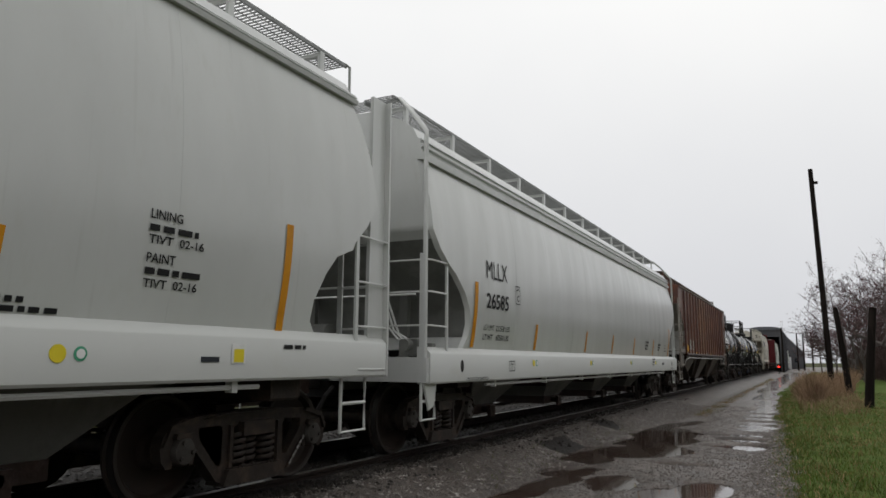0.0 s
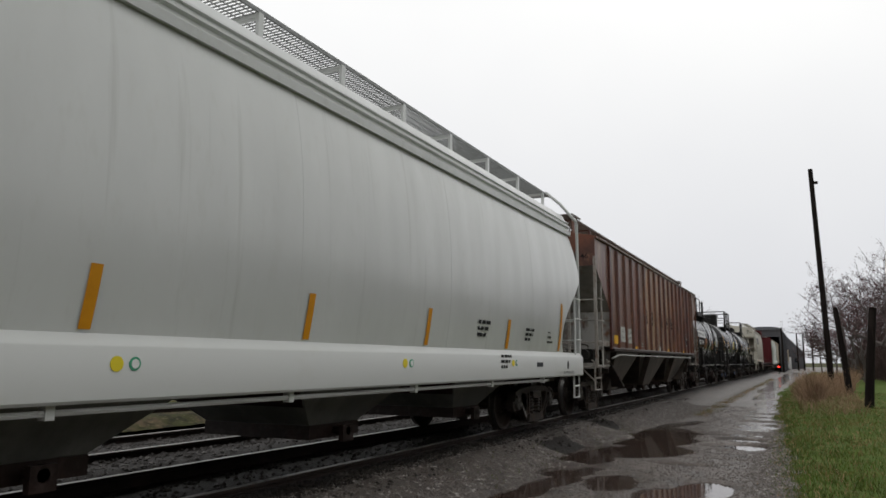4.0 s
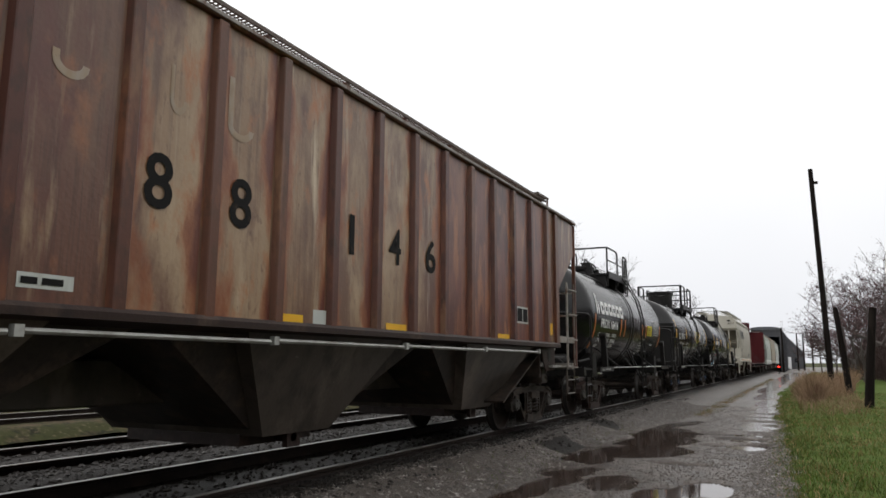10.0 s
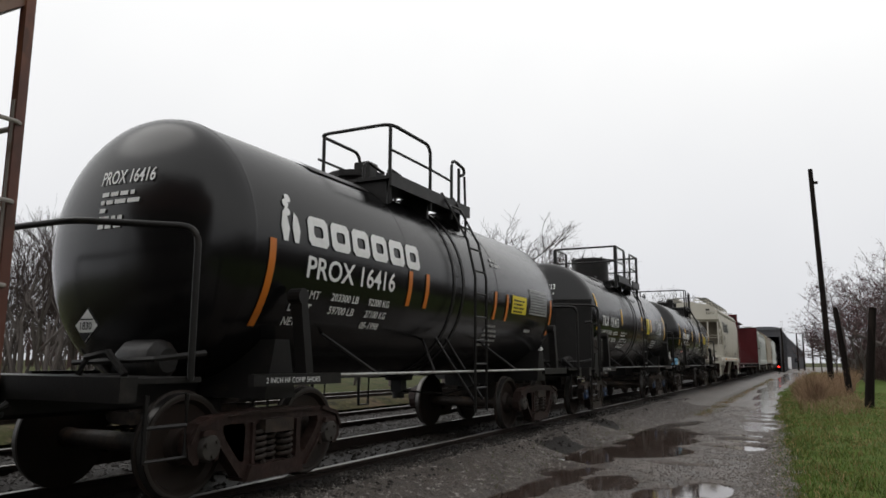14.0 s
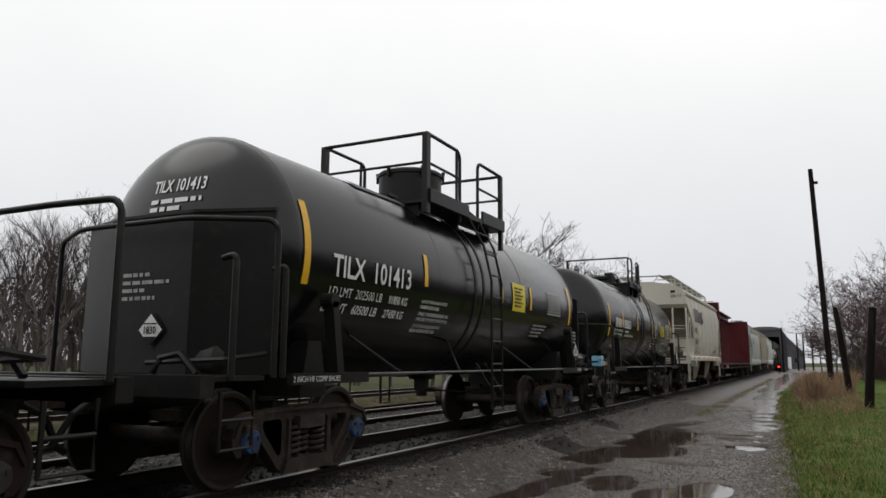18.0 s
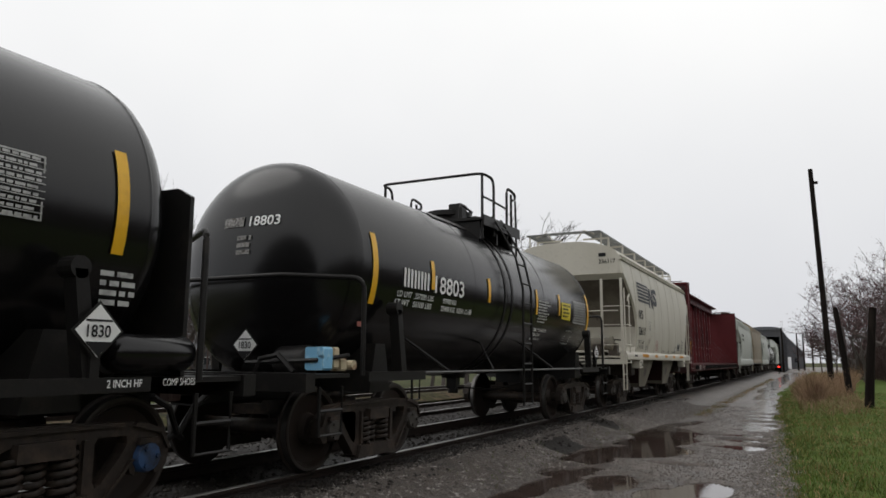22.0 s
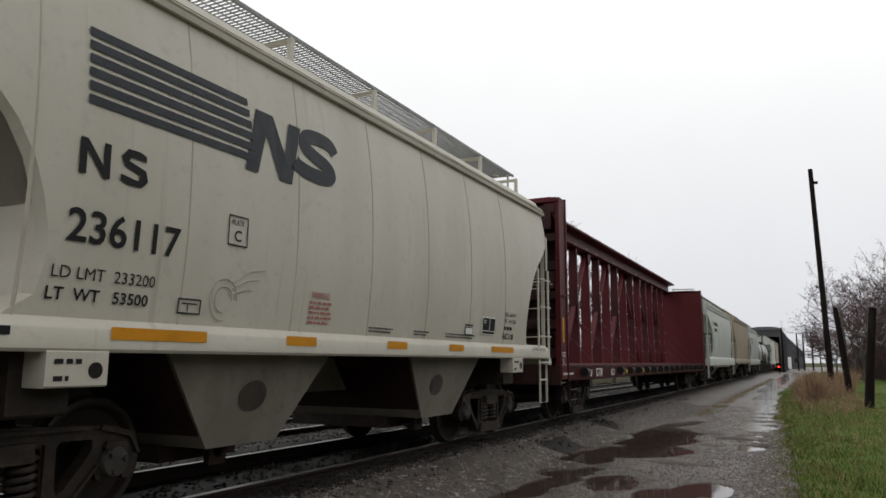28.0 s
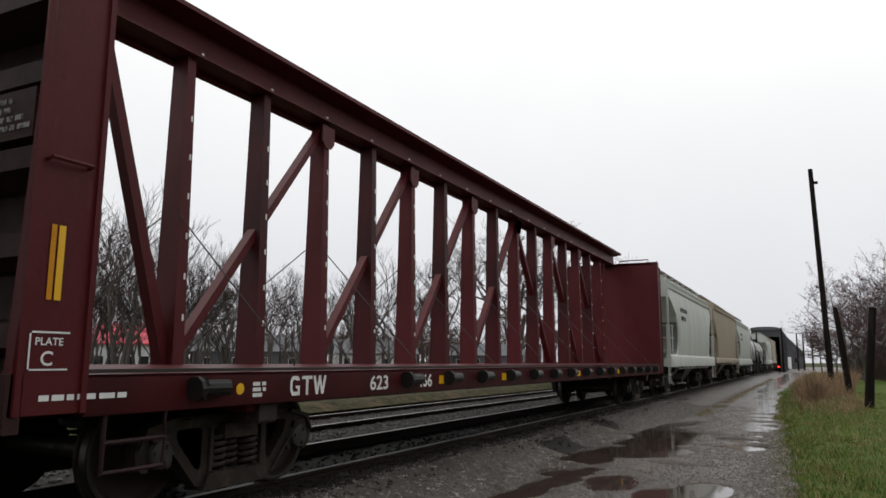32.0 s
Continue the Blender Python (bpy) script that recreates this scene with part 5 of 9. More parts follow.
        g.add(v, [(k, k + 1, 10 + k, 9 + k) for k in range(8)])
        g.add([flat(y - off + p, z + q) for p, q in ((0, 0.11), (w * 0.19, 0.115), (w * 0.19, h), (0, h))], [(0, 1, 2, 3)])
        part("ghost_lettering", g, GHOST, car, "faint trace of an old painted letter")
    patch(car, "faded_patch", 33.62 - off, 33.90 - off, 1.47, 1.60, FADED, flat, "white scuffed paint")
    patch(car, "faded_patch", 30.86 - off, 31.22 - off, 1.55, 1.64, FADED, flat, "scuffed pale stencil patch")
    patch(car, "data_panel", 38.75 - off, 39.27 - off, 1.73, 1.99, FADED, flat, "white outlined inspection panel")
    patch(car, "stencil", 38.79 - off, 39.0 - off, 1.76, 1.96, WORN_INK, face)
    patch(car, "stencil", 39.03 - off, 39.23 - off, 1.76, 1.96, WORN_INK, face)
    write(car, "88146", 0, 0, 0.11, WORN_INK, lambda y, z: (0.98 + y, 0.035, 3.36 + z), 0.42, name="end_lettering")
    bars(car, 30.88 - off, 1.575, [0.30], WORN_INK, face, 0.04, 0.02, 61, "worn_stencil")
    return car


# ---------------------------------------------------------------- tank cars
HEAD = 0.40     # depth of a domed head over its radius
TANK_R, TANK_Z = 1.27, 2.185     # radius and height of the barrels


def tank_car(label, length, tank_y0, tank_y1, radius, zc, mid, trucks, boxy, rail, stripes, stripe_mat, caps=(CAP, CAP), frame_mat=TRUCK, paint=BLACK, end_rails=((0.62, 0.1, 2.17), (0.62, 0.1, 2.17)), group="freight cars of the train"):
    """end_rails: for each end how far in the handrail's legs and its middle stand, and its height; tank_y0, tank_y1: the weld rings where the domed heads begin; mid: the ladder and platform; boxy: the tall square platform;
    rail: the low platform's far side, near corner, ends of its two hoops from there, and height."""
    car = thing("tank_car", label, "freight car", group)
    wrap = lambda y, z, out=0.0: (math.sqrt(max(0.01, (radius + 0.008 + out) ** 2 - (z + 0.02 - zc) ** 2)), y + 0.15, z + 0.02)
    d = radius * HEAD
    prof = [(tank_y0 - d * math.cos(t), radius * math.sin(t)) for t in [math.pi / 2 * k / 10 for k in range(1, 10)]]
    prof += [(tank_y0, radius), ((tank_y0 + tank_y1) / 2, radius), (tank_y1, radius)]
    prof += [(tank_y1 + d * math.cos(t), radius * math.sin(t)) for t in [math.pi / 2 * k / 10 for k in range(9, 0, -1)]]
    tank = part("tank", Geo().lathe(prof, (0, 0, zc), "y", 64), paint, car, "", 60)
    for y in (tank_y0, tank_y0 + (tank_y1 - tank_y0) * 0.33, tank_y0 + (tank_y1 - tank_y0) * 0.67, tank_y1):
        part("weld_ring", Geo().lathe([(-0.02, radius - 0.004), (0, radius + 0.006), (0.02, radius - 0.004)], (0, y, zc), "y", 64, False), paint, tank, "", 60)
    # strap bands beside the ladder
    for y in (mid - 0.42, mid - 0.12):
        part("strap", Geo().lathe([(-0.03, radius - 0.003), (-0.03, radius + 0.012), (0.03, radius + 0.012), (0.03, radius - 0.003)], (0, y, zc), "y", 64, False), BLACK_STEEL, tank)
    # stub sills, bolsters and saddles
    for yc, y, s in ((trucks[0], 0.0, -1), (trucks[1], length, 1)):
        part("stub_sill", Geo().box(-0.26, 0.26, min(y, yc - s * 1.2), max(y, yc - s * 1.2), 0.72, 1.02, 0.02), BLACK_STEEL, car)
        coupler(car, y, s)
        g = Geo()
        g.box(-1.45, 1.45, min(y, y - s * 0.14), max(y, y - s * 0.14), 0.86, 1.03, 0.0)
        g.box(-1.42, 1.42, min(y - s * 0.1, y - s * 0.75), max(y - s * 0.1, y - s * 0.75), 0.98, 1.02)
        part("end_platform", g, BLACK_STEEL, car)
        leg, mid_in, zr = end_rails[0 if s < 0 else 1]
        run = [(1.44, y - s * leg, 1.0), (1.44, y - s * leg, zr - 0.02), (0.70, y - s * mid_in, zr), (-0.70, y - s * mid_in, zr), (-1.44, y - s * leg, zr - 0.02), (-1.44, y - s * leg, 1.0)]
        part("end_handrail", Geo().tube(bent(run, 0.14), 0.026, 8), BLACK_STEEL, car, "", 60)
        for side in (-1, 1):
            g = Geo()
            g.prism([(yc - 0.22, 0.80), (yc + 0.22, 0.80), (yc + 0.10, 1.34), (yc - 0.10, 1.34)], side * 0.3 - 0.02 if side > 0 else -1.12, side * 1.12 if side > 0 else -0.28)
            part("bolster", g, BLACK_STEEL, car)
            p = Geo().loft([[(side * q, yc + dy + o, z) for q, o in ((1.42, -w), (1.42, w), (1.30, w), (1.30, -w))] for z, dy, w in ((1.02, 0.04, 0.055), (1.60, -0.06, 0.05), (1.72, -0.08, 0.045))])
            p.lathe([(-0.07, 0.075), (0.07, 0.075)], (side * 1.35, yc - 0.085, 1.73), "x", 14)
            part("saddle_post", p, BLACK_STEEL, car)
            g = Geo().box(side * 1.42 - 0.03, side * 1.42 + 0.03, yc - 0.75, yc + 0.5, 0.93, 1.03)
            part("side_plate", g, BLACK_STEEL, car)
            stirrup(car, side * 1.42, min(y - s * 0.25, y - s * 0.62), max(y - s * 0.25, y - s * 0.62), 0.45, 0.9, BLACK_STEEL)
        # brake rigging under the near head
        g = Geo()
        g.lathe([(0, 0.12), (0.08, 0.17), (0.42, 0.17), (0.5, 0.1)], (0.35, y - s * 0.95, 1.14), "x", 12)
        g.tube([(0.3, y - s * 0.5, 1.12), (1.2, y - s * 0.5, 1.15), (1.3, y - s * 0.9, 1.2)], 0.025, 6)
        g.tube([(0.5, y - s * 0.4, 1.03), (0.55, y - s * 0.42, 1.16), (0.75, y - s * 0.45, 1.2), (0.95, y - s * 0.45, 1.03)], 0.03, 6)
        part("brake_gear", g, BLACK_STEEL, car, "", 40)
        truck(car, yc, frame_mat, caps)
    # long side bars with their brackets
    for side in (-1, 1):
        g = Geo().tube([(side * 1.43, trucks[0] + 0.5, 1.01), (side * 1.43, trucks[1] - 0.5, 1.01)], 0.016, 7)
        part("side_handrail", g, BLACK_STEEL if side < 0 else BARE if frame_mat is TRUCK_RED else WET_BAR, car, "wet bright steel bar" if side > 0 else "", 60)
        for y, k in ((trucks[0] + 1.2, 0.45), (mid - 1.3, -0.45), (mid + 1.5, 0.45)):
            b = Geo().tube([(side * 1.02, y - k, 1.42), (side * 1.43, y, 1.01)], 0.018, 6)
            part("bar_bracket", b, BLACK_STEEL, car)
    # outlet under the belly, and the far side's step rails
    g = Geo().box(-0.09, 0.09, mid + 0.22, mid + 0.38, 0.68, 0.90, 0.02).lathe([(0, 0.09), (0.08, 0.09)], (0, mid + 0.30, 0.60), "z", 14).lathe([(0, 0.2), (0.14, 0.24)], (0, mid + 0.30, 0.86), "z", 16)
    part("bottom_outlet", g, BLACK_STEEL, car, "", 40)
    part("outlet_rod", Geo().tube([(0.10, mid + 0.30, 0.70), (0.8, mid + 0.30, 0.68), (1.30, mid + 0.34, 0.82)], 0.016, 6), BLACK_STEEL, car, "", 60)
    for y in (mid - 2.3, mid - 1.15, mid + 0.20, mid + 1.5):
        part("far_step", Geo().tube([(-1.40, y - 0.16, 1.0), (-1.40, y - 0.14, 0.40), (-1.40, y + 0.16, 0.40), (-1.40, y + 0.18, 1.0)], 0.027, 6), BLACK_STEEL, car)
    for y in (mid - 1.7, mid - 1.35):
        part("step_stay", Geo().tube([(-1.0, y, 0.98), (-1.38, y, 0.55), (-1.38, y, 0.98)], 0.02, 6), BLACK_STEEL, car)
    # ladder up the side
    lad = Geo()
    slip = -0.14 if boxy else 0.0
    zt = zc + radius + (-0.02 if boxy else 0.08)
    path = [(1.48, 0.46), (1.48, 2.30), (1.36, 2.82), (1.10, 3.30), (0.95, zt)]
    for y in (mid - 0.19, mid + 0.19):
        lad.tube([(x, y + slip, z) for x, z in path], 0.02, 6)
    lob = part("ladder", lad, BLACK_STEEL, car)
    rung = Geo().tube([(0, mid - 0.19, 0), (0, mid + 0.19, 0)], 0.015, 6).mesh("rung", BLACK_STEEL)
    for k in range(11):
        z = 0.47 + k * 0.32
        if z < zt:
            x = float(np.interp(z, [p[1] for p in path], [p[0] for p in path]))
            at(part("rung", rung, None, lob), x, slip, z)
    for y in (-0.75, -0.45) if frame_mat is TRUCK_RED or boxy else ():
        part("ladder_brace", Geo().tube([(1.3, mid + y + 0.25, 1.12), (1.44, mid + y + 0.66, 0.64)] if boxy else [(1.2, mid + y - 0.1, 1.45), (1.44, mid + y + 0.6, 0.62)], 0.014 if boxy else 0.018, 6), BLACK_STEEL, car)
    # platform on top
    zt = zc + radius
    pad_y = (mid - 3.0, mid - 1.75) if boxy else (mid + rail[1] - 1.5, mid + rail[1] - 0.3)
    patch(tank, "step_pad", pad_y[0], pad_y[1], zc + radius * 0.80, zc + radius * 0.93, BLACK_STEEL, lambda a, c: wrap(a, c, 0.009), "rough non-skid pad", 14)
    p0, p1 = (mid - 1.6, mid + 1.08) if boxy else (mid + rail[1] - 0.05, mid + rail[1] + rail[4] + 0.1)
    xo, xi = (1.1, 0.70) if boxy else (0.98, 0.5)
    zd = zt - 0.14 if boxy else zt
    plat = part("platform", Geo().box(xi, xo, p0, p1, zd - 0.05, zd - 0.01, 0.01), BLACK_STEEL, car, "black steel walkway beside the valves")
    part("deck_plate", Geo().box(-xo, -xi, p0, p1, zd - 0.05, zd - 0.01, 0.01), BLACK_STEEL, plat)
    part("deck_plate", Geo().box(-0.49, 0.49, p0, p0 + 0.25, zt - 0.05, zt - 0.01), BLACK_STEEL, plat)
    for y in (p0 + 0.1, (p0 + p1) / 2, p1 - 0.15):
        part("bearer", Geo().box(-0.9, 0.9, y - 0.03, y + 0.03, zt - 0.35, zd - 0.052), BLACK_STEEL, plat)

    def bar(pts, r=0.024):
        part("guard_rail", Geo().tube(bent(pts, 0.16), r, 8), BLACK_STEEL, plat, "", 60)
    if boxy:
        part("toe_board", Geo().box(1.102, 1.14, mid - 1.6, mid - 0.36, zt - 0.20, zt - 0.01, 0.006), BLACK_STEEL, plat)
        part("toe_board", Geo().box(1.102, 1.14, mid + 0.16, mid + 1.06, zt - 0.19, zt, 0.006), BLACK_STEEL, plat)
        part("deck_edge", Geo().box(1.102, 1.13, mid - 0.358, mid + 0.158, zt - 0.20, zt - 0.13), BLACK_STEEL, plat)
        top = 4.22
        for x in (-0.6, 1.07):
            part("rail_post", Geo().box(x - 0.04, x + 0.04, mid - 1.66, mid - 1.56, zt - 0.35, top), BLACK_STEEL, plat)
            part("rail_post", Geo().box(x - 0.03, x + 0.03, mid + 1.0, mid + 1.08, zt - 0.5, top), BLACK_STEEL, plat)
            bar([(x, mid - 1.6, top), (x, mid - 0.62, top), (x, mid - 0.55, top - 0.08), (x, mid - 0.55, zt - 0.3)], 0.026)
            bar([(x, mid - 0.66, zt - 0.2), (x, mid - 0.66, top)], 0.022)
            bar([(x, mid - 1.6, zt + 0.36), (x, mid - 0.55, zt + 0.36)], 0.02)
            bar([(x, mid + 0.1, zt - 0.3), (x, mid + 0.1, top - 0.08), (x, mid + 0.16, top), (x, mid + 1.05, top)], 0.026)
            bar([(x, mid + 0.1, zt + 0.36), (x, mid + 1.05, zt + 0.36)], 0.02)
        for y in (mid - 1.6, mid + 1.05):
            bar([(-0.6, y, top), (1.07, y, top)], 0.026)
            bar([(-0.6, y, zt + 0.36), (1.07, y, zt + 0.36)], 0.02)
        h = Geo().lathe([(-0.25, 0.60), (-0.14, 0.54), (-0.12, 0.50), (0.56, 0.50), (0.565, 0.525), (0.61, 0.525), (0.64, 0.49), (0.67, 0.2)], (0, mid - 0.14, zt), "z", 32)
        cover = part("housing", h, BLACK_STEEL, plat, "round black valve housing", 40)
        for turn in (20, 75, 130, 200, 260, 320):
            part("cover_bolt", Geo().box(-0.02, 0.02, -0.015, 0.015, 0.50, 0.66).lathe([(0, 0.03), (0.04, 0.03)], (0, 0, 0.62), "z", 8), BLACK_STEEL, cover).matrix_local = pose(0.53 * math.cos(radians(turn)), mid - 0.14 + 0.53 * math.sin(radians(turn)), zt, 0, 0, turn)
    else:
        part("toe_board", Geo().box(0.983, 1.01, p0, p1, zt - 0.14, zt + 0.03), BLACK_STEEL, plat)
        far, c, e1, b2, e2, top = rail
        c, e1, b2, e2 = mid + c, mid + c + e1, mid + c + b2, mid + c + e2
        bar([(0.96, e1, zt - 0.25), (0.96, e1, top), (0.96, c, top), (far, c, top), (far, e1 - 0.1, top), (far, e1 - 0.1, zt - 0.25)])
        for x in (0.96, far):
            bar([(x - (0.02 if x > 0.5 else -0.06), c + 0.03, zt - 0.35), (x - (0.02 if x > 0.5 else -0.06), c + 0.03, top)])
            bar([(x, b2, zt - 0.25), (x, b2, top), (x, e2 - 0.02, top - 0.06), (x, e2, top - 0.14), (x, e2 - 0.15, top - 0.2)])
            bar([(x, e2 - 0.2, top - 0.1), (x, e2 - 0.2, zt - 0.4)])
            bar([(x, c, zt + 0.34), (x, e1, zt + 0.34)], 0.018)
            bar([(x, e2, top - 0.18), (x, e2 + 0.04, zt - 0.02), (x, e2 + 0.04, zt - 0.45)], 0.02)
        bar([(0.96, b2, zt + 0.32), (0.96, e1, zt + 0.34)], 0.018)
        bar([(0.5, c + 0.1, zt - 0.1), (0.5, c + 0.1, zt + 0.2), (0.5, c + 0.18, zt + 0.28), (0.5, c + 0.6, zt + 0.22)], 0.02)
        part("valve_housing", Geo().lathe([(-0.12, 0.5), (0.02, 0.42), (0.10, 0.36), (0.12, 0.42), (0.20, 0.42), (0.24, 0.25)], (0, c + 0.7, zt + 0.05), "z", 20), BLACK_STEEL, plat, "", 40)
        part("valve_cap", Geo().lathe([(0, 0.11), (0.24, 0.11), (0.26, 0.07)], (0.35, c + 1.05, zt - 0.02), "z", 12), BLACK_STEEL, plat, "", 40)
        part("valve_block", Geo().box(0.15, 0.4, c + 0.4, c + 0.6, zt - 0.02, zt + 0.36, 0.02), BLACK_STEEL, plat)
        part("valve_block", Geo().box(-0.3, -0.1, c + 0.9, c + 1.1, zt - 0.02, zt + 0.36, 0.02), BLACK_STEEL, plat)
    for y, z0, z1, w in stripes:
        patch(tank, "reflector", y, y + w, z0, z1, stripe_mat, lambda a, b: wrap(a, b, 0.004), "long reflective strip", 8)
    return car, tank, wrap


def placard(car, put, r, backing):
    """A white diamond placard with its number and a black lower corner; put(a, b) is a place on its holder, out(a, b, d) before it."""
    h = part("placard_holder", Geo().add([put(a, b, 0.0) for a, b in ((-r * 1.15, 0), (0, -r * 1.15), (r * 1.15, 0), (0, r * 1.15))], [(0, 1, 2, 3)]), backing, car)
    part("placard", Geo().add([put(a, b, 0.006) for a, b in ((-r, 0), (0, -r), (r, 0), (0, r))], [(0, 1, 2, 3)]), WHITE, h, "white diamond placard with a black foot")
    k = r * 0.42
    part("placard_foot", Geo().add([put(a, b, 0.010) for a, b in ((-r + k, -k), (0, -r * 0.97), (r - k, -k))], [(0, 1, 2)]), INK, h)
    part("placard_band", Geo().add([put(a, b, 0.010) for a, b in ((-r + k, k - r * 0.08), (r - k, k - r * 0.08), (r - k, k), (-r + k, k))], [(0, 1, 2, 3)]), INK, h)
    write(h, "1830", -r * 0.52, -r * 0.24, r * 0.46, INK, lambda a, b: put(a, b, 0.011), r * 1.04)


# ---------------------------------------------------------------- centrebeam flat car
def centrebeam_car():
    length = 20.9
    car = thing("centerbeam_flatcar", "empty dark red centerbeam flat car with tall bulkheads", "freight car", "freight cars of the train")
    deck = 1.06
    # side sills and deck
    for s in (-1, 1):
        g = Geo().prism([(s * 1.36, 0.79), (s * 1.45, 0.79), (s * 1.46, 0.81), (s * 1.46, 1.03), (s * 1.44, 1.05), (s * 1.36, 1.05)], 0.515, length - 0.515, "y")
        part("side_sill", g, MAROON_DARK, car, "", 30)
        g = Geo().box(s * 1.43 - 0.05, s * 1.43 + 0.05, 0.5, length - 0.5, 1.06, 1.085)
        part("deck_edge", g, RIM, car, "scuffed bare steel deck edge")
        g = Geo().prism([(s * 0.25, 0.98), (s * 1.36, 0.90), (s * 1.36, 1.05), (s * 0.25, 1.10)], 0.3, length - 0.3, "y")
        part("deck", g, MAROON, car)
    part("centre_sill", Geo().box(-0.3, 0.3, 0.2, length - 0.2, 0.7, 1.1, 0.03), MAROON, car)
    # centre frame: tapered posts, top chord, diagonals
    chord = Geo()
    chord.prism([(-0.18, 4.20), (0.18, 4.20), (0.18, 4.225), (0.10, 4.24), (0.10, 4.49), (0.36, 4.53), (0.36, 4.58), (-0.36, 4.58), (-0.36, 4.53), (-0.10, 4.49), (-0.10, 4.17), (-0.18, 4.15)], 0.4, length - 0.4, "y")
    beam = part("top_chord", chord, MAROON, car)
    # white dots painted where light shows through the chord
    holes = Geo()
    for k in range(17):
        y = 2.62 + k * 1.095
        holes.lathe([(0.0, 0.022), (0.012, 0.02)], (0.101, y, 4.27), "x", 8)
    part("rivet", holes, WHITE, beam, "white dots painted as light through the chord")
    post = Geo()
    xa, xb, ya, yb = 0.15, 0.10, 0.07, 0.055
    post.loft([[(-xa, -ya, 1.06), (xa, -ya, 1.06), (xa, ya, 1.06), (-xa, ya, 1.06)], [(-xb, -yb, 4.21), (xb, -yb, 4.21), (xb, yb, 4.21), (-xb, yb, 4.21)]])
    me = [post.mesh("post", m) for m in (MAROON, MAROON_DARK)]
    # white marks painted on the posts as light through their openings
    hole = Geo()
    for z in (1.55, 1.95, 2.35, 2.75, 3.15, 3.55):
        x = 0.151 - 0.05 * (z - 1.06) / 2.94
        hole.box(x, x + 0.006, -0.010, 0.010, z - 0.03, z + 0.03)
    hole_me = hole.mesh("slot", WHITE)
    ys = [92.94 - 90.45 + k * 1.163 for k in range(15)]
    for k, y in enumerate(ys):
        p = at(part("post", me[k % 2], None, car), 0, y, 0)
        at(part("slot", hole_me, None, p, "white marks painted as light through the post"), 0, 0.03, 0)
    braces = [(ys[0] - 0.05, 91.95 - 90.45)] + [(ys[k], ys[k + 2]) for k in (0, 2, 4, 6)] + [(ys[k], ys[k - 2]) for k in (14, 12, 10)] + [(ys[14] + 0.05, length - 1.5)]
    for ya, yb in braces:
        d = 0.06 if yb > ya else -0.06
        part("diagonal", Geo().prism([(ya - d, 1.1), (ya + d, 1.1), (yb + d * 0.8, 4.13), (yb - d * 0.8, 4.13)], -0.06, 0.06), MAROON, car)
        if abs(yb - ya) > 2:
            part("gusset", Geo().prism([(yb - 0.13, 4.15), (yb - 0.13, 3.94), (yb - 0.06, 3.86), (yb + 0.06, 3.86), (yb + 0.13, 3.94), (yb + 0.13, 4.15)], 0.115, 0.135), MAROON, car)
    # tie-down cables and winches along the sills
    cables = [Geo().tube([(s * 1.42, 0.15 if s > 0 else -0.95, 1.10), (s * 0.12, -0.06, 2.54)], 0.007, 5).mesh("tie_cable", RIM) for s in (-1, 1)]
    for k in range(0, 15, 2):
        for cm in cables:
            at(part("tie_cable", cm, None, car, "slack steel tie-down cable"), 0, ys[k], 0)
    w = Geo()
    w.box(1.45, 1.56, -0.16, 0.16, 0.88, 1.0, 0.02)
    w.lathe([(-0.14, 0.055), (0.14, 0.055)], (1.53, 0, 0.94), "y", 10)
    w.lathe([(-0.2, 0.09), (-0.16, 0.09)], (1.53, 0, 0.94), "y", 10)
    w.prism([(-0.2, 0.90), (-0.14, 0.86), (-0.08, 0.95), (-0.13, 1.02)], 1.50, 1.58)
    wm = w.mesh("winch", BLACK_STEEL)
    for k in range(18):
        y = 1.55 + k * 1.045
        if not (2.3 < y < 3.2 or 3.6 < y < 4.4 or 4.7 < y < 5.5):
            at(part("winch", wm, None, car, "black tie-down winch"), 0, y, 0)
            at(part("winch", wm, None, car, "black tie-down winch"), 0, y, 0, 0, 0, 0).matrix_basis = Matrix.Rotation(math.pi, 4, "Z") @ Matrix.Translation((0, -y, 0))
    # bulkheads
    for y, s in ((0.0, -1), (length, 1)):
        y0, y1 = min(y, y - s * 0.50), max(y, y - s * 0.50)
        bh = Geo()
        inner = y - s * 0.46
        bh.box(-1.42, 1.42, min(inner, inner + s * 0.04), max(inner, inner + s * 0.04), 0.9, 4.22)
        # near bulkhead has the shade in its paint, the far one plain red
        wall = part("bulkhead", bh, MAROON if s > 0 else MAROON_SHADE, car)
        for side in (-1, 1):
            g = Geo()
            xa, xb = (1.38, 1.46) if side > 0 else (-1.46, -1.38)
            g.prism([(y - s * 0.02, 0.82), (y - s * 0.50, 0.82), (y - s * 0.46, 4.25), (y - s * 0.14, 4.25)], xa, xb)
            part("bulkhead_side", g, MAROON, wall)
            g = Geo().box(side * 1.47 - 0.012, side * 1.47 + 0.012, y - s * 0.49 - 0.02, y - s * 0.49 + 0.02, 0.82, 4.27)
            g.box(side * 1.47 - 0.012, side * 1.47 + 0.012, y - s * 0.06 - 0.02, y - s * 0.06 + 0.02, 0.82, 4.1)
            part("corner_flange", g, MAROON, wall)
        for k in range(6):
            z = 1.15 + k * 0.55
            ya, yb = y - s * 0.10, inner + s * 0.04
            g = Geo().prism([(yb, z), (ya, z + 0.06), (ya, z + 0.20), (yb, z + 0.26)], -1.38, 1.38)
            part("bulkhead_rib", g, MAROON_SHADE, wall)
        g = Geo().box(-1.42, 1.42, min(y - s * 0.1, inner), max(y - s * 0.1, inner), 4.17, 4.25)
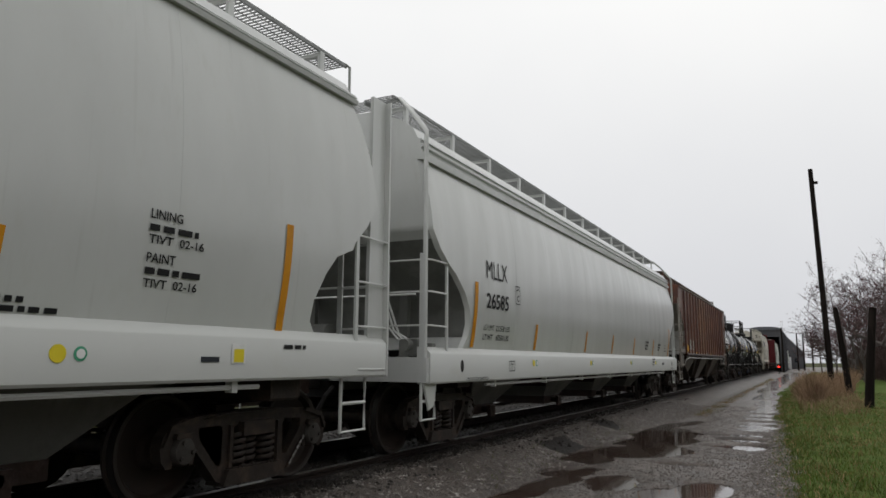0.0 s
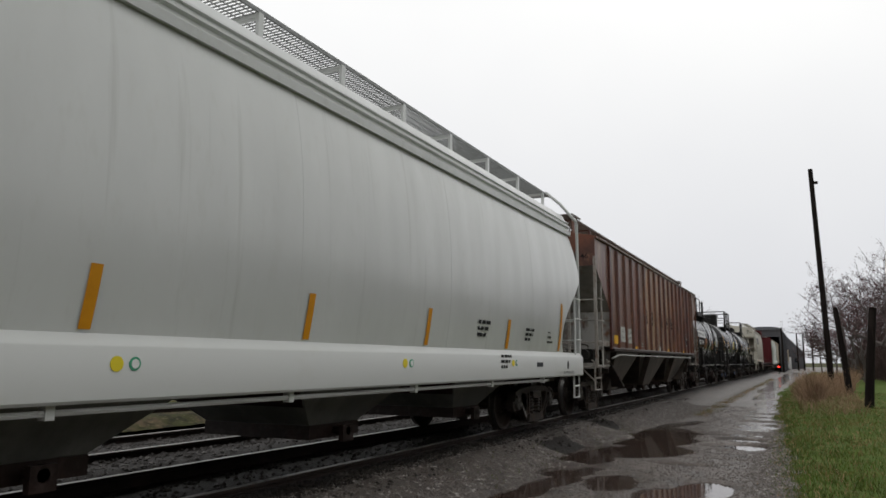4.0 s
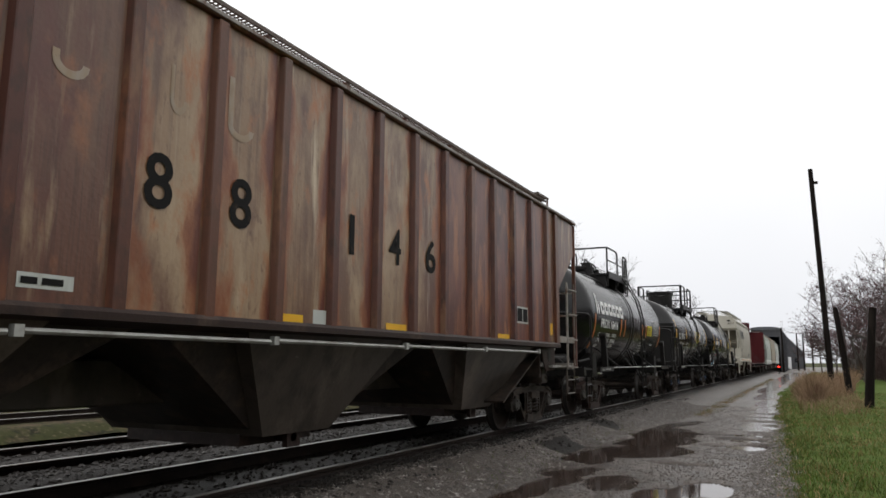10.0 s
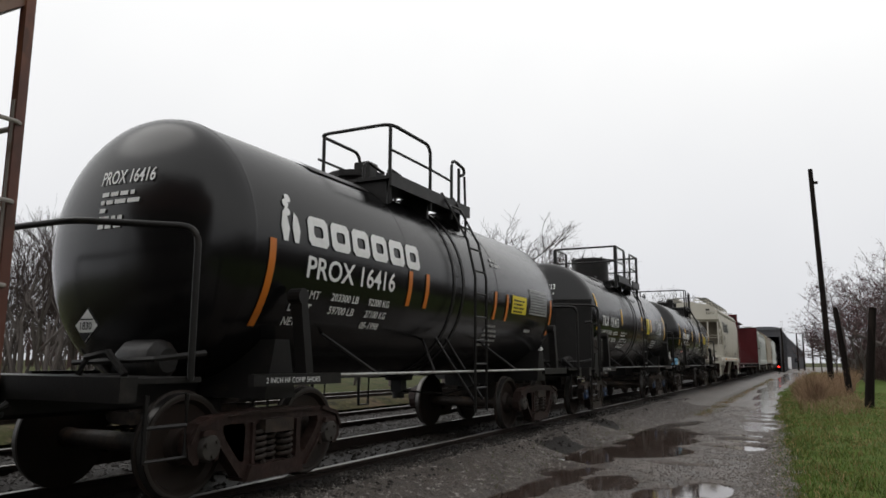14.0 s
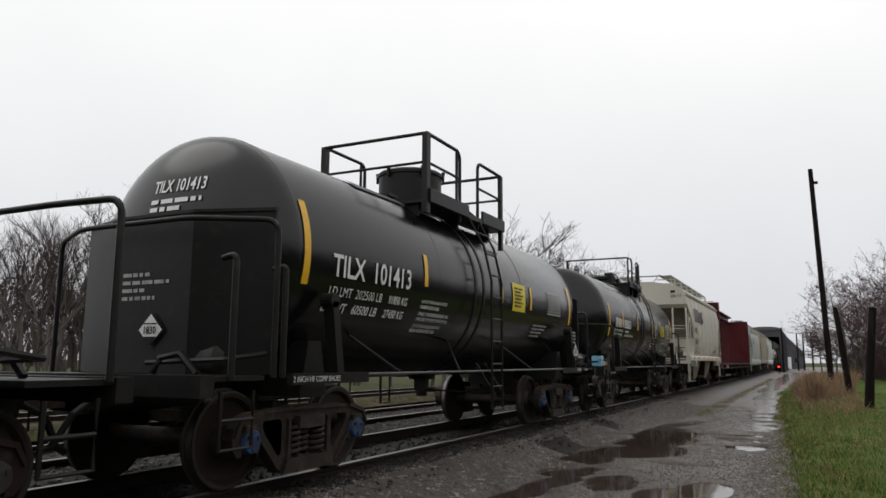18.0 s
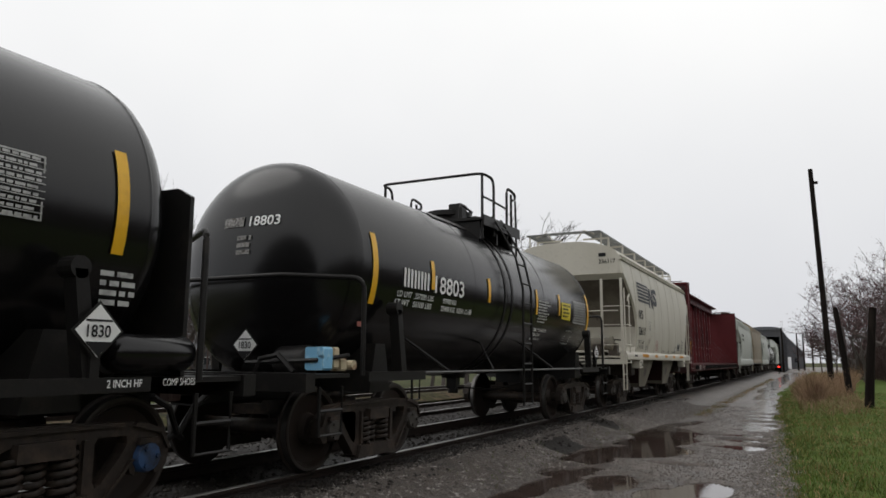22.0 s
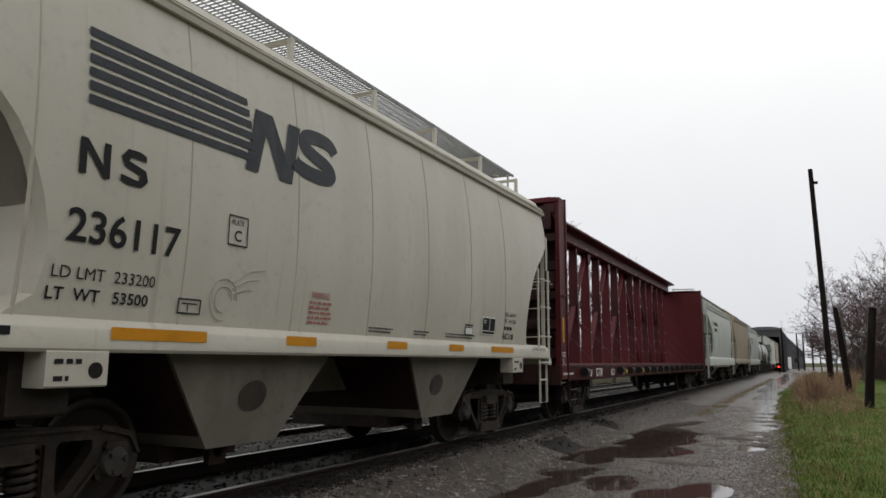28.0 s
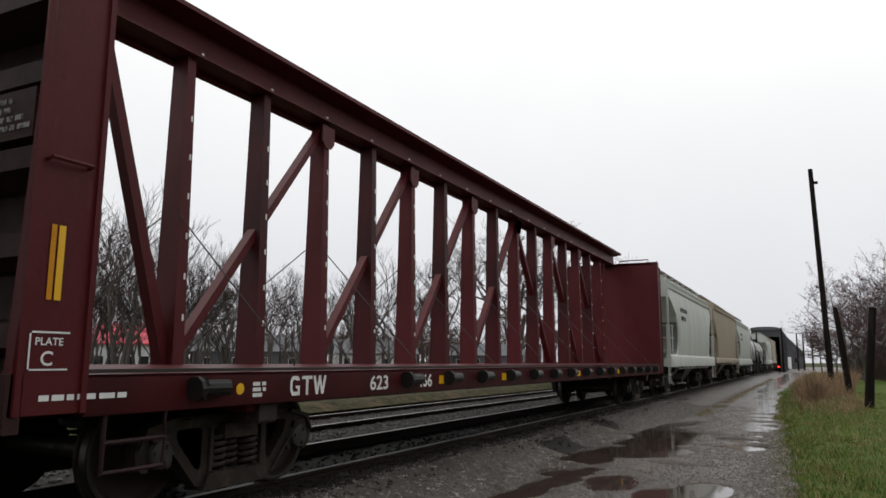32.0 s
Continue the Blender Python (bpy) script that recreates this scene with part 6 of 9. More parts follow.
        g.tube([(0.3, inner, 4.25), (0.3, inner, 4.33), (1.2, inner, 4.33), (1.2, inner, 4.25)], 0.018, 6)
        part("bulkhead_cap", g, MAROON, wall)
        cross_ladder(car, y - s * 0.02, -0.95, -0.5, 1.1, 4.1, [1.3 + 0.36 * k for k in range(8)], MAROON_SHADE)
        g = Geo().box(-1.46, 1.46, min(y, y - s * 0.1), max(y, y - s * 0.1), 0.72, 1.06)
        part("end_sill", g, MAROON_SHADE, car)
        for side in (-1, 1):
            part("corner_gusset", Geo().prism([(side * 1.37, 4.16), (side * 1.37, 3.82), (side * 1.2, 4.08), (side * 1.1, 4.16)], y - s * 0.16 - 0.01, y - s * 0.16 + 0.01, "y"), MAROON, wall)
        coupler(car, y, s)
        for side in (-1, 1):
            stirrup(car, side * 1.42, min(y - s * 0.7, y - s * 1.2), max(y - s * 0.7, y - s * 1.2), 0.42, 0.8, MAROON_SHADE)
            h = Geo().tube([(side * 1.47, y - s * 0.12, 2.35), (side * 1.52, y - s * 0.12, 2.36), (side * 1.52, y - s * 0.40, 2.36), (side * 1.47, y - s * 0.40, 2.35)], 0.014, 6)
            part("grab_iron", h, MAROON, car)
        yc = y - s * 2.32
        truck(car, yc)
        part("body_bolster", Geo().box(-1.35, 1.35, yc - 0.2, yc + 0.2, 0.72, 0.9, 0.02), MAROON, car)
        g = Geo().box(1.1, 1.4, yc - 0.1, yc + 0.12, 0.62, 0.8, 0.02)
        part("jack_pad", g, TRUCK, car)
    g = Geo()
    for y in np.linspace(4.6, length - 4.6, 9):
        g.prism([(-1.3, 0.93), (1.3, 0.93), (0.5, 0.72), (-0.5, 0.72)], y - 0.06, y + 0.06, "y")
    part("cross_bearer", g, MAROON, car)
    side = lambda y, z: (1.466, y, z)
    o = 90.45
    for k, (w_, h_) in enumerate(((0.15, 0.17), (0.15, 0.17), (0.20, 0.17))):
        g = Geo()
        y = 92.98 - o + k * 0.165
        if k == 0:
            g.add([side(y + a * w_, 0.84 + b * h_) for a, b in ((0.9, 0.8), (0.7, 1), (0.2, 1), (0, 0.75), (0, 0.25), (0.2, 0), (0.9, 0), (0.9, 0.5), (0.5, 0.5), (0.5, 0.36), (0.7, 0.36), (0.7, 0.2), (0.3, 0.2), (0.2, 0.35), (0.2, 0.7), (0.35, 0.82), (0.7, 0.75))], [tuple(range(17))])
        elif k == 1:
            g.add([side(y + a * w_, 0.84 + b * h_) for a, b in ((0.38, 0), (0.62, 0), (0.62, 0.82), (1, 0.82), (1, 1), (0, 1), (0, 0.82), (0.38, 0.82))], [tuple(range(8))])
        else:
            g.add([side(y + a * w_, 0.84 + b * h_) for a, b in ((0.2, 0), (0.38, 0), (0.5, 0.6), (0.62, 0), (0.8, 0), (1, 1), (0.83, 1), (0.7, 0.35), (0.58, 1), (0.42, 1), (0.3, 0.35), (0.17, 1), (0, 1))], [tuple(range(13))])
        part("owner_mark", g, WHITE, car, "white block-letter owner mark")
    write(car, "623", 94.28 - o, 0.85, 0.145, WHITE, side, 0.36)
    write(car, "466", 95.30 - o, 0.85, 0.145, WHITE, side, 0.36)
    for y in (95.85, 97.9, 101.6, 105.2):
        patch(car, "reflector", y - o, y + 0.45 - o, 0.87, 0.97, YELLOW, side, "yellow reflective plate")
    bside = lambda y, z: (1.466, y, z)
    for y0, y1, mat in ((0.19, 0.225, ORANGE), (0.24, 0.285, YELLOW)):
        part("reflector", Geo().add([(1.467, y0, 1.50), (1.467, y1, 1.50), (1.467, y1, 1.96), (1.467, y0, 1.96)], [(0, 1, 2, 3)]), mat, car, "upright amber reflective strip")
    write(car, "PLATE", 0.15, 1.23, 0.045, WHITE, bside, 0.18)
    write(car, "C", 0.19, 1.11, 0.085, WHITE, bside)
    fr = Geo()
    for a, b, c, d in ((0.11, 0.37, 1.30, 1.312), (0.11, 0.122, 1.08, 1.312), (0.11, 0.37, 1.08, 1.09)):
        fr.add([bside(a, c), bside(b, c), bside(b, d), bside(a, d)], [(0, 1, 2, 3)])
    part("plate_frame", fr, WHITE, car)
    bars(car, 0.20, 0.90, [0.62], WHITE, side, 0.035, 0.02, 4)
    g = Geo().lathe([(0, 0.045), (0.004, 0.045)], (1.466, 92.35 - o, 0.92), "x", 14)
    part("sticker", g, YELLOW, car, "round yellow sticker")
    bars(car, 92.5 - o, 0.94, [0.16, 0.16, 0.12], WHITE, side, 0.03, 0.015, 5)
    # figures on the end and lines of small print
    eside = lambda y, z: (0.66 + y, 0.075, z)
    part("number_board", Geo().box(0.5, 1.30, 0.08, 0.45, 3.64, 3.99), MAROON_SHADE, car, "flat end plate in the shaded red")
    part("notice_board", Geo().box(0.75, 1.36, 0.08, 0.45, 2.5, 2.82), MAROON_SHADE, car, "flat end plate in the shaded red")
    write(car, "623466", 0, 3.70, 0.13, WORN_CHALK, eside, 0.50, "end_lettering")
    bars(car, 0.22, 3.88, [0.26], WORN_CHALK, eside, 0.07, 0.04, 7, "end_small_print")
    bars(car, 0.18, 2.74, [0.3, 0.3, 0.42, 0.5], WORN_CHALK, eside, 0.035, 0.025, 6, "end_small_print")
    return car


# ---------------------------------------------------------------- ground, tracks, road
RND = random.Random(7)


def flat_sheet(name, x0, x1, y0, y1, z, mat, label, nx=1, ny=1, height=None, category="ground"):
    g = Geo()
    for j in range(ny + 1):
        for i in range(nx + 1):
            x, y = x0 + (x1 - x0) * i / nx, y0 + (y1 - y0) * j / ny
            g.v.append((x, y, z + (height(x, y) if height else 0)))
    g.f = [(j * (nx + 1) + i, j * (nx + 1) + i + 1, (j + 1) * (nx + 1) + i + 1, (j + 1) * (nx + 1) + i) for j in range(ny) for i in range(nx)]
    return solid(name, g, mat, label, category, kind="structure", smooth=60)


flat_sheet("ground", -900, 900, -300, 2500, -0.62, MEADOW, "wide grassy flat land")


def bank(x, y):
    return 0.04 * noise.noise(Vector((x * 0.6, y * 0.4, 0))) + 0.02 * noise.noise(Vector((x * 3, y * 3, 4)))


def verge_x(y):
    """Where the grass begins beside the road."""
    base = float(np.interp(y, [6, 9.2, 13.8, 18.4, 24.6, 31.7, 37, 45, 57, 84, 118], [-0.20, -0.28, -0.44, -0.63, -0.84, -1.06, -1.26, -1.32, -1.15, -0.62, 0.1]))
    return base + 0.04 * math.sin(y * 1.1) + 0.10 * noise.noise(Vector((y * 0.7, 0.3, 0))) + 0.06 * noise.noise(Vector((y * 2.9, 1.7, 0)))


def verge_height(x, y):
    d = x - verge_x(y)
    return bank(x, y) * min(1.0, max(0.0, d / 0.3)) + 0.085 * min(1.0, max(0.0, (d + 0.06) / 0.30)) - 0.12 * min(1.0, max(0.0, -(d + 0.1) / 0.12))


flat_sheet("grass_verge", -1.75, 4, -30, 120, -0.34, GRASS_SOIL, "short green grass verge", 60, 500, verge_height, "grass")
flat_sheet("grass_verge_far", 4, 60, -30, 120, -0.34, GRASS_SOIL, "short green grass beyond the verge", 40, 100, verge_height, "grass")

# puddles: centre x, y, half sizes, turn in degrees, depth
POOLS = [(-2.75, 15.7, 0.62, 1.9, -6, 0.115), (-3.75, 15.9, 0.85, 0.42, 35, 0.085), (-2.0, 16.3, 0.5, 0.35, 10, 0.085), (-2.85, 18.6, 0.34, 1.3, 12, 0.10), (-3.1, 14.1, 0.42, 0.7, 0, 0.10), (-4.45, 15.9, 0.5, 0.22, 25, 0.075),
         (-3.2, 12.5, 0.75, 0.75, 20, 0.12), (-2.6, 12.7, 0.62, 1.05, 8, 0.12), (-2.15, 12.9, 0.35, 0.5, 0, 0.10), (-3.0, 11.2, 0.30, 0.6, 0, 0.09), (-3.1, 9.85, 0.42, 0.48, 10, 0.11), (-2.95, 8.9, 0.26, 0.7, 8, 0.11), (-3.02, 8.0, 0.24, 0.55, 8, 0.11), (-2.85, 10.3, 0.25, 0.3, 0, 0.085),
         (-1.2, 9.25, 0.34, 0.62, 0, 0.12), (-1.55, 8.7, 0.35, 0.6, 0, 0.085), (-1.95, 11.25, 0.28, 0.13, 20, 0.085), (-1.5, 11.2, 0.20, 0.10, 20, 0.08), (-2.3, 9.3, 0.42, 0.8, 0, 0.065), (-1.36, 13.98, 0.56, 0.26, 26, 0.15), (-1.00, 14.3, 0.34, 0.22, 20, 0.13), (-3.50, 12.3, 0.42, 0.8, 15, 0.17), (-3.3, 11.3, 0.42, 0.55, 10, 0.15), (-2.4, 14.6, 0.45, 0.9, 5, 0.11), (-1.28, 15.45, 0.48, 0.18, 15, 0.14),
         (-1.08, 17.6, 0.54, 0.22, 24, 0.15), (-1.10, 18.65, 0.50, 0.27, 24, 0.15), (-1.14, 19.85, 0.56, 0.31, 24, 0.15), (-1.16, 21.2, 0.52, 0.38, 22, 0.15), (-1.22, 22.7, 0.56, 0.44, 20, 0.15), (-1.28, 24.5, 0.55, 0.62, 14, 0.15),
         (-1.25, 26.4, 0.36, 1.1, 2, 0.12), (-1.40, 30.0, 0.40, 2.6, 3, 0.125), (-1.75, 36.5, 0.42, 4.2, 2, 0.125), (-2.05, 46, 0.45, 6.5, 1, 0.125), (-2.15, 59, 0.55, 8.5, 0, 0.125), (-2.1, 75, 0.65, 11, -1, 0.125), (-1.9, 96, 0.85, 14, -1, 0.125), (-1.6, 112, 0.9, 7, 0, 0.12)]


def road_height(x, y):
    h = 0.022 * noise.noise(Vector((x * 1.3, y * 0.7, 2.0))) + 0.012 * noise.noise(Vector((x * 4.5, y * 3.5, 5.0))) + 0.006 * noise.noise(Vector((x * 11, y * 9, 8.0)))
    if x < -3.3:
        h += 0.22 * min(1.0, (-3.3 - x) / 1.2)
    h += 0.024 * noise.noise(Vector((x * 0.9, y * 2.6, 11.0))) * min(1.0, max(0.0, (x + 2.6) / 0.8))
    if x > verge_x(y) + 0.30:
        h -= 0.14 * min(1.0, (x - verge_x(y) - 0.30) / 0.25)
    dip = 0.0
    for px, py, a, b, turn, deep in POOLS:
        c, s = math.cos(radians(turn)), math.sin(radians(turn))
        u, v = ((x - px) * c - (y - py) * s) / a, ((x - px) * s + (y - py) * c) / b
        q = u * u + v * v
        if q < 4:
            dip = max(dip, deep * math.exp(-q * q * 0.75))
    # a shallow wet rut along the grass, broken by low ridges across it
    rut = ((x + 1.15) / 0.62) ** 2
    if rut < 4 and 12.5 < y < 27:
        dip = max(dip, 0) + 0.034 * math.exp(-rut * rut) * min(1.0, (y - 12.5) / 1.5, (27 - y) / 3) * (1 + 0.55 * math.sin(y * 5.1 + 1.5 * math.sin(y * 1.3) + x * 1.2))
    return h - dip


flat_sheet("gravel_road", -4.9, -0.1, 2.0, 26, GRADE, GRAVEL, "wet rutted gravel road beside the track", 96, 400, road_height, "road")
flat_sheet("gravel_road_far", -4.9, -0.1, 26, 118, GRADE, GRAVEL, "wet gravel road running on beside the track", 48, 184, road_height, "road")
flat_sheet("gravel_road_near", -4.9, -0.1, -40, 2.0, GRADE, GRAVEL, "wet gravel road behind the viewpoint", 16, 40, road_height, "road")
for name, y0, y1, n, mat, label in (("puddle_water", 6.0, 16.6, 24, WATER, "still rain puddles on the gravel road"), ("rut_water", 16.6, 118.0, 110, WET_RUT, "thin rain water trickling along the rut of the road")):
    pool = Geo()
    for k in range(n + 1):
        y = y0 + (y1 - y0) * k / n
        pool.v += [(-4.4, y, GRADE - 0.046), (min(-0.62, verge_x(y) - 0.04), y, GRADE - 0.046)]
    pool.f = [(2 * k, 2 * k + 1, 2 * k + 3, 2 * k + 2) for k in range(n)]
    solid(name, pool, mat, label, "puddle", kind="structure")
flat_sheet("road_turn", -30, 12, 118, 260, GRADE - 0.02, GRAVEL, "wet gravel yard at the far end", 8, 8, None, "road")


def ballast_bed(name, xc, label, mat=BALLAST):
    def h(x, y):
        d = abs(x - xc)
        return (-0.16 if d < 1.45 else -0.16 - min(0.42, (d - 1.45) * 0.42)) + 0.02 * noise.noise(Vector((x * 5, y * 5, xc)))
    flat_sheet(name, xc - 2.3, xc + 2.0, -40, 40, 0, mat, label, 26, 300, h, "ballast")
    flat_sheet(name + "_far", xc - 2.3, xc + 2.0, 40, 420, 0, mat, label, 14, 100, h, "ballast")


ballast_bed("ballast_bed", XT, "dark wet ballast under the track")
ballast_bed("second_ballast_bed", XT2, "pale grey ballast under the second track")
ballast_bed("siding_bank", XT3, "low overgrown bank under an old siding", FIELD)


def rails(xc, z, y0, y1):
    prof = [(-0.070, -0.172), (0.070, -0.172), (0.070, -0.160), (0.012, -0.140), (0.009, -0.045), (0.036, -0.034), (0.036, -0.005), (-0.036, -0.005), (-0.036, -0.034), (-0.009, -0.045), (-0.012, -0.140), (-0.070, -0.160)]
    for s in (-1, 1):
        x = xc + s * 0.7525
        r = solid("rail", Geo().prism([(x + a, z + b) for a, b in prof], y0, y1, "y"), RAIL_SIDE, "wet rusty steel rail on timber ties", "rail", "rails of the tracks", "structure")
        part("rail_head", Geo().prism([(x - 0.034, z - 0.005), (x + 0.034, z - 0.005), (x + 0.030, z), (x - 0.030, z)], y0, y1, "y"), RAIL_TOP, r, "polished running surface")


rails(XT, 0.0, -60, 420)
rails(XT2, -0.05, -60, 420)
rails(XT3, -0.05, -60, 420)
tie = Geo().box(-1.3, 1.3, -0.115, 0.115, -0.34, -0.175)
tie_me = tie.mesh("tie", TIE)
for xc, z in ((XT, 0.0), (XT2, -0.045)):
    row = thing("tie_row", "row of dark wet timber ties under the rails", "railway ties", "", "structure")
    for k in range(110):
        at(part("tie", tie_me, None, row), xc + RND.uniform(-0.03, 0.03), -2 + k * 0.54, z + RND.uniform(-0.012, 0.008), 0, 0, RND.uniform(-1, 1))


def stones(name, label, count, where, size, mat):
    """Loose stones, each a squashed uneven lump, in one mesh."""
    g = Geo()
    base = [(0, 0, 1), (0.95, 0, 0.1), (0.2, 0.9, 0), (-0.85, 0.45, 0.15), (-0.7, -0.6, 0), (0.35, -0.9, 0.1), (0, 0, -0.6)]
    tri = [(0, 1, 2), (0, 2, 3), (0, 3, 4), (0, 4, 5), (0, 5, 1), (6, 2, 1), (6, 3, 2), (6, 4, 3), (6, 5, 4), (6, 1, 5)]
    for _ in range(count):
        x, y, z = where()
        s, a = size * RND.uniform(0.5, 1.3), RND.uniform(0, 6.28)
        c, q = math.cos(a), math.sin(a)
        w = [RND.uniform(0.65, 1.2) for _ in base]
        g.add([(x + s * k * (px * c - py * q), y + s * k * (px * q + py * c), z + s * k * pz * 0.75) for k, (px, py, pz) in zip(w, base)], tri)
    me = bpy.data.meshes.new(name)
    me.from_pydata(g.v, [], g.f)
    me.materials.append(mat)
    return tagged(new(name, me), label, "gravel", kind="stuff")


def on_shoulder():
    x, y = RND.uniform(-4.42, -3.0), 5.0 + 21 * RND.random() ** 1.5
    if RND.random() < 0.42:
        x = RND.uniform(-3.5, -0.4)
    return x, y, GRADE + road_height(x, y) + 0.004


def on_edge():
    x, y = RND.uniform(-4.68, -4.30), 4.5 + 22 * RND.random() ** 1.4
    return x, y, GRADE + road_height(x, y) + 0.004


def on_margin():
    y = 6.5 + 18 * RND.random() ** 1.4
    x = min(-0.12, verge_x(y) + RND.gauss(-0.14, 0.16))
    return x, y, GRADE + road_height(x, y) + 0.004


def on_bed():
    y = 2 + 26 * RND.random() ** 1.3
    d = RND.uniform(-1.9, 1.8)
    return XT + d, y, (-0.16 if abs(d) < 1.45 else -0.16 - (abs(d) - 1.45) * 0.42) + 0.01


def on_bed2():
    y = 4 + 36 * RND.random() ** 1.2
    d = RND.uniform(-1.7, 1.7)
    return XT2 + d, y, (-0.16 if abs(d) < 1.45 else -0.16 - (abs(d) - 1.45) * 0.42) + 0.01


stones("road_gravel", "wet loose gravel along the road", 52000, on_shoulder, 0.0145, STONE)
stones("verge_gravel", "brown grit along the edge of the grass", 9000, on_margin, 0.016, STONE)
stones("ballast_edge", "oily black stones spilled along the rail", 6000, on_edge, 0.022, STONE_DARK)
stones("track_ballast", "wet dark crushed stone between the ties", 5000, on_bed, 0.034, STONE_DARK)
stones("second_track_ballast", "grey crushed stone round the second track", 9000, on_bed2, 0.036, BED_STONE)


# ---------------------------------------------------------------- grass and weeds
def blades(name, label, mat, count, where, tall, wide, lean, category):
    v, f = [], []
    for _ in range(count):
        x, y, z = where()
        h, a = tall * RND.uniform(0.45, 1.15) * (0.45 + 0.9 * max(0.0, 0.5 + noise.noise(Vector((x * 0.9, y * 0.35, 3.0)))) if tall > 0.7 else 0.55 + 0.9 * max(0.0, 0.5 + noise.noise(Vector((x * 1.7, y * 1.3, 9.0))))), RND.uniform(0, 6.28)
        dx, dy = math.cos(a) * wide, math.sin(a) * wide
        b = RND.uniform(0, 6.28)
        lx, ly = math.cos(b) * h * lean * RND.random(), math.sin(b) * h * lean * RND.random()
        k = len(v)
        v += [(x - dx, y - dy, z), (x + dx, y + dy, z), (x + dx * 0.6 + lx * 0.4, y + dy * 0.6 + ly * 0.4, z + h * 0.6), (x - dx * 0.6 + lx * 0.4, y - dy * 0.6 + ly * 0.4, z + h * 0.6), (x + lx, y + ly, z + h)]
        f += [(k, k + 1, k + 2, k + 3), (k + 3, k + 2, k + 4)]
    me = bpy.data.meshes.new(name)
    me.from_pydata(v, [], f)
    me.materials.append(mat)
    return tagged(new(name, me), label, category, kind="stuff")


def verge_spot(far=34, width=5.0, p=1.7):
    def pick():
        y = 6.5 + far * RND.random() ** p
        x = verge_x(y) + 0.03 + width * RND.random() ** 1.3 - (0.16 * RND.random() if RND.random() < 0.14 else 0.0)
        return x, y, max(-0.34 + verge_height(x, y), GRADE - 0.03) - 0.01
    return pick


blades("verge_grass", "short wet green grass", BLADE, 42000, verge_spot(), 0.075, 0.0045, 0.9, "grass")
blades("verge_clumps", "taller clumps of wet green grass", BLADE, 6000, verge_spot(22, 4.0, 1.4), 0.14, 0.0055, 1.1, "grass")
def margin_spot():
    y = 6.5 + 26 * RND.random() ** 1.5
    x = verge_x(y) + RND.gauss(-0.03, 0.10)
    return x, y, max(-0.34 + verge_height(x, y), GRADE + road_height(x, y) if x < -0.1 else -9) - 0.01


blades("verge_margin", "sparse trampled green blades at the gravel edge", BLADE, 3800, margin_spot, 0.055, 0.005, 1.3, "grass")
blades("margin_straw", "flattened dry blades at the gravel edge", STRAW, 1800, margin_spot, 0.04, 0.005, 1.5, "grass")
blades("verge_tufts", "longer dry grass among the green", STRAW, 6500, verge_spot(26, 6.0, 1.2), 0.10, 0.005, 1.2, "grass")


def road_weed():
    y = 21 + 50 * RND.random() ** 1.3
    x = -2.75 - 0.004 * (y - 21) + RND.gauss(0, 0.13)
    return x, y, GRADE + road_height(x, y)


blades("road_crown_grass", "thin flattened grass on the crown of the road", FIELD_BLADE, 2600, road_weed, 0.03, 0.010, 1.4, "grass")


blades("road_crown_straw", "flattened straw on the crown of the road", STRAW, 2000, road_weed, 0.03, 0.010, 1.4, "grass")


def shoulder_weed():
    y = RND.uniform(8, 17)
    x = -3.55 + RND.gauss(0, 0.22)
    return x, y, GRADE + road_height(x, y)


blades("shoulder_weeds", "low green weeds along the ballast edge", FIELD_BLADE, 350, shoulder_weed, 0.04, 0.006, 1.2, "grass")


def fringe_spot():
    y = 22 + 22 * RND.random() ** 0.7
    x = verge_x(y) + 0.5 + (1.6 + 0.055 * (y - 22)) * RND.random()
    return x, y, -0.36


def thicket_spot():
    y = 30 + 36 * RND.random()
    x = verge_x(y) + 0.7 + (1.9 + 0.05 * (y - 30)) * RND.random() ** 0.8 * min(1.0, (y - 26) / 14)
    return x, y, -0.36


blades("dry_weeds", "tall dry reddish-brown weeds at the roadside", WEED, 9000, thicket_spot, 0.95, 0.010, 1.1, "weeds")
blades("weed_fringe", "knee-high dry weeds thinning into the green verge", WEED, 3500, fringe_spot, 0.42, 0.008, 1.3, "weeds")


def field_spot():
    x = RND.choice((-11.1 - 1.7 * RND.random(), -17.4 - 4 * RND.random() ** 1.5))
    return x, RND.uniform(6, 60), -0.62


blades("field_grass", "rough yellow-green grass behind the second track", FIELD_BLADE, 12000, field_spot, 0.2, 0.012, 0.8, "grass")
blades("field_straw", "dry straw in the rough grass", STRAW, 5000, field_spot, 0.2, 0.01, 0.9, "grass")


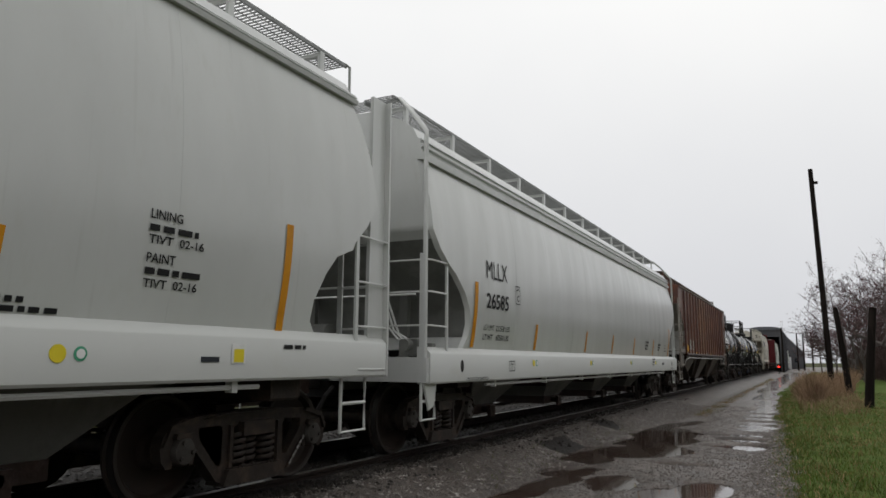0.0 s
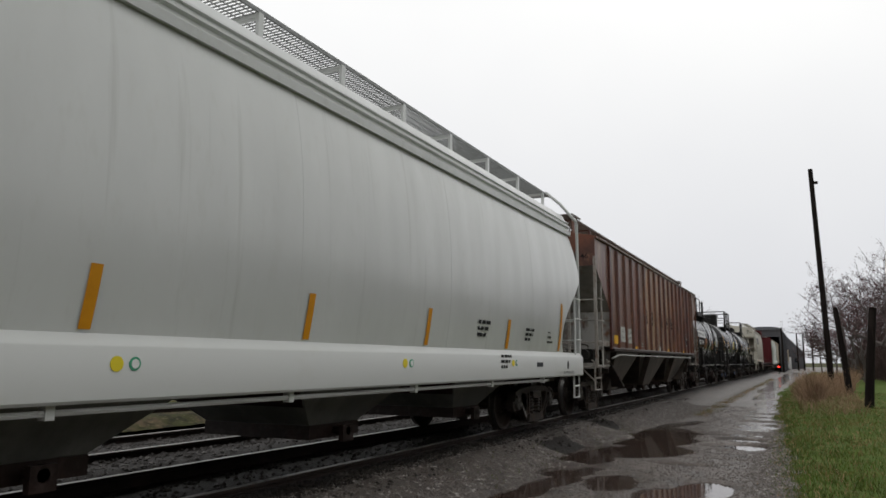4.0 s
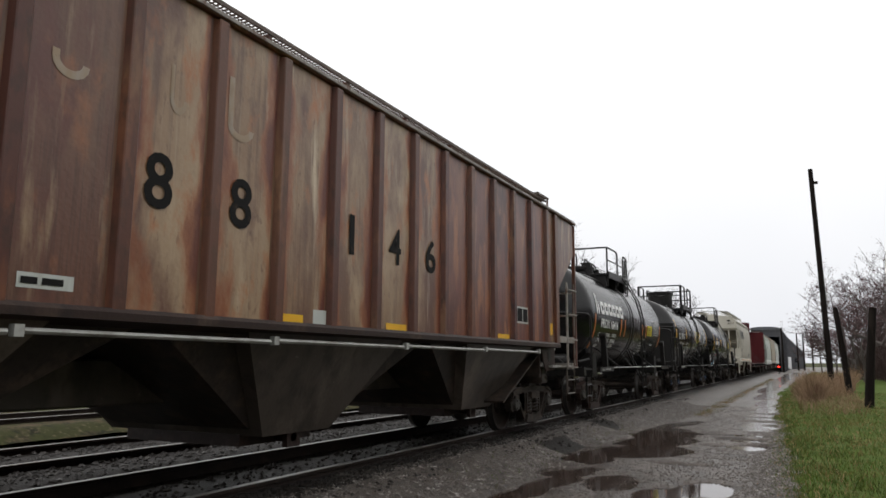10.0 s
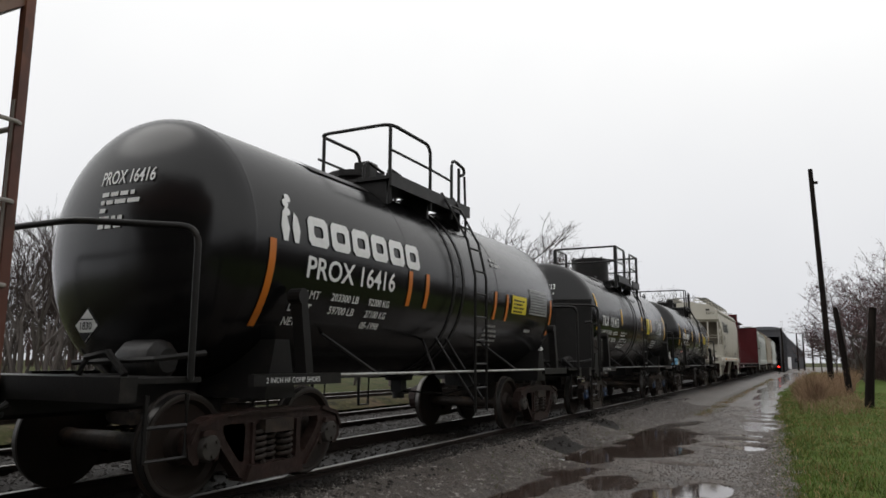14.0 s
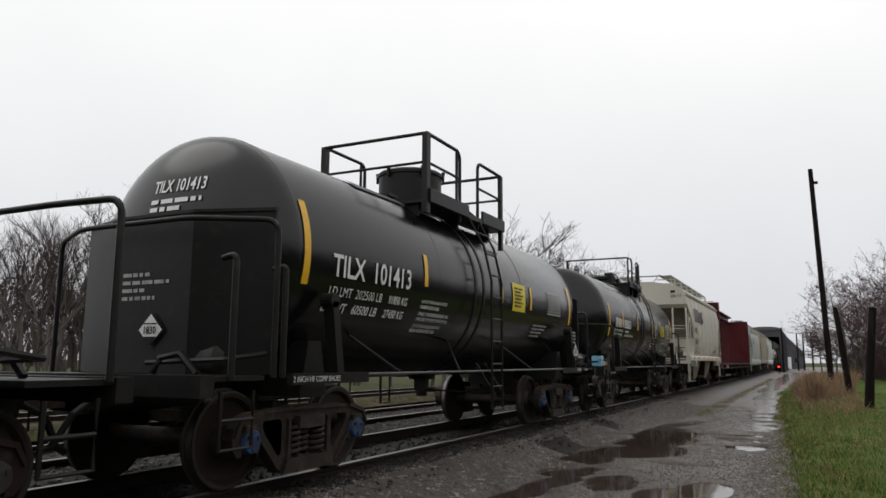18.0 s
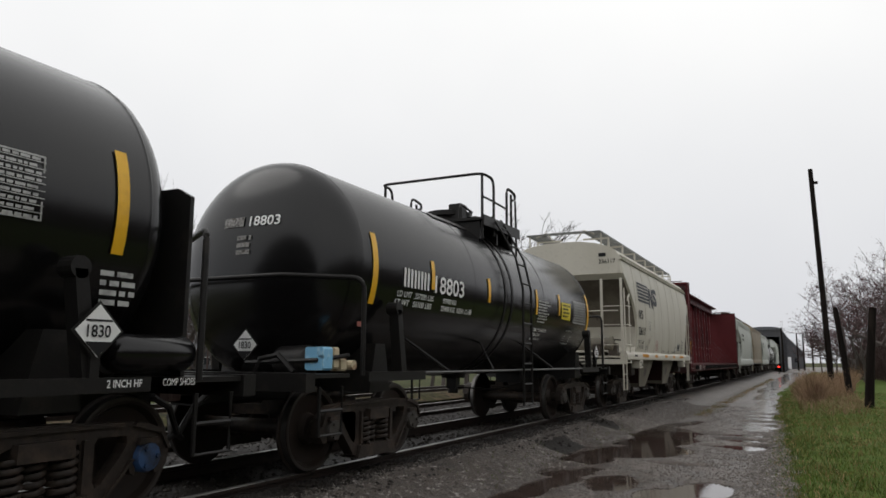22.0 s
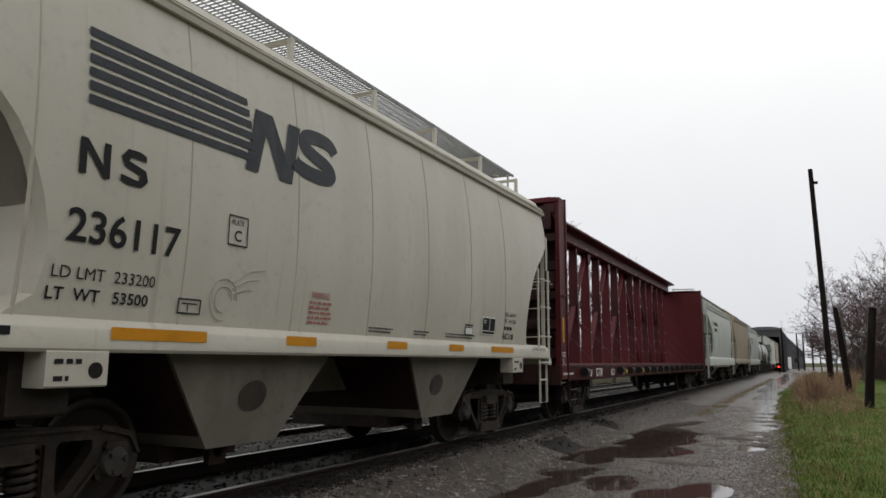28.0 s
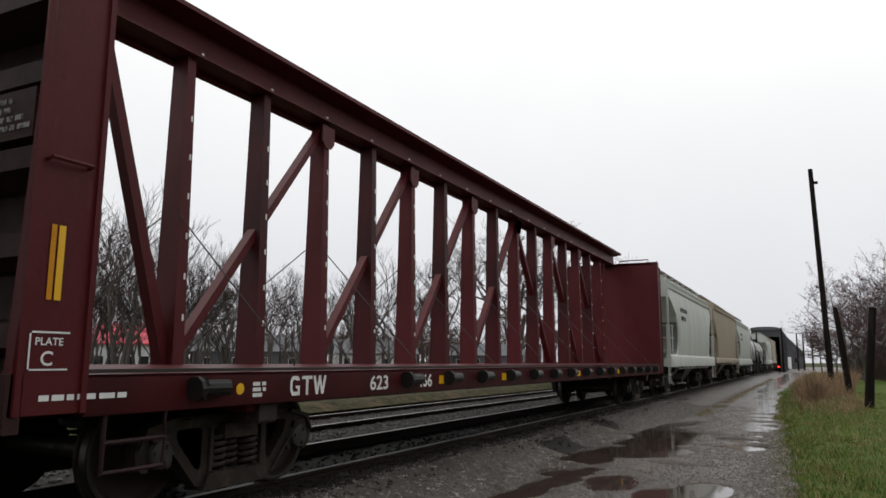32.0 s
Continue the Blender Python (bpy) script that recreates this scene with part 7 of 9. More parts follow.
# ---------------------------------------------------------------- trees
def grow(g, twigs, p, d, length, r, depth, rnd, spread, tips=None):
    n = 3 if depth > 1 else 2
    pts = [p]
    for k in range(n):
        d = (d + Vector((rnd.uniform(-1, 1), rnd.uniform(-1, 1), rnd.uniform(-0.5, 0.9))) * 0.16).normalized()
        pts.append(pts[-1] + d * (length / n))
    (g if depth > 2 else twigs).tube(pts, r, 5 if depth > 3 else (4 if depth > 1 else 3), r * 0.6, closed=False)
    if depth == 0:
        if tips is not None:
            tips.append(pts[-1])
        return
    for k in range(rnd.choice((2, 3, 3)) if depth > 1 else 4):
        t = rnd.uniform(0.45, 1.0)
        q = pts[0].lerp(pts[-1], t) if t < 0.9 else pts[-1]
        side = Vector((rnd.uniform(-1, 1), rnd.uniform(-1, 1), rnd.uniform(-0.25, 0.8))).normalized()
        grow(g, twigs, q, (d * (1 - spread) + side * spread).normalized(), length * rnd.uniform(0.6, 0.84), max(0.0095, r * rnd.uniform(0.5, 0.66)), depth - 1, rnd, spread, tips)


def bare_tree(x, y, z, tall, seed, label, twig_mat=TWIG, spread=0.55, depth=5, stems=1, buds=None):
    rnd = random.Random(seed)
    t = thing("tree", label, "tree", "bare trees round the railway")
    t.location = (x, y, z)
    g, tw, tips = Geo(), Geo(), []
    for k in range(stems):
        lean = Vector((rnd.uniform(-0.3, 0.3), rnd.uniform(-0.3, 0.3), 1)) if stems > 1 else Vector((rnd.uniform(-0.08, 0.08), rnd.uniform(-0.08, 0.08), 1))
        grow(g, tw, Vector((rnd.uniform(-0.4, 0.4) if stems > 1 else 0, 0, -0.1)), lean.normalized(), tall * 0.33, tall * (0.0105 if stems > 1 else 0.015), depth, rnd, spread, tips)
    me = bpy.data.meshes.new("trunk")
    me.from_pydata(g.v, [], g.f)
    me.materials.append(BARK)
    part("trunk", me, None, t)
    me = bpy.data.meshes.new("crown")
    me.from_pydata(tw.v, [], tw.f)
    me.materials.append(twig_mat)
    part("crown", me, None, t, "bare leafless twigs")
    if buds:
        b = Geo()
        for p in tips[::2]:
            for _ in range(1):
                c = p + Vector((rnd.gauss(0, 0.16), rnd.gauss(0, 0.16), rnd.gauss(0, 0.14)))
                s = rnd.uniform(0.025, 0.06)
                b.add([c + Vector((s, 0, 0)), c + Vector((0, s, 0)), c + Vector((-s, 0, 0)), c + Vector((0, -s, 0)), c + Vector((0, 0, s)), c + Vector((0, 0, -s))], [(0, 1, 4), (1, 2, 4), (2, 3, 4), (3, 0, 4), (1, 0, 5), (2, 1, 5), (3, 2, 5), (0, 3, 5)])
        me = bpy.data.meshes.new("bud_haze")
        me.from_pydata(b.v, [], b.f)
        me.materials.append(buds)
        tagged(part("bud_haze", me, None, t, "small mauve spring buds"), kind="stuff")
    return t


# behind the tracks
LEFT_TREES = [(-17.4, 45.5, 12.6, 11), (-18.3, 47.5, 11.0, 61), (-16.4, 49, 10.0, 62), (-14.6, 57, 11.4, 63), (-21.5, 43, 9.2, 64), (-29, 44, 9, 65), (-37, 44, 9.5, 66), (-62, 36, 11, 67), (-48, 30, 11.5, 68), (-19.6, 42.5, 10.5, 12), (-15.8, 58.5, 12.0, 13), (-17.2, 56, 10.8, 14), (-13.2, 55, 10.8, 15), (-11.4, 69, 9.8, 16), (-13, 78, 11, 27), (-38.3, 31.5, 12.6, 17), (-44.7, 34.5, 12, 18), (-34.2, 32.6, 9.8, 19), (-52, 34.4, 10.5, 20), (-41, 27, 11, 21),
              (-26.0, 43.8, 8.2, 22), (-23.4, 45, 8.0, 23), (-46, 48, 9, 24), (-58, 44, 10, 25), (-30, 21, 10, 26), (-34, 52, 8, 28)]
for x, y, tall, seed in LEFT_TREES:
    if x > -28:
        bare_tree(x, y, -0.62, tall * (1.2 if y < 50 else 0.98), seed, "bare leafless broadleaf tree in the rough field", TWIG, 0.56, 6)
    else:
        bare_tree(x, y, -0.62, tall * 1.15, seed, "slender bare many-stemmed tree at the field's edge", TWIG, 0.40, 5, 3)
for k in range(24):
    rnd_x, rnd_y = -33 - 1.25 * k + 1.1 * math.sin(k * 2.3), 38 + 6 * math.sin(k * 1.7)
    bare_tree(rnd_x, rnd_y, -0.62, 9.4 + 1.6 * math.sin(k * 3.1), 200 + k, "slender bare many-stemmed tree at the field's edge", TWIG, 0.36, 5, 3)
# beyond the verge on the road side
RIGHT_TREES = [(3.0, 72, 11.0, 42), (3.9, 70, 11.5, 43), (3.6, 62, 8.0, 44), (7.0, 60, 14.5, 45), (8.2, 72, 15.0, 31), (5.6, 88, 13.5, 32), (6.6, 96, 12, 33), (9.5, 76, 15, 34), (6.1, 64, 11.5, 35), (13, 70, 14, 36), (4.9, 78, 10.5, 37), (17, 80, 15, 38), (11, 60, 13, 40), (1.7, 76, 6.0, 71), (2.4, 82, 7.5, 72), (1.3, 92, 6.5, 73), (3.2, 68, 6.0, 74)]
for x, y, tall, seed in RIGHT_TREES:
    bare_tree(x, y, -0.4, tall, seed, "bare roadside tree with faint mauve buds", PINK_TWIG, 0.58, 6, 1, BUD)


def thicket():
    """A tangle of bare brush beyond the verge."""
    rnd = random.Random(5)
    g = Geo()
    for _ in range(2600):
        y = rnd.uniform(58, 112)
        x = 4.6 + 31 * rnd.random() ** 1.6 + max(0.0, 70 - y) * 0.12
        p = Vector((x, y, -0.4))
        d = Vector((rnd.uniform(-0.5, 0.5), rnd.uniform(-0.5, 0.5), 1)).normalized()
        h = rnd.uniform(1.6, 5.4) * (0.5 + 0.5 * min(1.0, (x - 2.5) / 3.0))
        pts = [p, p + d * h * 0.5, p + d * h + Vector((rnd.uniform(-0.6, 0.6), rnd.uniform(-0.6, 0.6), 0))]
        g.tube(pts, 0.035, 3, 0.01, closed=False)
        for k in range(7):
            q = p + d * h * rnd.uniform(0.15, 0.95)
            e = Vector((rnd.uniform(-1, 1), rnd.uniform(-1, 1), rnd.uniform(0.1, 1.0))).normalized() * rnd.uniform(0.6, 1.6)
            g.tube([q, q + e * 0.6, q + e], 0.02, 3, 0.006, closed=False)
    me = bpy.data.meshes.new("brush_thicket")
    me.from_pydata(g.v, [], g.f)
    me.materials.append(SHRUB)
    tagged(new("brush_thicket", me), "dense tangle of bare reddish-brown brush", "shrubs", kind="stuff")


thicket()


def far_wood():
    """Distant bare woods along the skyline."""
    rnd = random.Random(9)
    g = Geo()
    for _ in range(1500):
        if rnd.random() < 0.7:
            x, y = rnd.uniform(-190, -60), rnd.uniform(85, 240)
        else:
            x, y = rnd.uniform(12, 150), rnd.uniform(130, 260)
        h = rnd.uniform(6, 13) if x < 0 else rnd.uniform(5, 9)
        g.tube([(x, y, -0.6), (x, y, h * 0.5)], 0.18, 3, 0.1, closed=False)
        for k in range(16):
            z = h * rnd.uniform(0.2, 0.7)
            e = Vector((rnd.uniform(-1, 1), rnd.uniform(-1, 1), rnd.uniform(0.3, 1.2))).normalized() * rnd.uniform(1.5, 3.4)
            p = Vector((x, y, z))
            g.tube([p, p + e * 0.6, p + e], 0.06, 3, 0.02, closed=False)
    me = bpy.data.meshes.new("far_wood")
    me.from_pydata(g.v, [], g.f)
    me.materials.append(SHRUB)
    tagged(new("far_wood", me), "distant bare woods along the horizon", "woods", kind="stuff")


far_wood()


def unseen_wood():
    """Unseen bare woods added beside and behind the viewpoint, to darken the tanks' reflections."""
    rnd = random.Random(21)
    g = Geo()
    for _ in range(2600):
        x, y = rnd.uniform(13, 34), rnd.uniform(-70, 58)
        h = rnd.uniform(3.5, 8.5)
        g.tube([(x, y, -0.5), (x + rnd.uniform(-0.4, 0.4), y + rnd.uniform(-0.4, 0.4), h)], 0.10, 3, 0.03, closed=False)
        for k in range(7):
            p = Vector((x, y, h * rnd.uniform(0.05, 0.95)))
            e = Vector((rnd.uniform(-1, 1), rnd.uniform(-1, 1), rnd.uniform(0.0, 1.0))).normalized() * rnd.uniform(0.8, 2.4)
            g.tube([p, p + e], 0.06, 3, 0.02, closed=False)
    me = bpy.data.meshes.new("unseen_wood")
    me.from_pydata(g.v, [], g.f)
    me.materials.append(SHRUB)
    tagged(new("unseen_wood", me), "unseen bare woods added to darken reflections", "woods", kind="stuff")


unseen_wood()


# ---------------------------------------------------------------- poles, posts, buildings
def pole(name, x, y, z0, tall, r, lean, label, group, cat="pole"):
    t = Geo().tube([(0, 0, -0.3), (lean[0] * 0.5, lean[1] * 0.5, tall * 0.5), (lean[0], lean[1], tall)], r, 12, r * 0.72)
    ob = solid(name, t, POLE, label, cat, group, smooth=40)
    ob.location = (x, y, z0)
    return ob


mast = pole("utility_pole", 1.02, 43.0, -0.36, 11.9, 0.16, (-0.27, 0.0), "tall weathered wooden utility pole with no wires", "wooden poles")
part("pole_step", Geo().box(-0.30, 0.05, -0.05, 0.05, 11.05, 11.2).tube([(-0.12, 0, 11.1), (-0.28, 0, 11.3)], 0.03, 6), POLE, mast)
pole("timber_post", 1.58, 26.7, -0.36, 3.25, 0.145, (0.36, 0.0), "dark cut-off timber post in the grass", "timber posts", "post")
pole("timber_post", 1.60, 37.5, -0.36, 4.0, 0.15, (-0.36, 0.0), "dark leaning cut-off timber post among weeds", "timber posts", "post")
for x, y, tall in ((-1.70, 150, 6.9), (-0.67, 150, 6.9), (0.75, 150, 7.1), (-3.3, 118, 6.6)):
    pole("far_pole", x, y, -0.4, tall, 0.16, (0, 0), "distant dark utility pole", "wooden poles")
wire = Geo()
for z in (9.4, 9.0):
    pts = [(-24 + 33 * k / 14, 178, z - 0.8 * math.sin(math.pi * k / 14)) for k in range(15)]
    wire.tube(pts, 0.025, 3)
solid("overhead_wire", wire, BLACK_STEEL, "thin sagging overhead wires", "wires")


def shed():
    """A dark sheet-metal shed that bridges the track, with a lower gabled wing beside it."""
    t = thing("track_shed", "dark corrugated loading shed standing over the track", "industrial shed", kind="")
    y0, y1 = 121.0, 150.0
    xl, xr, top = XT - 1.85, XT + 1.82, 6.1
    for a, b in ((xl - 0.25, xl), (xr, xr + 0.25)):
        g = Geo().box(a, b, y0, y1, -0.4, top)
        part("wall", g, SHED, t)
    g = Geo().box(xl, xr, y0, y0 + 0.3, 5.0, top)
    part("lintel", g, SHED, t)
    part("end_wall", Geo().box(xl, xr, y1 - 0.3, y1, -0.4, top), SHED, t)
    g = Geo().prism([(xl - 0.4, top - 0.05), (xl - 0.2, top + 0.28), (XT - 1.0, top + 0.42), (XT + 1.0, top + 0.42), (xr + 0.2, top + 0.2), (xr + 0.4, top - 0.05)], y0 - 0.3, y1 + 0.2, "y")
    part("roof", g, SHED_ROOF, t)
    me = Geo().box(-0.04, 0.04, -0.05, 0.0, -0.4, top).mesh("wall_rib", SHED)
    for k in range(28):
        at(part("wall_rib", me, None, t), xr + 0.29, y0 + 0.5 + k * 1.0, 0)
    return t


def wing():
    t = thing("gabled_warehouse", "dark grey gabled warehouse with a white door", "warehouse")
    x0, x1, y0, y1 = -5.0, -1.0, 186.0, 215.0
    part("wall", Geo().prism([(x0, -0.4), (x1, -0.4), (x1, 3.4), (x0, 7.9)], y0, y1, "y"), SHED, t)
    part("roof", Geo().prism([(x0 - 0.3, 8.05), (x1 + 0.5, 3.0), (x1 + 0.5, 3.2), (x0 - 0.3, 8.3)], y0 - 0.4, y1 + 0.4, "y"), SHED_ROOF, t)
    d = part("door", Geo().box(-4.8, -3.5, y0 - 0.06, y0 - 0.01, -0.35, 2.4), DOORWHITE, t, "white roller door")
    part("door_frame", Geo().box(-4.88, -4.8, y0 - 0.09, y0, -0.35, 2.48).box(-3.5, -3.42, y0 - 0.09, y0, -0.35, 2.48).box(-4.8, -3.5, y0 - 0.09, y0, 2.4, 2.48), SHED_ROOF, d)
    part("window", Geo().box(-2.8, -1.9, y0 - 0.04, y0 - 0.01, 1.2, 2.1), GLASS, t)


shed()
wing()
# a red lamp on a short stand beside the track
lamp = thing("marker_lamp", "glowing red lamp on a low dark stand by the track", "signal lamp")
part("stand", Geo().box(-0.06, 0.06, -0.06, 0.06, -0.4, 0.45).box(-0.16, 0.16, -0.1, 0.12, 0.4, 0.8, 0.03), BLACK_STEEL, lamp)
part("lens", Geo().lathe([(-0.03, 0.12), (0.0, 0.12), (0.02, 0.08)], (0, -0.12, 0.6), "y", 16), LAMP_RED, lamp, "lit red lens", 40)
lamp.location = (-3.45, 103.0, 0)


def house(x, y, w, d, h, turn, roof_mat, label, seed):
    """A low house: walls, gable roof with eaves, windows, a door."""
    t = thing("house", label, "house", "houses beyond the field")
    t.matrix_basis = pose(x, y, -0.62, 0, 0, turn)
    part("wall", Geo().prism([(-d / 2, 0), (d / 2, 0), (d / 2, h), (0, h + d * 0.28), (-d / 2, h)], -w / 2, w / 2), WALLWHITE if seed % 2 else SHED, t)
    for s in (-1, 1):
        part("roof", Geo().prism([(0, h + d * 0.28 + 0.05), (s * (d / 2 + 0.4), h - 0.17), (s * (d / 2 + 0.4), h - 0.02), (0, h + d * 0.28 + 0.22)], -w / 2 - 0.4, w / 2 + 0.4), roof_mat, t)
    for k in range(4):
        wx = -w / 2 + w * (k + 0.5) / 4
        for s in (-1, 1):
            win = part("window", Geo().box(wx - 0.5, wx + 0.5, s * d / 2 - 0.03, s * d / 2 + 0.03, 1.0, 2.1), GLASS, t)
            part("window_frame", Geo().box(wx - 0.58, wx - 0.5, s * d / 2 - 0.05, s * d / 2 + 0.05, 0.92, 2.18).box(wx + 0.5, wx + 0.58, s * d / 2 - 0.05, s * d / 2 + 0.05, 0.92, 2.18).box(wx - 0.5, wx + 0.5, s * d / 2 - 0.05, s * d / 2 + 0.05, 2.1, 2.18), WALLWHITE, win)
    return t


house(-72.5, 61, 6.5, 8, 3.6, 40, RED_ROOF, "low house with a bright red metal roof", 1)
house(-84, 96, 18, 9, 3.2, 35, SHED_ROOF, "low grey-roofed house beyond the field", 2)
house(-70, 112, 14, 8, 3.0, 40, SHED_ROOF, "low house with a grey shingle roof", 3)
house(-64, 150, 16, 8, 3.0, 20, SHED_ROOF, "distant low house with a grey roof", 4)


# ---------------------------------------------------------------- the train
TRAIN = []      # (thing, where its near end stands at 0 s)


def add_car(car, start):
    TRAIN.append((car, start))
    return car


GREY_ENDS = [(0.05, 3.9), (0.06, 3.2), (0.10, 2.72), (0.28, 2.50), (0.50, 2.34), (0.72, 2.22), (0.98, 2.02), (1.14, 1.82), (1.20, 1.62), (1.16, 1.46), (1.05, 1.30)]
GREY_FAR = [(0.42, 4.0), (0.36, 3.62), (0.27, 3.45), (0.19, 3.22), (0.12, 2.95), (0.09, 2.70), (0.42, 2.42), (0.72, 2.22), (0.98, 2.02), (1.14, 1.82), (1.20, 1.62), (1.16, 1.46), (1.05, 1.30)]
HEAD_FAR = [(0.58, 4.0), (0.52, 3.80), (0.40, 3.55), (0.30, 3.25), (0.24, 2.95), (0.20, 2.74), (0.42, 2.48), (0.62, 2.30), (0.66, 2.22), (0.92, 2.12), (1.08, 1.94), (1.22, 1.68), (1.24, 1.50), (1.16, 1.40)]


def grey_marks(car, wrap, sill, length, strips, marked):
    """Reflective strips and lettering of a grey hopper; marked: the car with its big number."""
    w = lambda y, z: wrap(y, z, 0.004)
    for y, z1, wd in strips:
        patch(car, "reflector", y, y + wd, 1.33, z1, ORANGE, w, "amber reflective strip", 6, 0.02)
    if marked:
        write(car, "MLLX", 9.10 - 7.38, 2.29, 0.25, INK, w, 0.78)
        write(car, "26585", 9.10 - 7.38, 1.88, 0.21, INK, w, 0.82)
        write(car, "LD LMT  220500 LBS", 9.06 - 7.38, 1.57, 0.078, INK, w, 0.96)
        write(car, "LT WT    65500 LBS", 9.06 - 7.38, 1.44, 0.078, INK, w, 0.96)
        fr = Geo()
        for a, b, c, d in ((0, 0.2, 0, 0.012), (0, 0.2, 0.268, 0.28), (0, 0.012, 0, 0.28), (0.188, 0.2, 0, 0.28)):
            fr.add([w(2.82 + a, 2.0 + c), w(2.82 + b, 2.0 + c), w(2.82 + b, 2.0 + d), w(2.82 + a, 2.0 + d)], [(0, 1, 2, 3)])
        part("plate_frame", fr, INK, car)
        write(car, "PLATE", 2.85, 2.20, 0.035, INK, w, 0.13)
        write(car, "C", 2.89, 2.05, 0.09, INK, w)
        bars(car, 22.0 - 7.38, 1.62, [0.4, 0.36, 0.24], INK, w, 0.045, 0.03, 2)
        bars(car, 20.15 - 7.38, 1.65, [0.42, 0.36, 0.3], INK, w, 0.05, 0.035, 3)
        bars(car, 23.1 - 7.38, 1.62, [0.12, 0.2, 0.3], INK, w, 0.03, 0.05, 8)
        write(car, "2 INCH HF COMP BRAKE SHOES", 1.05, 0.90, 0.04, INK, sill, 0.72)
        write(car, "MLLX", 0, 3.60, 0.13, INK, lambda y, z: (0.62 + y, 0.038, z + 0.02), 0.38, "end_lettering")
        write(car, "26585", 0, 3.40, 0.12, INK, lambda y, z: (0.62 + y, 0.038, z + 0.02), 0.40, "end_lettering")
        bars(car, 20.9 - 7.38, 1.20, [0.4, 0.36, 0.28], INK, sill, 0.04, 0.035, 12)
        write(car, "2 INCH HF COMP BRAKE SHOES", length - 1.35, 0.93, 0.04, INK, sill, 0.62)
        part("tag_plate", Geo().box(1.598, 1.608, length - 2.75, length - 2.47, 1.06, 1.13), NAVY, car, "dark plate on the sill")
        for y in (0.93, length - 1.05):
            o = [(y + 0.045 * math.cos(t), 1.085 + 0.075 * math.sin(t)) for t in [2 * math.pi * k / 16 for k in range(16)]]
            part("jacking_slot", Geo().prism(o, 1.590, 1.604), BLACK_STEEL, car, "dark oval slot")
        f = Geo()
        for a, b, c, d in ((0, 0.22, 0, 0.012), (0, 0.22, 0.14, 0.152), (0, 0.012, 0, 0.15), (0.208, 0.22, 0, 0.15), (0.05, 0.17, 0.10, 0.112), (0.1, 0.112, 0.02, 0.1)):
            f.add([sill(2.55 + a, 1.0 + c), sill(2.55 + b, 1.0 + c), sill(2.55 + b, 1.0 + d), sill(2.55 + a, 1.0 + d)], [(0, 1, 2, 3)])
        part("card_holder", f, INK, car)
        for y in (3.62, 7.05, 10.75, 14.0):
            part("sticker", Geo().lathe([(0, 0.05), (0.005, 0.05)], (1.601, y, 1.12), "x", 16), PLACARD, car, "round yellow inspection sticker")
            part("sticker", Geo().lathe([(0, 0.045), (0.005, 0.045)], (1.601, y + 0.14, 1.12), "x", 16), GREEN, car, "round green and white sticker")
            part("sticker_core", Geo().lathe([(0, 0.03), (0.008, 0.03)], (1.601, y + 0.14, 1.12), "x", 16), WHITE, car)
    else:
        k = length - 17.82
        y = 14.65 + k
        write(car, "LINING", y, 2.10, 0.065, INK, w, 0.28)
        bars(car, y, 2.015, [0.44], INK, w, 0.045, 0.03, 3)
        write(car, "TIVT  02-16", y, 1.93, 0.06, INK, w, 0.5)
        write(car, "PAINT", y, 1.80, 0.065, INK, w, 0.25)
        bars(car, y, 1.72, [0.52], INK, w, 0.045, 0.03, 4)
        write(car, "TIVT  02-16", y, 1.63, 0.06, INK, w, 0.48)
        bars(car, y - 1.2, 1.52, [0.1, 0.4, 0.62], INK, w, 0.035, 0.02, 5)
        bars(car, y + 1.45, 1.24, [0.3], INK, sill, 0.035, 0.02, 6)
        part("sticker", Geo().lathe([(0, 0.055), (0.005, 0.055)], (1.601, y - 0.60, 1.18), "x", 16), PLACARD, car, "round yellow inspection sticker")
        part("sticker", Geo().lathe([(0, 0.045), (0.005, 0.045)], (1.601, y - 0.45, 1.18), "x", 16), GREEN, car, "round green and white sticker")
        part("sticker_core", Geo().lathe([(0, 0.03), (0.008, 0.03)], (1.601, y - 0.45, 1.18), "x", 16), WHITE, car)
        s = lambda a, b: (1.604, a, b)
        patch(car, "label_plate", y + 0.84, y + 0.99, 1.12, 1.27, WHITE, sill, "white and yellow notice")
        patch(car, "label_plate_band", y + 0.86, y + 0.97, 1.13, 1.23, PLACARD, lambda a, b: (1.609, a, b))
        part("tag_plate", Geo().box(1.598, 1.606, y + 0.53, y + 0.71, 1.13, 1.17), NAVY, car, "dark plate on the sill")


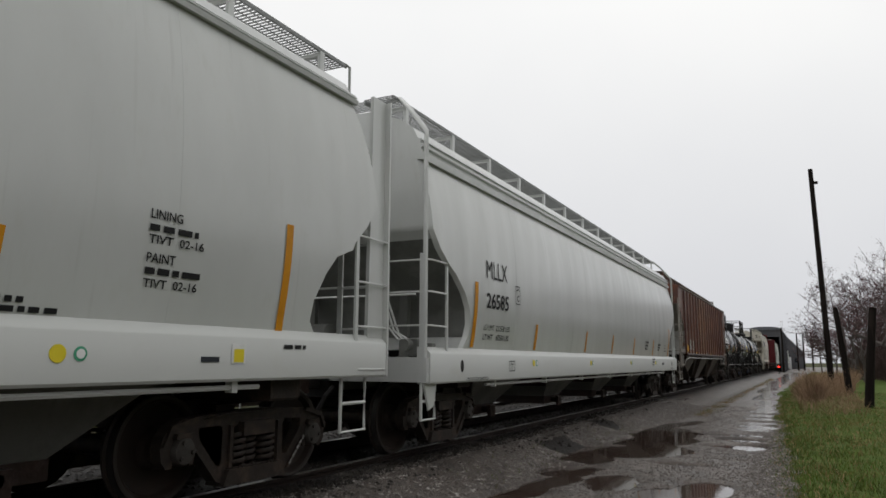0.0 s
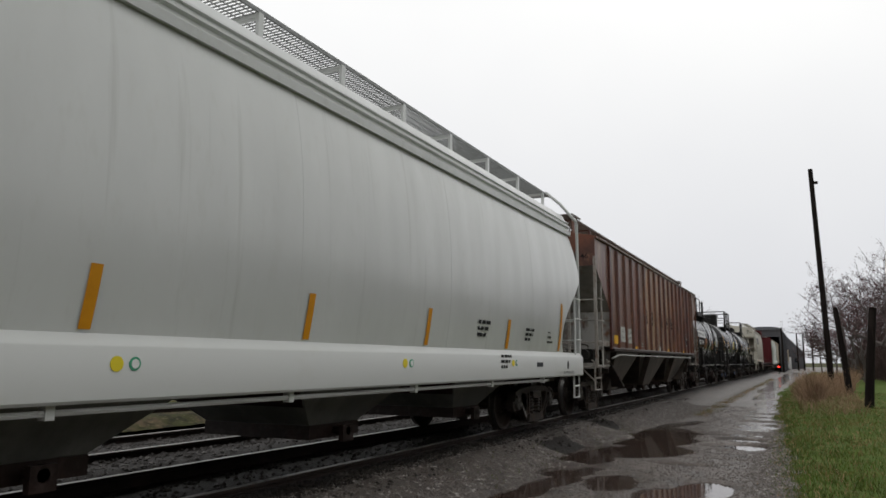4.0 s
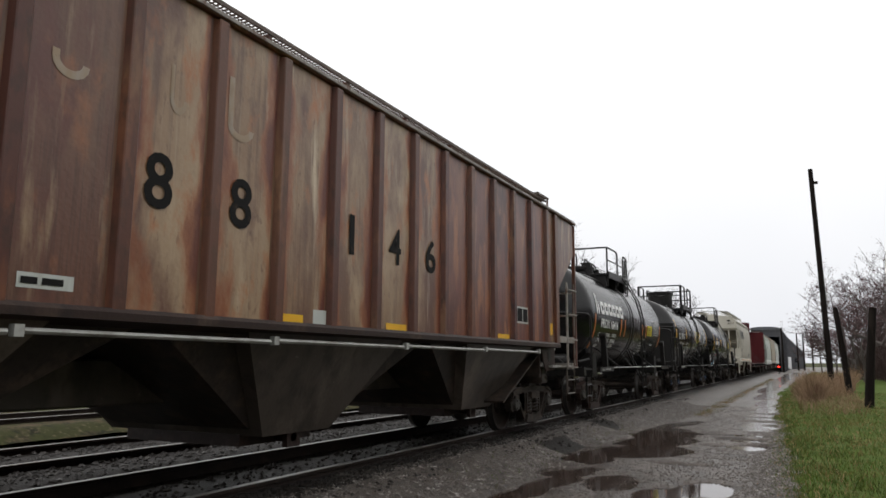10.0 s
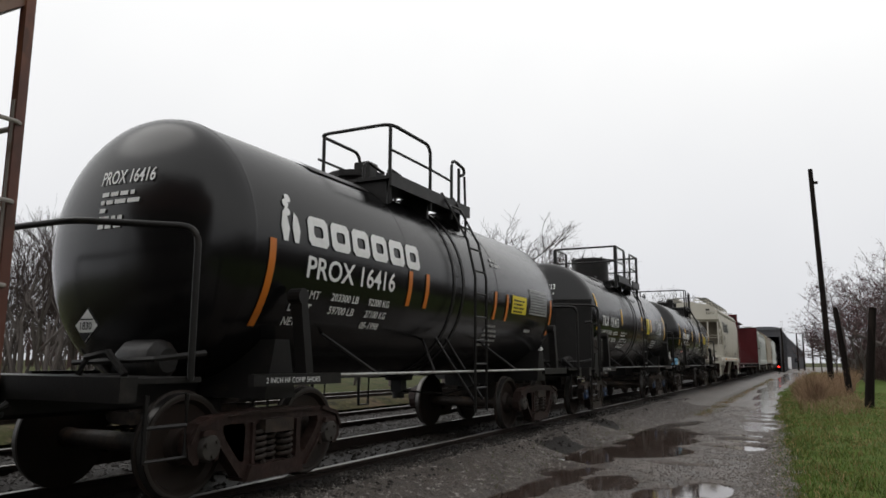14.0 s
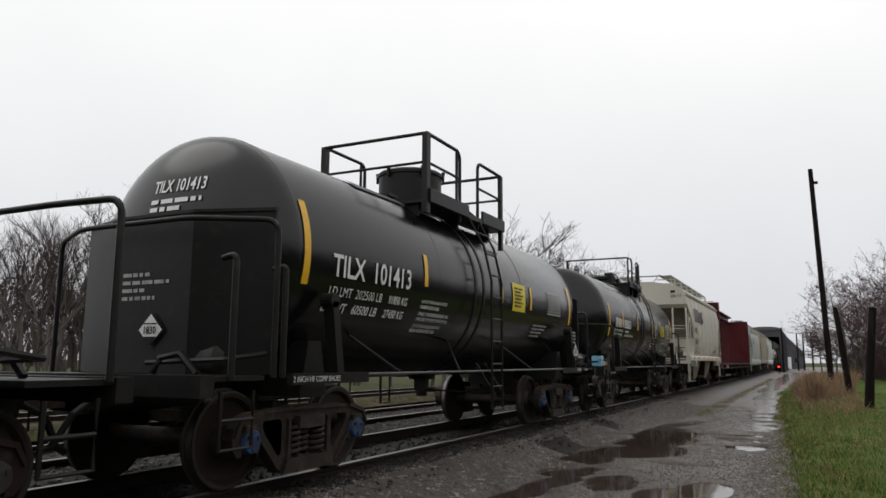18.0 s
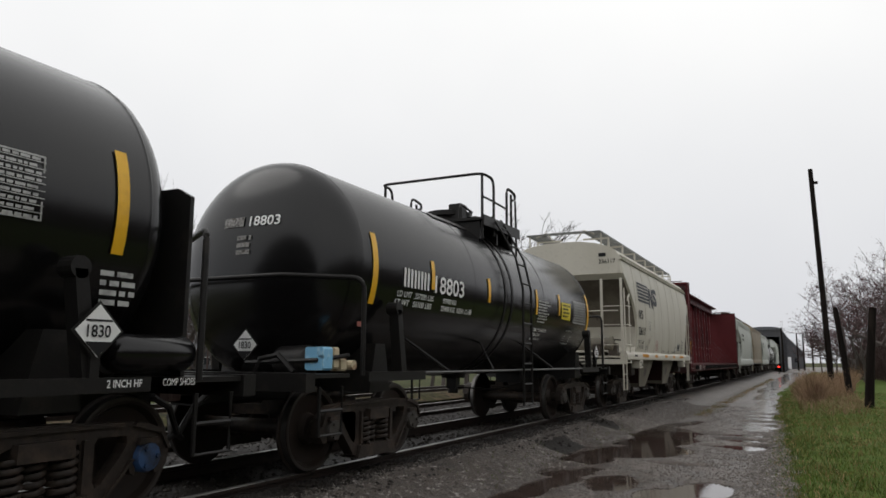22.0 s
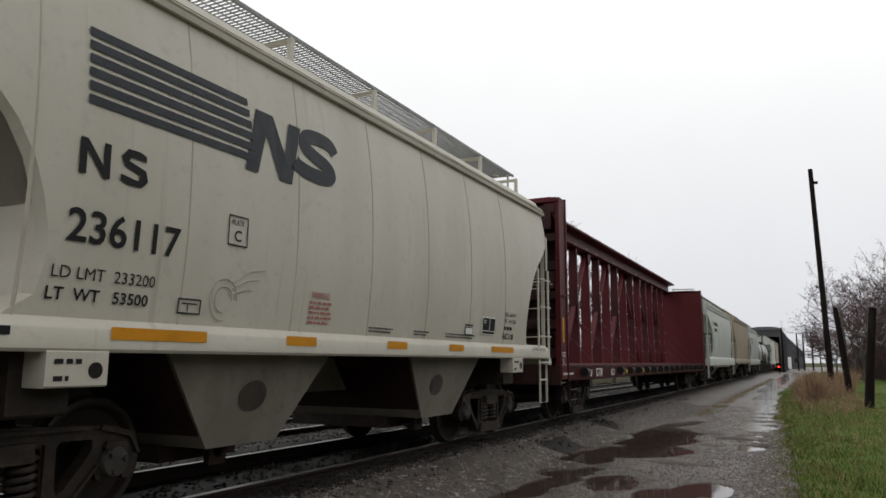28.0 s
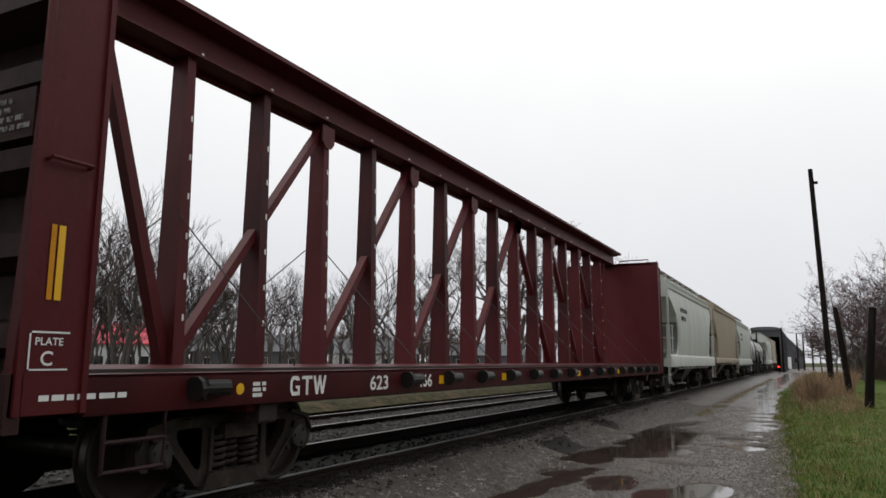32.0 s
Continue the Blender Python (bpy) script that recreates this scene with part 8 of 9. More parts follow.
def make_train():
    # grey hoppers at the head
    L = 17.82
    seams = [2.9, 5.9, 8.9, 11.9, 14.9]
    bays = [3.56, 7.1, 10.7, 14.2]
    h1, wrap, sill = smooth_hopper("covered_hopper", "clean light grey covered hopper car with black stencils", L, GREY_ENDS, GREY, GREY_DIRT_SHADE, (0.985, 1.40), 3.80, 4.36, seams, bays, 1.42, (4.51, 0.98), rungs=(1.06, 1.48, 1.92, 2.38), ladder_z=(2.42, 2.42), lip=0.35, far_ladder=(0.06, 0.60), far_ends=HEAD_FAR, post="plate", far_step=(0.30, 0.72))
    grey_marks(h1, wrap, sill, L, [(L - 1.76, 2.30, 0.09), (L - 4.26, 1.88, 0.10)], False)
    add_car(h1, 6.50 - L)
    h2, wrap, sill = smooth_hopper("covered_hopper", "clean light grey covered hopper car with large black numbers", L, GREY_ENDS, GREY, GREY_DIRT_SHADE, (0.88, 1.31), 3.60, 4.34, seams, bays, 1.42, (4.51, 0.98), rungs=(1.10, 1.56, 1.96, 2.34), ladder_z=(2.38, 2.42), far_ladder=(0.05, 0.44), far_ends=GREY_FAR, post="pipe")
    grey_marks(h2, wrap, sill, L, [(1.30, 2.20, 0.11), (3.78, 1.74, 0.10), (6.80, 1.74, 0.09), (9.02, 1.74, 0.09), (11.3, 1.76, 0.09), (13.83, 1.76, 0.11), (16.35, 2.17, 0.10)], True)
    add_car(h2, 7.38)
    add_car(ribbed_hopper(), 26.40)

    # three black tank cars
    L4 = 10.95
    t4, tank, wrap = tank_car("glossy black tank car with white lettering and orange strips", L4, 1.46, L4 - 1.22, TANK_R, TANK_Z, 48.72 - 42.85, (44.90 - 42.85, 52.30 - 42.85), False, (-0.15, -1.65, 1.09, 1.77, 2.22, 4.13), [(1.48, 1.43, 2.22, 0.09), (46.88 - 42.85, 1.78, 2.20, 0.09), (47.32 - 42.85, 1.78, 2.21, 0.09), (49.58 - 42.85, 1.76, 2.19, 0.09), (50.07 - 42.85, 1.76, 2.18, 0.09), (9.39, 1.60, 2.25, 0.09)], BURNT, (CAP, CAP), TRUCK_RED, end_rails=((0.62, 0.1, 2.17), (0.19, 0.19, 2.25)))
    o = 42.85
    w = lambda y, z: wrap(y, z, 0.005)
    # owner's emblem and name as plain blocks
    for k in range(6):
        g = Geo()
        y = 44.90 - o + k * 0.385
        ring = [(0, 0.04), (0.05, 0), (0.29, 0), (0.33, 0.04), (0.33, 0.22), (0.29, 0.26), (0.05, 0.26), (0, 0.22)]
        hole = [(0.09, 0.10), (0.11, 0.08), (0.22, 0.08), (0.24, 0.10), (0.24, 0.16), (0.22, 0.18), (0.11, 0.18), (0.09, 0.16)]
        v = [w(y + a, 2.23 + b * 1.15) for a, b in ring] + [w(y + a, 2.23 + b * 1.15) for a, b in hole]
        g.add(v, [(i, (i + 1) % 8, 8 + (i + 1) % 8, 8 + i) for i in range(8)])
        part("name_block", g, WHITE, tank, "white rounded owner block")
    g = Geo()
    for a in (0.0, 0.16):
        g.add([w(44.49 - o + a + p, 2.22 + q) for p, q in ((0.03, 0), (0.09, 0), (0.12, 0.12), (0.10, 0.25), (0.05, 0.3), (0.0, 0.14))], [(0, 1, 2, 3, 4, 5)])
    for a, b in ((0.11, 0.37), (0.16, 0.43), (0.11, 0.29)):
        g.add([w(44.49 - o + a + 0.045 * math.cos(t), 2.22 + b + 0.045 * math.sin(t)) for t in [math.pi * k / 4 for k in range(8)]], [tuple(range(8))])
    part("emblem", g, WHITE, tank, "white rounded emblem")
    write(tank, "PROX 16416", 44.90 - o, 1.92, 0.21, WHITE, w, 1.66)
    write(tank, "LD LMT", 44.78 - o, 1.72, 0.08, WHITE, w, 0.4)
    write(tank, "LT WT", 44.76 - o, 1.59, 0.08, WHITE, w, 0.34)
    write(tank, "NEW", 44.76 - o, 1.46, 0.075, WHITE, w, 0.26)
    write(tank, "203300 LB", 45.38 - o, 1.73, 0.075, WHITE, w, 0.5)
    write(tank, "59700 LB", 45.40 - o, 1.60, 0.075, WHITE, w, 0.46)
    write(tank, "92200 KG", 46.08 - o, 1.73, 0.075, WHITE, w, 0.44)
    write(tank, "27100 KG", 46.08 - o, 1.60, 0.075, WHITE, w, 0.44)
    write(tank, "05-1998", 46.08 - o, 1.48, 0.07, WHITE, w, 0.38)
    patch(tank, "notice", 50.32 - o, 50.98 - o, 1.90, 2.19, PLACARD, w, "yellow notice sheet", 3)
    bars(tank, 50.38 - o, 2.10, [0.5, 0.4, 0.5, 0.4], INK, lambda y, z: wrap(y, z, 0.009), 0.03, 0.03, 11)
    table(tank, 51.16 - o, 52.08 - o, 1.93, 2.36, 9, w, 12)
    bars(tank, 49.45 - o, 1.64, [0.4, 0.5, 0.55, 0.6, 0.5], DIM_WHITE, w, 0.035, 0.035, 13)
    bars(tank, 49.6 - o, 2.66, [0.3, 0.35], DIM_WHITE, w, 0.05, 0.03, 14)
    bars(tank, 51.1 - o, 1.62, [0.3], DIM_WHITE, w, 0.05, 0.03, 15)
    head = lambda y, z: (-0.18 + y, 1.46 - HEAD * math.sqrt(max(0.0, TANK_R ** 2 - (z - TANK_Z) ** 2 - (-0.18 + y) ** 2)) - 0.012, z)
    write(tank, "PROX 16416", 0, 2.72, 0.13, WHITE, head, 0.64, "end_lettering")
    bars(tank, 0.05, 2.6, [0.4, 0.5, 0.1, 0.3, 0.3], WHITE, head, 0.04, 0.035, 16, "end_small_print")
    write(t4, "2 INCH HF COMP SHOES", 44.30 - o, 0.955, 0.045, WHITE, lambda y, z: (1.456, y, z), 0.75)
    placard(t4, lambda a, b, d: (0.62 + a, 0.35 - d, 1.40 + b), 0.125, BLACK_STEEL)
    add_car(t4, o)

    o = 54.40
    L5 = 11.35
    t5, tank, wrap = tank_car("black tank car with a tall square walkway and yellow strips", L5, 1.36, L5 - 1.01, TANK_R, TANK_Z, 60.28 - o, (56.24 - o, 64.18 - o), True, None, [(1.27, 1.85, 2.68, 0.10), (58.12 - o, 2.05, 2.46, 0.09), (60.66 - o, 2.02, 2.42, 0.09), (62.0 - o, 2.0, 2.4, 0.09), (64.29 - o, 1.85, 2.6, 0.10)], YELLOW, (BLUE, BLUE), end_rails=((0.84, 0.5, 2.39), (0.62, 0.1, 2.17)))
    w = lambda y, z: wrap(y, z, 0.005)
    write(tank, "TILX  101413", 56.15 - o, 1.98, 0.23, WHITE, w, 1.62)
    write(tank, "LD LMT  202500 LB", 56.15 - o, 1.78, 0.095, WHITE, w, 1.02)
    write(tank, "LT  WT   60500 LB", 56.10 - o, 1.62, 0.095, WHITE, w, 1.04)
    write(tank, "91850 KG", 57.32 - o, 1.78, 0.09, WHITE, w, 0.43)
    write(tank, "27450 KG", 57.29 - o, 1.62, 0.09, WHITE, w, 0.45)
    for k, (words, wide) in enumerate((("DO NOT ENTER CAR WITHOUT", 0.70), ("RUBBER SOLE SHOES", 0.50), ("CONSULT OWNER BEFORE REPAIRING TANK", 0.84), ("SHARP OBJECTS MUST NOT CONTACT LINING", 0.87), ("DO NOT STEAM OR CLEAN TANK WITH", 0.75), ("BOILING WATER OR CAUSTIC SODA", 0.66))):
        write(tank, words, 58.12 - o - 0.012 * k, (1.845, 1.775, 1.69, 1.625, 1.54, 1.485)[k], 0.04, WHITE, w, wide, "notice_print")
    patch(tank, "notice", 61.18 - o, 61.76 - o, 1.94, 2.40, PLACARD, w, "yellow notice sheet", 3)
    bars(tank, 61.25 - o, 2.30, [0.38, 0.3, 0.38, 0.3, 0.38, 0.3], INK, lambda y, z: wrap(y, z, 0.009), 0.032, 0.026, 22)
    table(tank, 62.95 - o, 63.75 - o, 1.98, 2.40, 9, w, 23)
    bars(tank, 62.30 - o, 1.74, [0.72, 0.66, 0.56, 0.5], DIM_WHITE, w, 0.03, 0.03, 24)
    head = lambda y, z: (-0.22 + y, 1.36 - HEAD * math.sqrt(max(0.0, TANK_R ** 2 - (z - TANK_Z) ** 2 - (-0.22 + y) ** 2)) - 0.012, z)
    write(tank, "TILX 101413", 0, 2.78, 0.13, WHITE, head, 0.66, "end_lettering")
    bars(tank, 0.0, 2.66, [0.64, 0.42], WHITE, head, 0.045, 0.035, 25, "end_small_print")
    fold = [(-1.25, 1.02), (-0.5, 0.76), (0.5, 0.76), (1.25, 1.02)]
    shield = Geo().prism(fold + [(x, y + 0.02) for x, y in reversed(fold)], 1.02, 2.50, "z")
    part("head_shield", shield, BLACK_STEEL, t5, "folded black head shield")
    part("shield_lip", Geo().prism([(x * 1.01, y - 0.02) for x, y in fold] + [(x * 1.01, y + 0.025) for x, y in reversed(fold)], 2.50, 2.53, "z"), BLACK_STEEL, t5)
    bars(t5, -0.38, 1.93, [0.36, 0.62, 0.30, 0.44], DIM_WHITE, lambda y, z: (y, 0.752, z), 0.035, 0.04, 26, "end_small_print")
    for y, z in ((0.33, 2.0), (0.96, 1.98)):
        part("grab_post", Geo().tube(bent([(1.30, y, z - 0.03), (1.44, y, z), (1.44, y, 1.0)], 0.08), 0.028, 8), BLACK_STEEL, t5, "", 60)
    write(t5, "2 INCH HF COMP SHOES", 55.5 - o, 0.955, 0.05, WHITE, lambda y, z: (1.456, y, z), 0.72)
    placard(t5, lambda a, b, d: (0.06 + a, 0.735 - d, 1.42 + b), 0.15, BLACK_STEEL)
    far = Geo().prism([(-1.25, 1.02), (1.25, 1.02), (1.25, 2.42), (1.1, 2.5), (-1.1, 2.5), (-1.25, 2.42)], L5 - 0.62, L5 - 0.58, "y")
    part("head_shield", far, BLACK_STEEL, t5, "flat black head shield")
    placard(t5, lambda a, b, d: (1.455 + d, 64.225 - o + a, 1.33 + b), 0.17, BLACK_STEEL)
    part("placard_bracket", Geo().box(1.38, 1.45, 64.19 - o, 64.26 - o, 1.03, 1.4), BLACK_STEEL, t5)
    res = Geo().lathe([(0, 0.05), (0.04, 0.11), (0.09, 0.135), (0.66, 0.135), (0.71, 0.11), (0.75, 0.05)], (1.30, 64.41 - o, 1.19), "y", 16)
    part("air_reservoir", res, BLACK, t5, "short black air cylinder", 40)
    bars(t5, 64.28 - o, 1.70, [0.26, 0.28, 0.28, 0.24], DIM_WHITE, lambda y, z: (1.365, y, z), 0.035, 0.03, 27)
    write(t5, "2 INCH HF", 64.32 - o, 0.965, 0.05, WHITE, lambda y, z: (1.456, y, z), 0.28)
    write(t5, "COMP SHOES", 64.78 - o, 0.965, 0.05, WHITE, lambda y, z: (1.456, y, z), 0.30)
    add_car(t5, o)

    o = 66.42
    L6 = 11.33
    t6, tank, wrap = tank_car("black tank car with stencilled white figures and yellow strips", L6, 1.2, L6 - 1.1, TANK_R, TANK_Z, 72.18 - o, (68.23 - o, 76.24 - o), False, (-0.96, -0.61, 0.47, 1.06, 1.47, 4.18), [(1.22, 1.75, 2.55, 0.11), (69.05 - o, 2.03, 2.40, 0.09), (70.90 - o, 2.0, 2.36, 0.09), (73.06 - o, 1.95, 2.39, 0.09), (74.37 - o, 2.0, 2.41, 0.09), (76.38 - o, 1.75, 2.57, 0.10)], YELLOW, (CAP, CAP), end_rails=((0.95, 0.5, 2.02), (0.62, 0.1, 2.17)))
    w = lambda y, z: wrap(y, z, 0.005)
    g = Geo()
    for k in range(4):
        y = 68.34 - o + k * 0.17
        for a in (0.0, 0.085):
            g.add([w(y + a + p, 2.0 + q) for p, q in ((0, 0.02), (0.02, 0), (0.05, 0), (0.05, 0.21), (0.03, 0.23), (0, 0.23))], [tuple(range(6))])
    part("owner_mark", g, WHITE, tank, "white stencilled owner mark")
    write(tank, "18803", 69.15 - o, 2.0, 0.22, WHITE, w, 0.88)
    write(tank, "LD LMT  207000 LBS", 68.22 - o, 1.88, 0.07, WHITE, w, 0.92)
    write(tank, "LT WT   56100 LBS", 68.20 - o, 1.78, 0.07, WHITE, w, 0.92)
    write(tank, "93900 KG", 69.42 - o, 1.88, 0.065, WHITE, w, 0.40)
    write(tank, "25400 KG  NEW 12-88", 69.40 - o, 1.78, 0.065, WHITE, w, 0.96)
    bars(tank, 73.19 - o, 2.18, [0.55, 0.68, 0.5, 0.52, 0.6, 0.5, 0.5, 0.42], DIM_WHITE, w, 0.03, 0.022, 31)
    write(tank, "CONSULT OWNER BEFORE", 73.12 - o, 1.66, 0.055, WHITE, w, 0.70)
    write(tank, "REPAIRING TANK", 73.12 - o, 1.575, 0.055, WHITE, w, 0.45)
    bars(tank, 73.12 - o, 1.51, [0.5], DIM_WHITE, w, 0.035, 0.02, 36)
    fr = Geo()
    for k in range(6):
        for a, b, c, d in ((k * 0.066, k * 0.066 + 0.04, 0.0, 0.012), (k * 0.066, k * 0.066 + 0.04, 0.25, 0.262), (0.0, 0.012, k * 0.044, k * 0.044 + 0.028), (0.375, 0.387, k * 0.044, k * 0.044 + 0.028)):
            fr.add([w(75.04 - o + a, 1.48 + c), w(75.04 - o + b, 1.48 + c), w(75.04 - o + b, 1.48 + d), w(75.04 - o + a, 1.48 + d)], [(0, 1, 2, 3)])
    part("stencil_frame", fr, WHITE, tank, "dashed white stencil frame")
    patch(tank, "notice", 74.55 - o, 75.13 - o, 1.94, 2.27, PLACARD, w, "yellow notice sheet", 3)
    bars(tank, 74.61 - o, 2.2, [0.46, 0.34, 0.46, 0.34], INK, lambda y, z: wrap(y, z, 0.009), 0.035, 0.035, 32)
    table(tank, 75.35 - o, 76.27 - o, 1.90, 2.36, 9, w, 33)
    head = lambda y, z: (-0.14 + y, 1.2 - HEAD * math.sqrt(max(0.0, TANK_R ** 2 - (z - TANK_Z) ** 2 - (-0.14 + y) ** 2)) - 0.012, z)
    write(tank, "18803", 0.20, 2.62, 0.11, WHITE, head, 0.40, "end_lettering")
    bars(tank, -0.18, 2.62, [0.30], WORN_CHALK, head, 0.11, 0.03, 35, "end_owner_mark")
    bars(tank, 0.05, 2.46, [0.2, 0.2, 0.2], WORN_CHALK, head, 0.05, 0.03, 34, "end_small_print")
    rail = Geo().box(1.05, 1.27, 0.50, 0.66, 1.05, 1.28, 0.02)
    part("valve_box", rail, LIGHT_BLUE, t6, "brake valve daubed pale blue")
    part("valve", Geo().box(1.05, 1.25, 0.72, 0.80, 1.06, 1.28, 0.02).lathe([(0, 0.05), (0.2, 0.05)], (1.05, 1.08, 1.10), "x", 12).box(1.1, 1.25, 0.84, 0.94, 1.04, 1.17, 0.02), CREAM, t6, "worn cream and rust brake valve")
    part("lamp_bracket", Geo().box(1.34, 1.38, 0.98, 1.05, 1.5, 1.55), RED_INK, t6, "small red plate")
    placard(t6, lambda a, b, d: (0.42 + a, 0.34 - d, 1.30 + b), 0.15, BLACK_STEEL)
    placard(t6, lambda a, b, d: (1.445 + d, 76.57 - o + a, 1.32 + b), 0.175, BLACK_STEEL)
    part("placard_bracket", Geo().box(1.38, 1.44, 76.53 - o, 76.61 - o, 1.0, 1.4), BLACK_STEEL, t6)
    add_car(t6, o)

    # warm grey two-bay hopper
    WARM_FAR = [(0.04, 3.9), (0.04, 3.34), (0.05, 3.14), (0.24, 2.98), (0.40, 2.86), (0.64, 2.68), (0.84, 2.46), (0.98, 2.24), (1.07, 2.02), (1.12, 1.84), (1.13, 1.66), (1.11, 1.52), (1.06, 1.42), (1.04, 1.38)]
    o, L7 = 78.86, 10.72
    ends = [(0.16, 3.9), (0.16, 3.34), (0.47, 3.08), (0.64, 2.93), (0.90, 2.72), (1.10, 2.5), (1.22, 2.3), (1.29, 2.1), (1.34, 1.9), (1.35, 1.75), (1.31, 1.52), (1.16, 1.42), (1.12, 1.38)]
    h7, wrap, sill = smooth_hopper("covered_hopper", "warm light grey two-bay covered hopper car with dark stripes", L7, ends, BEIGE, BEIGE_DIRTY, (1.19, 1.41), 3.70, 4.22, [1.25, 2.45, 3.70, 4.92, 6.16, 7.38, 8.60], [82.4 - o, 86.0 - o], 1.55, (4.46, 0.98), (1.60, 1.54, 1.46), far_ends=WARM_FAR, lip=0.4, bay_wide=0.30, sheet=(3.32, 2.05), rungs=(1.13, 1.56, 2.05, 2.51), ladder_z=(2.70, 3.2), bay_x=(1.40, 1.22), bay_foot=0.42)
    w = lambda y, z: wrap(y, z, 0.004)
    for k in range(6):
        z = 2.74 + k * 0.092
        patch(h7, "stripe", 80.44 - o, 82.0 - o - k * 0.02, z, z + 0.060, NAVY, w, "dark charcoal stripe")
    for k in range(2):
        y, b = 81.86 - o + k * 0.57, 2.66 + k * 0.02
        g = Geo()
        if k == 0:
            g.add([w(y + p * 1.18, b + q) for p, q in ((0, 0), (0.13, 0), (0.22, 0.36), (0.36, 0), (0.50, 0), (0.62, 0.55), (0.48, 0.55), (0.42, 0.24), (0.30, 0.55), (0.12, 0.55))], [(0, 1, 2, 9), (2, 3, 8, 9), (3, 4, 7, 8), (4, 5, 6, 7)])
        else:
            line = [(83.17, 3.10), (83.10, 3.175), (82.90, 3.19), (82.73, 3.155), (82.70, 3.07), (82.84, 3.005), (83.03, 2.95), (83.11, 2.88), (83.02, 2.825), (82.80, 2.82), (82.62, 2.85), (82.55, 2.89)]
            mids = [Vector((p - 0.06 - o, q)) for p, q in line]
            curve = []
            for n in range(len(mids) - 1):
                p0, p1, p2, p3 = mids[max(n - 1, 0)], mids[n], mids[n + 1], mids[min(n + 2, len(mids) - 1)]
                curve += [0.5 * (2 * p1 + (p2 - p0) * t + (2 * p0 - 5 * p1 + 4 * p2 - p3) * t * t + (3 * p1 - p0 - 3 * p2 + p3) * t ** 3) for t in (0, 0.25, 0.5, 0.75)]
            v = []
            for n, p in enumerate(curve):
                run = (curve[min(n + 1, len(curve) - 1)] - curve[max(n - 1, 0)]).normalized() * 0.068
                v += [w(p.x - run.y, p.y + run.x), w(p.x + run.y, p.y - run.x)]
            g.add(v, [(2 * n, 2 * n + 1, 2 * n + 3, 2 * n + 2) for n in range(len(curve) - 1)])
        part("owner_emblem", g, NAVY, h7, "dark slanted owner emblem")
    for k in range(2):
        g = Geo()
        y, z = 80.40 - o + k * 0.30, 2.28
        if k == 0:
            g.add([w(y + a, z + b) for a, b in ((0, 0), (0.05, 0), (0.05, 0.16), (0.17, 0), (0.22, 0), (0.22, 0.23), (0.17, 0.23), (0.17, 0.08), (0.05, 0.23), (0, 0.23))], [tuple(range(10))])
        else:
            g.add([w(y + a, z + b) for a, b in ((0, 0.02), (0.05, 0), (0.17, 0), (0.22, 0.05), (0.2, 0.12), (0.06, 0.16), (0.08, 0.19), (0.2, 0.18), (0.2, 0.22), (0.15, 0.24), (0.05, 0.24), (0, 0.18), (0.03, 0.12), (0.16, 0.08), (0.14, 0.04), (0, 0.06))], [tuple(range(16))])
        part("owner_mark", g, INK, h7, "black block owner mark")
    write(h7, "236117", 80.36 - o, 1.86, 0.205, INK, w, 0.88)
    write(h7, "LD LMT  233200", 80.30 - o, 1.63, 0.075, INK, w, 0.76)
    write(h7, "LT  WT   53500", 80.28 - o, 1.50, 0.075, INK, w, 0.74)
    fr = Geo()
    for a, b, c, d in ((0, 0.22, 0, 0.012), (0, 0.22, 0.228, 0.24), (0, 0.012, 0, 0.24), (0.208, 0.22, 0, 0.24)):
        fr.add([w(81.70 - o + a, 2.02 + c), w(81.70 - o + b, 2.02 + c), w(81.70 - o + b, 2.02 + d), w(81.70 - o + a, 2.02 + d)], [(0, 1, 2, 3)])
    part("plate_frame", fr, INK, h7)
    write(h7, "PLATE", 81.74 - o, 2.19, 0.035, INK, w, 0.13)
    write(h7, "C", 81.77 - o, 2.06, 0.085, INK, w)
    f = Geo()
    for a, b, c, d in ((0, 0.22, 0, 0.012), (0, 0.22, 0.10, 0.112), (0, 0.012, 0, 0.11), (0.208, 0.22, 0, 0.11), (0.04, 0.18, 0.07, 0.08), (0.09, 0.10, 0.02, 0.07)):
        f.add([w(81.28 - o + a, 1.47 + c), w(81.28 - o + b, 1.47 + c), w(81.28 - o + b, 1.47 + d), w(81.28 - o + a, 1.47 + d)], [(0, 1, 2, 3)])
    part("card_holder", f, NAVY, h7, "dark card holder")
    chalk = Geo()
    ctr = (81.72 - o, 1.60)
    for loop in range(2):
        pts = [w(ctr[0] + (0.14 - 0.05 * loop) * math.cos(t), ctr[1] + (0.16 - 0.06 * loop) * math.sin(t)) for t in [2 * math.pi * k / 18 for k in range(15)]]
        chalk.tube(pts, 0.004, 4)
    for k in range(3):
        chalk.tube([w(ctr[0] + 0.08, ctr[1] + 0.13 - 0.04 * k), w(ctr[0] + 0.25, ctr[1] + 0.24 - 0.07 * k), w(ctr[0] + 0.44 - 0.07 * k, ctr[1] + 0.27 - 0.09 * k)], 0.004, 4)
    part("chalk_scrawl", chalk, SEAM, h7, "thin grey chalk scrawl")
    write(h7, "WARNING", 82.80 - o, 1.70, 0.06, RED_INK, w, 0.28, "warning_print", "red warning heading")
    bars(h7, 82.78 - o, 1.65, [0.36, 0.3, 0.34, 0.36, 0.3], RED_INK, w, 0.022, 0.022, 41, "warning_print", "red warning print")
    for y, n in ((83.8, 0.5), (84.75, 0.36), (85.55, 0.9)):
        bars(h7, y - o, 1.47, [n, n * 0.9], NAVY, w, 0.016, 0.018, int(y), "small_print")
